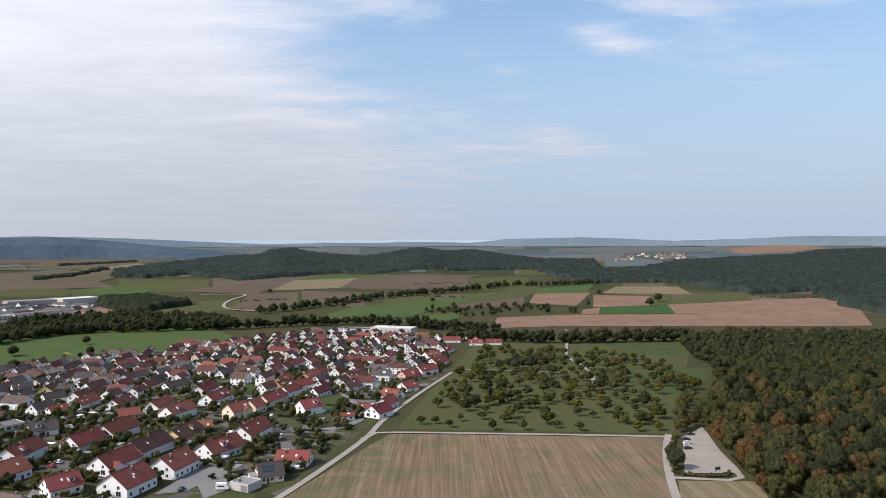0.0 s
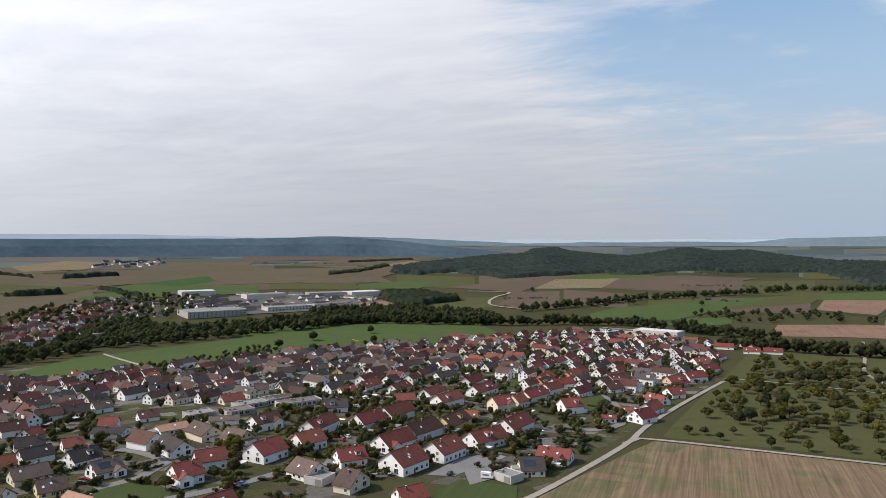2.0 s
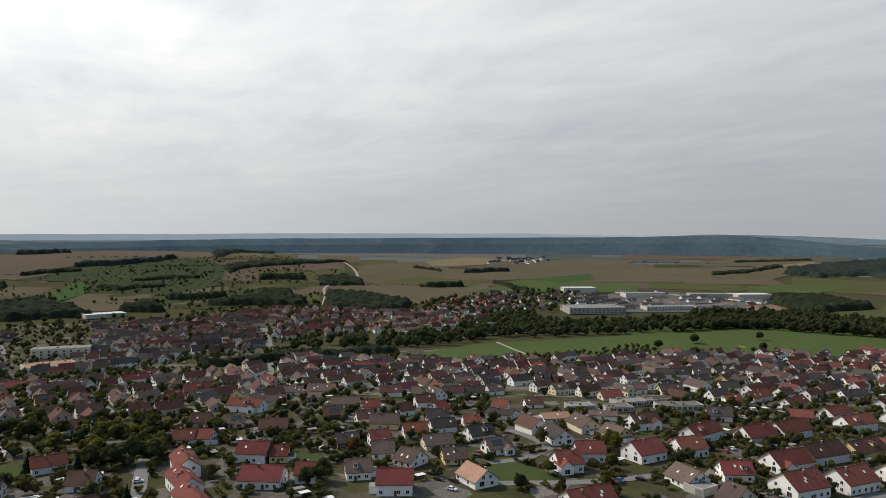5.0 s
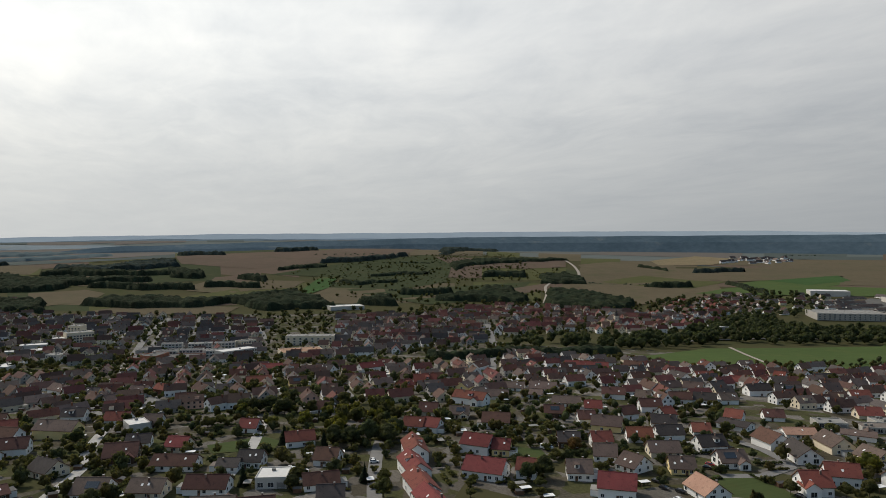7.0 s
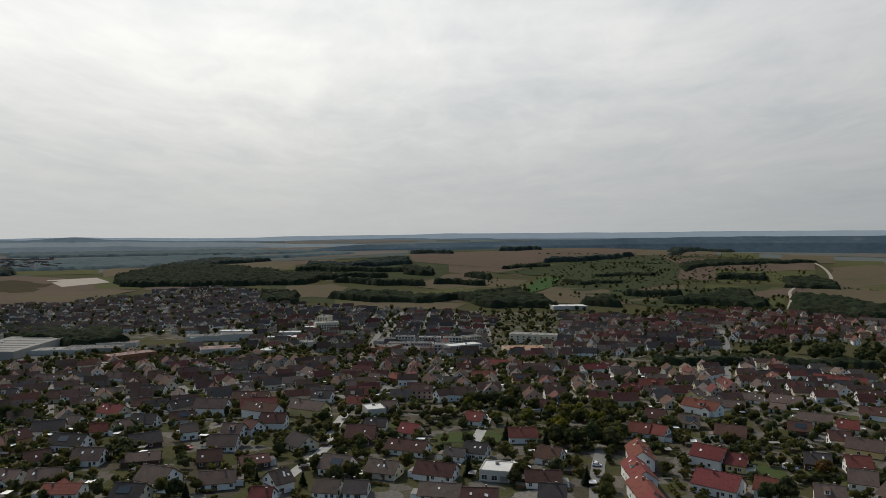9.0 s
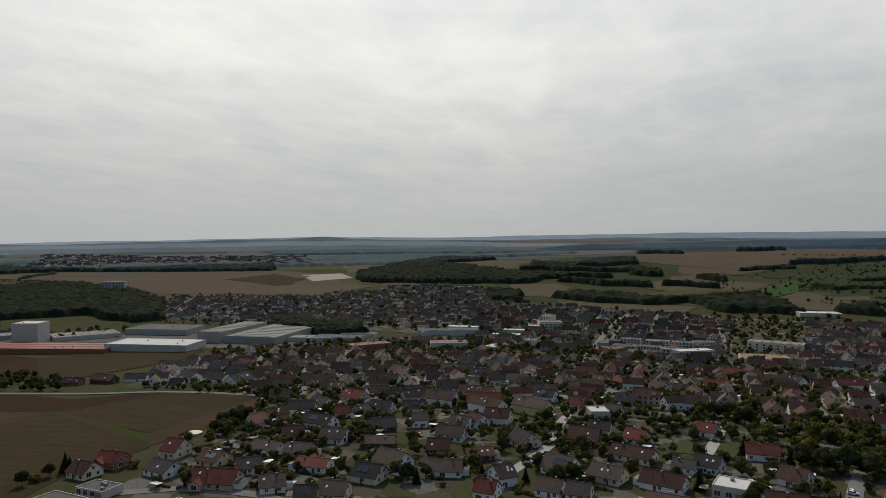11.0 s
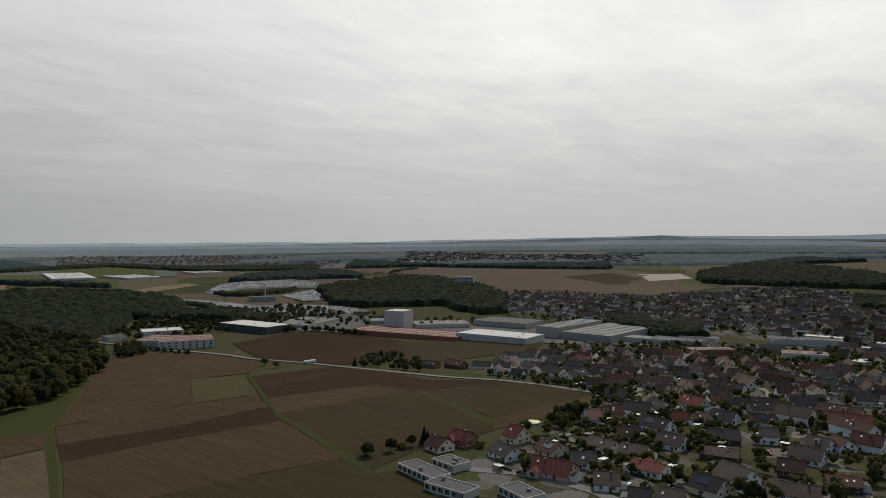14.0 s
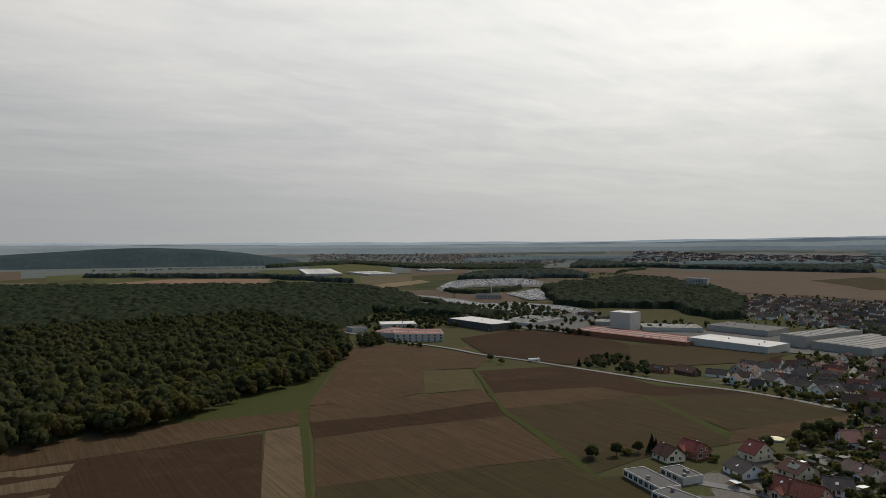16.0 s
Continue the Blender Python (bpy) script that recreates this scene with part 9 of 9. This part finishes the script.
def crane(x, y, turn):
    """A small self-erecting building crane."""
    yellow = surface("crane_yellow", (0.55, 0.36, 0.05), (0.48, 0.31, 0.04), 1.0, 0.6)
    base = new("building_crane")
    base.matrix_basis = pose(x, y, float(level(x, y)), 0, 0, turn)
    tagged(base, "small building crane with a yellow lattice jib", "crane")
    s = Shape()
    for dx in (-0.5, 0.4):
        for dy in (-0.5, 0.4):
            s.box(dx, dy, 1.0, dx + 0.1, dy + 0.1, 17.0)
    for k in range(16):
        s.box(-0.5, -0.5, 1.0 + k, 0.5, -0.42, 1.08 + k)
        s.box(-0.5, 0.42, 1.5 + k, 0.5, 0.5, 1.58 + k)
    part("mast", s.mesh("mast", TOPS["dark"]), base)
    s = Shape()
    s.box(-1.6, -1.6, 0.2, 1.6, 1.6, 1.0)
    part("undercarriage", s.mesh("undercarriage", TOPS["tin"]), base)
    s = Shape()
    s.box(-0.6, -0.35, 17.0, 15.0, -0.25, 17.12)
    s.box(-0.6, 0.25, 17.0, 15.0, 0.35, 17.12)
    s.box(-0.6, -0.05, 17.7, 14.0, 0.05, 17.82)
    for k in range(14):
        s.box(k, -0.3, 17.1, k + 0.1, 0.3, 17.75)
    part("jib", s.mesh("jib", yellow), base)
    s = Shape()
    s.box(-2.2, -0.6, 0.9, -1.2, 0.6, 2.6)
    part("counterweight", s.mesh("counterweight", CONCRETE), base)


def notice_board(x, y, turn):
    base = new("notice_board")
    base.matrix_basis = pose(x, y, float(level(x, y)), 0, 0, turn)
    tagged(base, "dark green notice board at the car park hedge", "sign")
    s = Shape()
    s.box(-1.3, -0.05, 1.0, 1.3, 0.05, 2.4)
    part("panel", s.mesh("panel", LEAF_BOARD), base)
    for dx in (-1.2, 1.1):
        s = Shape()
        s.box(dx, -0.06, -0.2, dx + 0.1, 0.06, 2.5)
        part("post", s.mesh("post", WOOD), base)


LEAF_BOARD = surface("green_board", (0.03, 0.06, 0.045), (0.025, 0.05, 0.04), 1.0, 0.6)
crane(-362.4, 682.9, -35)
notice_board(118.9, 309.8, 15)


# ---- vehicles ----
PAINT = {k: surface("paint_" + k, c, tuple(x * 0.9 for x in c), 0.5, 0.25, spec=0.6) for k, c in
         {"white": (0.75, 0.75, 0.74), "black": (0.02, 0.02, 0.022), "red": (0.38, 0.03, 0.03), "blue": (0.05, 0.10, 0.25), "silver": (0.42, 0.43, 0.44)}.items()}
RUBBER = surface("tyre_rubber", (0.02, 0.02, 0.02), (0.03, 0.03, 0.03), 3, 0.9)


def profile(points, half, taper=0.0):
    """A side view (x, z) drawn out to both sides; taper pulls the upper points in."""
    s = Shape()
    top = max(z for _, z in points)
    low = min(z for _, z in points)
    w = [half - taper * (z - low) / (top - low) for _, z in points]
    n = len(points)
    left = [(x, -h, z) for (x, z), h in zip(points, w)]
    right = [(x, h, z) for (x, z), h in zip(points, w)]
    s.poly(left)
    s.poly(right[::-1])
    for i in range(n):
        j = (i + 1) % n
        s.poly([left[j], left[i], right[i], right[j]])
    return s


def wheel_mesh(r, w):
    s = Shape()
    ring = [(r * math.cos(i * math.pi / 6), r * math.sin(i * math.pi / 6)) for i in range(12)]
    s.solid(ring, -w / 2, w / 2)
    return s.mesh("wheel", RUBBER)


WHEEL = wheel_mesh(0.33, 0.22)
VEHICLES = {}


def vehicle(kind, paint):
    base = new({"car": "car", "van": "van", "camper": "camper_van", "truck": "tanker_truck"}[kind])
    mat = PAINT[paint]
    if kind == "car":
        part("body", profile([(-2.15, 0.3), (2.1, 0.3), (2.15, 0.65), (1.3, 0.92), (-2.0, 0.98), (-2.15, 0.7)], 0.88, 0.06).mesh("body", mat), base)
        part("window_band", profile([(-1.85, 0.95), (1.15, 0.92), (0.45, 1.36), (-1.35, 1.38)], 0.80, 0.16).mesh("window_band", GLASS), base)
        part("roof", profile([(-1.35, 1.37), (0.45, 1.35), (0.3, 1.46), (-1.2, 1.48)], 0.66, 0.06).mesh("roof", mat), base)
        spots = ((-1.35, .8), (1.35, .8))
    elif kind == "truck":
        part("cab", profile([(4.0, 0.6), (6.2, 0.6), (6.2, 2.0), (5.8, 3.1), (4.0, 3.1)], 1.2, 0.05).mesh("cab", mat), base)
        part("windscreen", profile([(6.0, 1.9), (6.23, 1.9), (5.9, 2.8), (5.7, 2.8)], 1.05, 0.05).mesh("windscreen", GLASS), base)
        ring = [(1.15 * math.cos(i * math.pi / 8), 1.15 * math.sin(i * math.pi / 8)) for i in range(16)]
        s = Shape()
        s.solid(ring, -5.5, 3.6)
        part("tank", s.mesh("tank", mat), base, pose(0, 0, 2.1, 0, 90, 0))
        spots = ((-4.5, 1.0), (-3.3, 1.0), (5.0, 1.0))
    else:
        part("body", profile([(-2.6, 0.35), (2.5, 0.35), (2.6, 1.0), (2.1, 1.35), (1.6, 2.2 if kind == "van" else 2.6), (-2.6, 2.2 if kind == "van" else 2.7)], 0.97, 0.08).mesh("body", mat), base)
        part("windscreen", profile([(1.75, 1.45), (2.12, 1.4), (1.72, 2.05), (1.45, 2.05)], 0.9, 0.05).mesh("windscreen", GLASS), base)
        s = Shape()
        s.box(-1.8, -0.985, 1.35, 0.9, 0.985, 1.85, 0)
        part("side_window", s.mesh("side_window", GLASS), base)
        spots = ((-1.7, .85), (1.6, .85))
    for x, y in spots:
        for side in (-1, 1):
            part("wheel", WHEEL, base, pose(x, side * y, 0.33, 90, 0, 0))
    words = {"car": "parked {} car", "van": "{} delivery van parked at the roadside", "camper": "{} camper van parked in a yard", "truck": "{} tanker truck on the country road"}[kind].format(paint)
    tagged(base, words + (" with dark windows" if kind == "car" else ""), kind if kind != "camper" else "camper van", "parked vehicles")
    return base


def park(kind, paint, x, y, turn):
    m = pose(x, y, float(level(x, y)) + 0.3, 0, 0, turn)
    if (kind, paint) in VEHICLES:
        return copy_thing(VEHICLES[kind, paint], m)
    VEHICLES[kind, paint] = vehicle(kind, paint)
    VEHICLES[kind, paint].matrix_basis = m


park("car", "blue", -183.3, 319.2, 70)
park("car", "red", -176.5, 321.5, 150)
park("car", "white", -177, 327.8, 150)
park("car", "red", -200, 406.3, 60)
park("car", "black", -106.1, 288.3, 90)
park("car", "white", 121.5, 355.5, 10)
park("car", "black", 118.2, 345.8, 10)
park("car", "black", 123.2, 363.1, 10)
park("car", "black", 129.3, 373.9, 20)
park("car", "black", -203.5, 231.1, 0)
park("car", "red", -182.9, 242.7, 0)
park("car", "blue", -181.7, 245.8, 0)
park("car", "black", -177.6, 254.3, 20)
park("car", "black", -239.3, 191.4, 20)
park("car", "white", -308.8, 91.2, 80)
park("car", "black", -238.7, 191.7, 20)
park("car", "black", -231.5, 188.9, 20)
park("car", "black", -225.8, 192.4, 20)
park("car", "white", -218.5, 185.3, 20)
park("car", "white", -311.7, 55.5, 40)
park("car", "white", -307.5, 59.3, 40)
park("car", "red", -248.5, 227.7, 40)
park("car", "black", -245.6, 223.8, 40)
park("car", "black", -447.3, -259.2, 5)
park("car", "black", -448.1, -247.7, 20)
park("car", "red", -351.6, -96.3, 50)
park("car", "red", -431.9, -639, 10)
park("van", "white", -298.6, 173.3, 20)
park("van", "white", -225.7, 421.4, 20)
park("van", "white", -299, 175.1, 20)
park("van", "white", -209.3, 399.7, 10)
park("van", "white", -463.3, -216.5, 5)
park("camper", "white", -89.6, 288.9, 5)
park("camper", "white", -52.5, 568.3, 10)
park("truck", "white", -422.5, -512.6, 170)
park("car", "white", -310.7, 91.5, 10)
park("car", "white", -313.7, 55, 80)
park("car", "white", -308.3, 59.4, 85)
park("car", "silver", -598.4, -96.5, 80)
park("car", "white", -305.5, -12.3, 10)
park("car", "red", -195.9, 276.3, 60)
park("car", "black", -597.6, -328.8, 150)


def car_rows(poly, turn, seed):
    """New cars in close rows on a storage yard."""
    rng = random.Random(seed)
    s = Shape()
    c, n = math.cos(radians(turn)), math.sin(radians(turn))
    us, vs = [x * c + y * n for x, y in poly], [-x * n + y * c for x, y in poly]
    u = min(us)
    row = 0
    while u < max(us):
        v = min(vs)
        while v < max(vs):
            x, y = u * c - v * n, u * n + v * c
            if inside(poly, x, y) and rng.random() < 0.93:
                z = float(level(x, y)) + 0.3 + 0.00115 * max(0.0, math.hypot(x, y) - 300)
                k = len(s.v)
                paint = rng.choice((0, 0, 0, 0, 0, 0, 1, 2))
                s.box(-2.1, -0.88, 0.1, 2.1, 0.88, 0.95, paint)
                s.box(-1.3, -0.75, 0.95, 1.0, 0.75, 1.4, 3, paint)
                m = pose(x, y, z, 0, 0, turn)
                for i in range(k, len(s.v)):
                    s.v[i] = tuple(m @ Vector(s.v[i]))
            v += 2.35
        row += 1
        u += 4.7 if row % 2 else 5.6
    tagged(new("stored_cars", s.mesh("stored_cars", PAINT["white"], PAINT["silver"], PAINT["black"], GLASS)), "rows of new white and silver cars on a yard", "cars", kind="stuff")


plot("car_park", [(-729, -1308), (-763, -1264), (-775, -1178), (-775, -1084), (-834, -1057), (-872, -972), (-856, -873), (-763, -851), (-719, -911), (-671, -908), (-692, -1001), (-674, -1061), (-684, -1174)], YARD, "asphalt storage yard full of parked cars")
plot("car_park", [(-856, -1389), (-1008, -1559), (-1164, -1628), (-1230, -1559), (-1182, -1387), (-1076, -1283), (-1030, -1350), (-936, -1376), (-816, -1283)], YARD, "asphalt storage yard in a long bow")
plot("yard", [(-679, -904), (-780, -927), (-829, -840), (-717, -745), (-644, -765), (-621, -827)], YARD, "paved yard beside the works")
field("car_park", [(123.2, 369), (142.3, 392.7), (126.1, 308.2), (104.2, 308.4)], GRAVEL, "pale gravel car park beside the wood")
field("yard", [(-105.3, 301.8), (-98, 321.2), (-83.2, 295.7), (-94, 278.8)], ASPHALT, "paved yard between the houses")
car_rows([(-728, -1293), (-750, -1243), (-763, -1160), (-763, -1067), (-822, -1043), (-860, -959), (-849, -877), (-781, -871), (-740, -938), (-685, -928), (-706, -1021), (-689, -1084), (-699, -1188)], 62, 1)
car_rows([(-896, -1434), (-988, -1528), (-1139, -1594), (-1204, -1526), (-1171, -1397), (-1103, -1322), (-1050, -1375), (-962, -1415), (-844, -1327)], 62, 2)
car_rows([(-913, -1196), (-1045, -1253), (-922, -1061), (-876, -1075)], 62, 3)

# orchard trees standing loosely in the grass
rng = random.Random(8)
ORCHARD = scattered([(-17.4, 398.6), (121.1, 382.7), (177.6, 498.9), (216.3, 692.3), (184.7, 791), (49.3, 827.6), (14.7, 617)], 11.5, 9, (0.7, 1.55), 0.55)
for x, y, s in ORCHARD:
    plant(rng.choice(("fruit", "fruit", "fruit", "yellow", "fruit", "fruit")), x, y, s, "orchard trees")
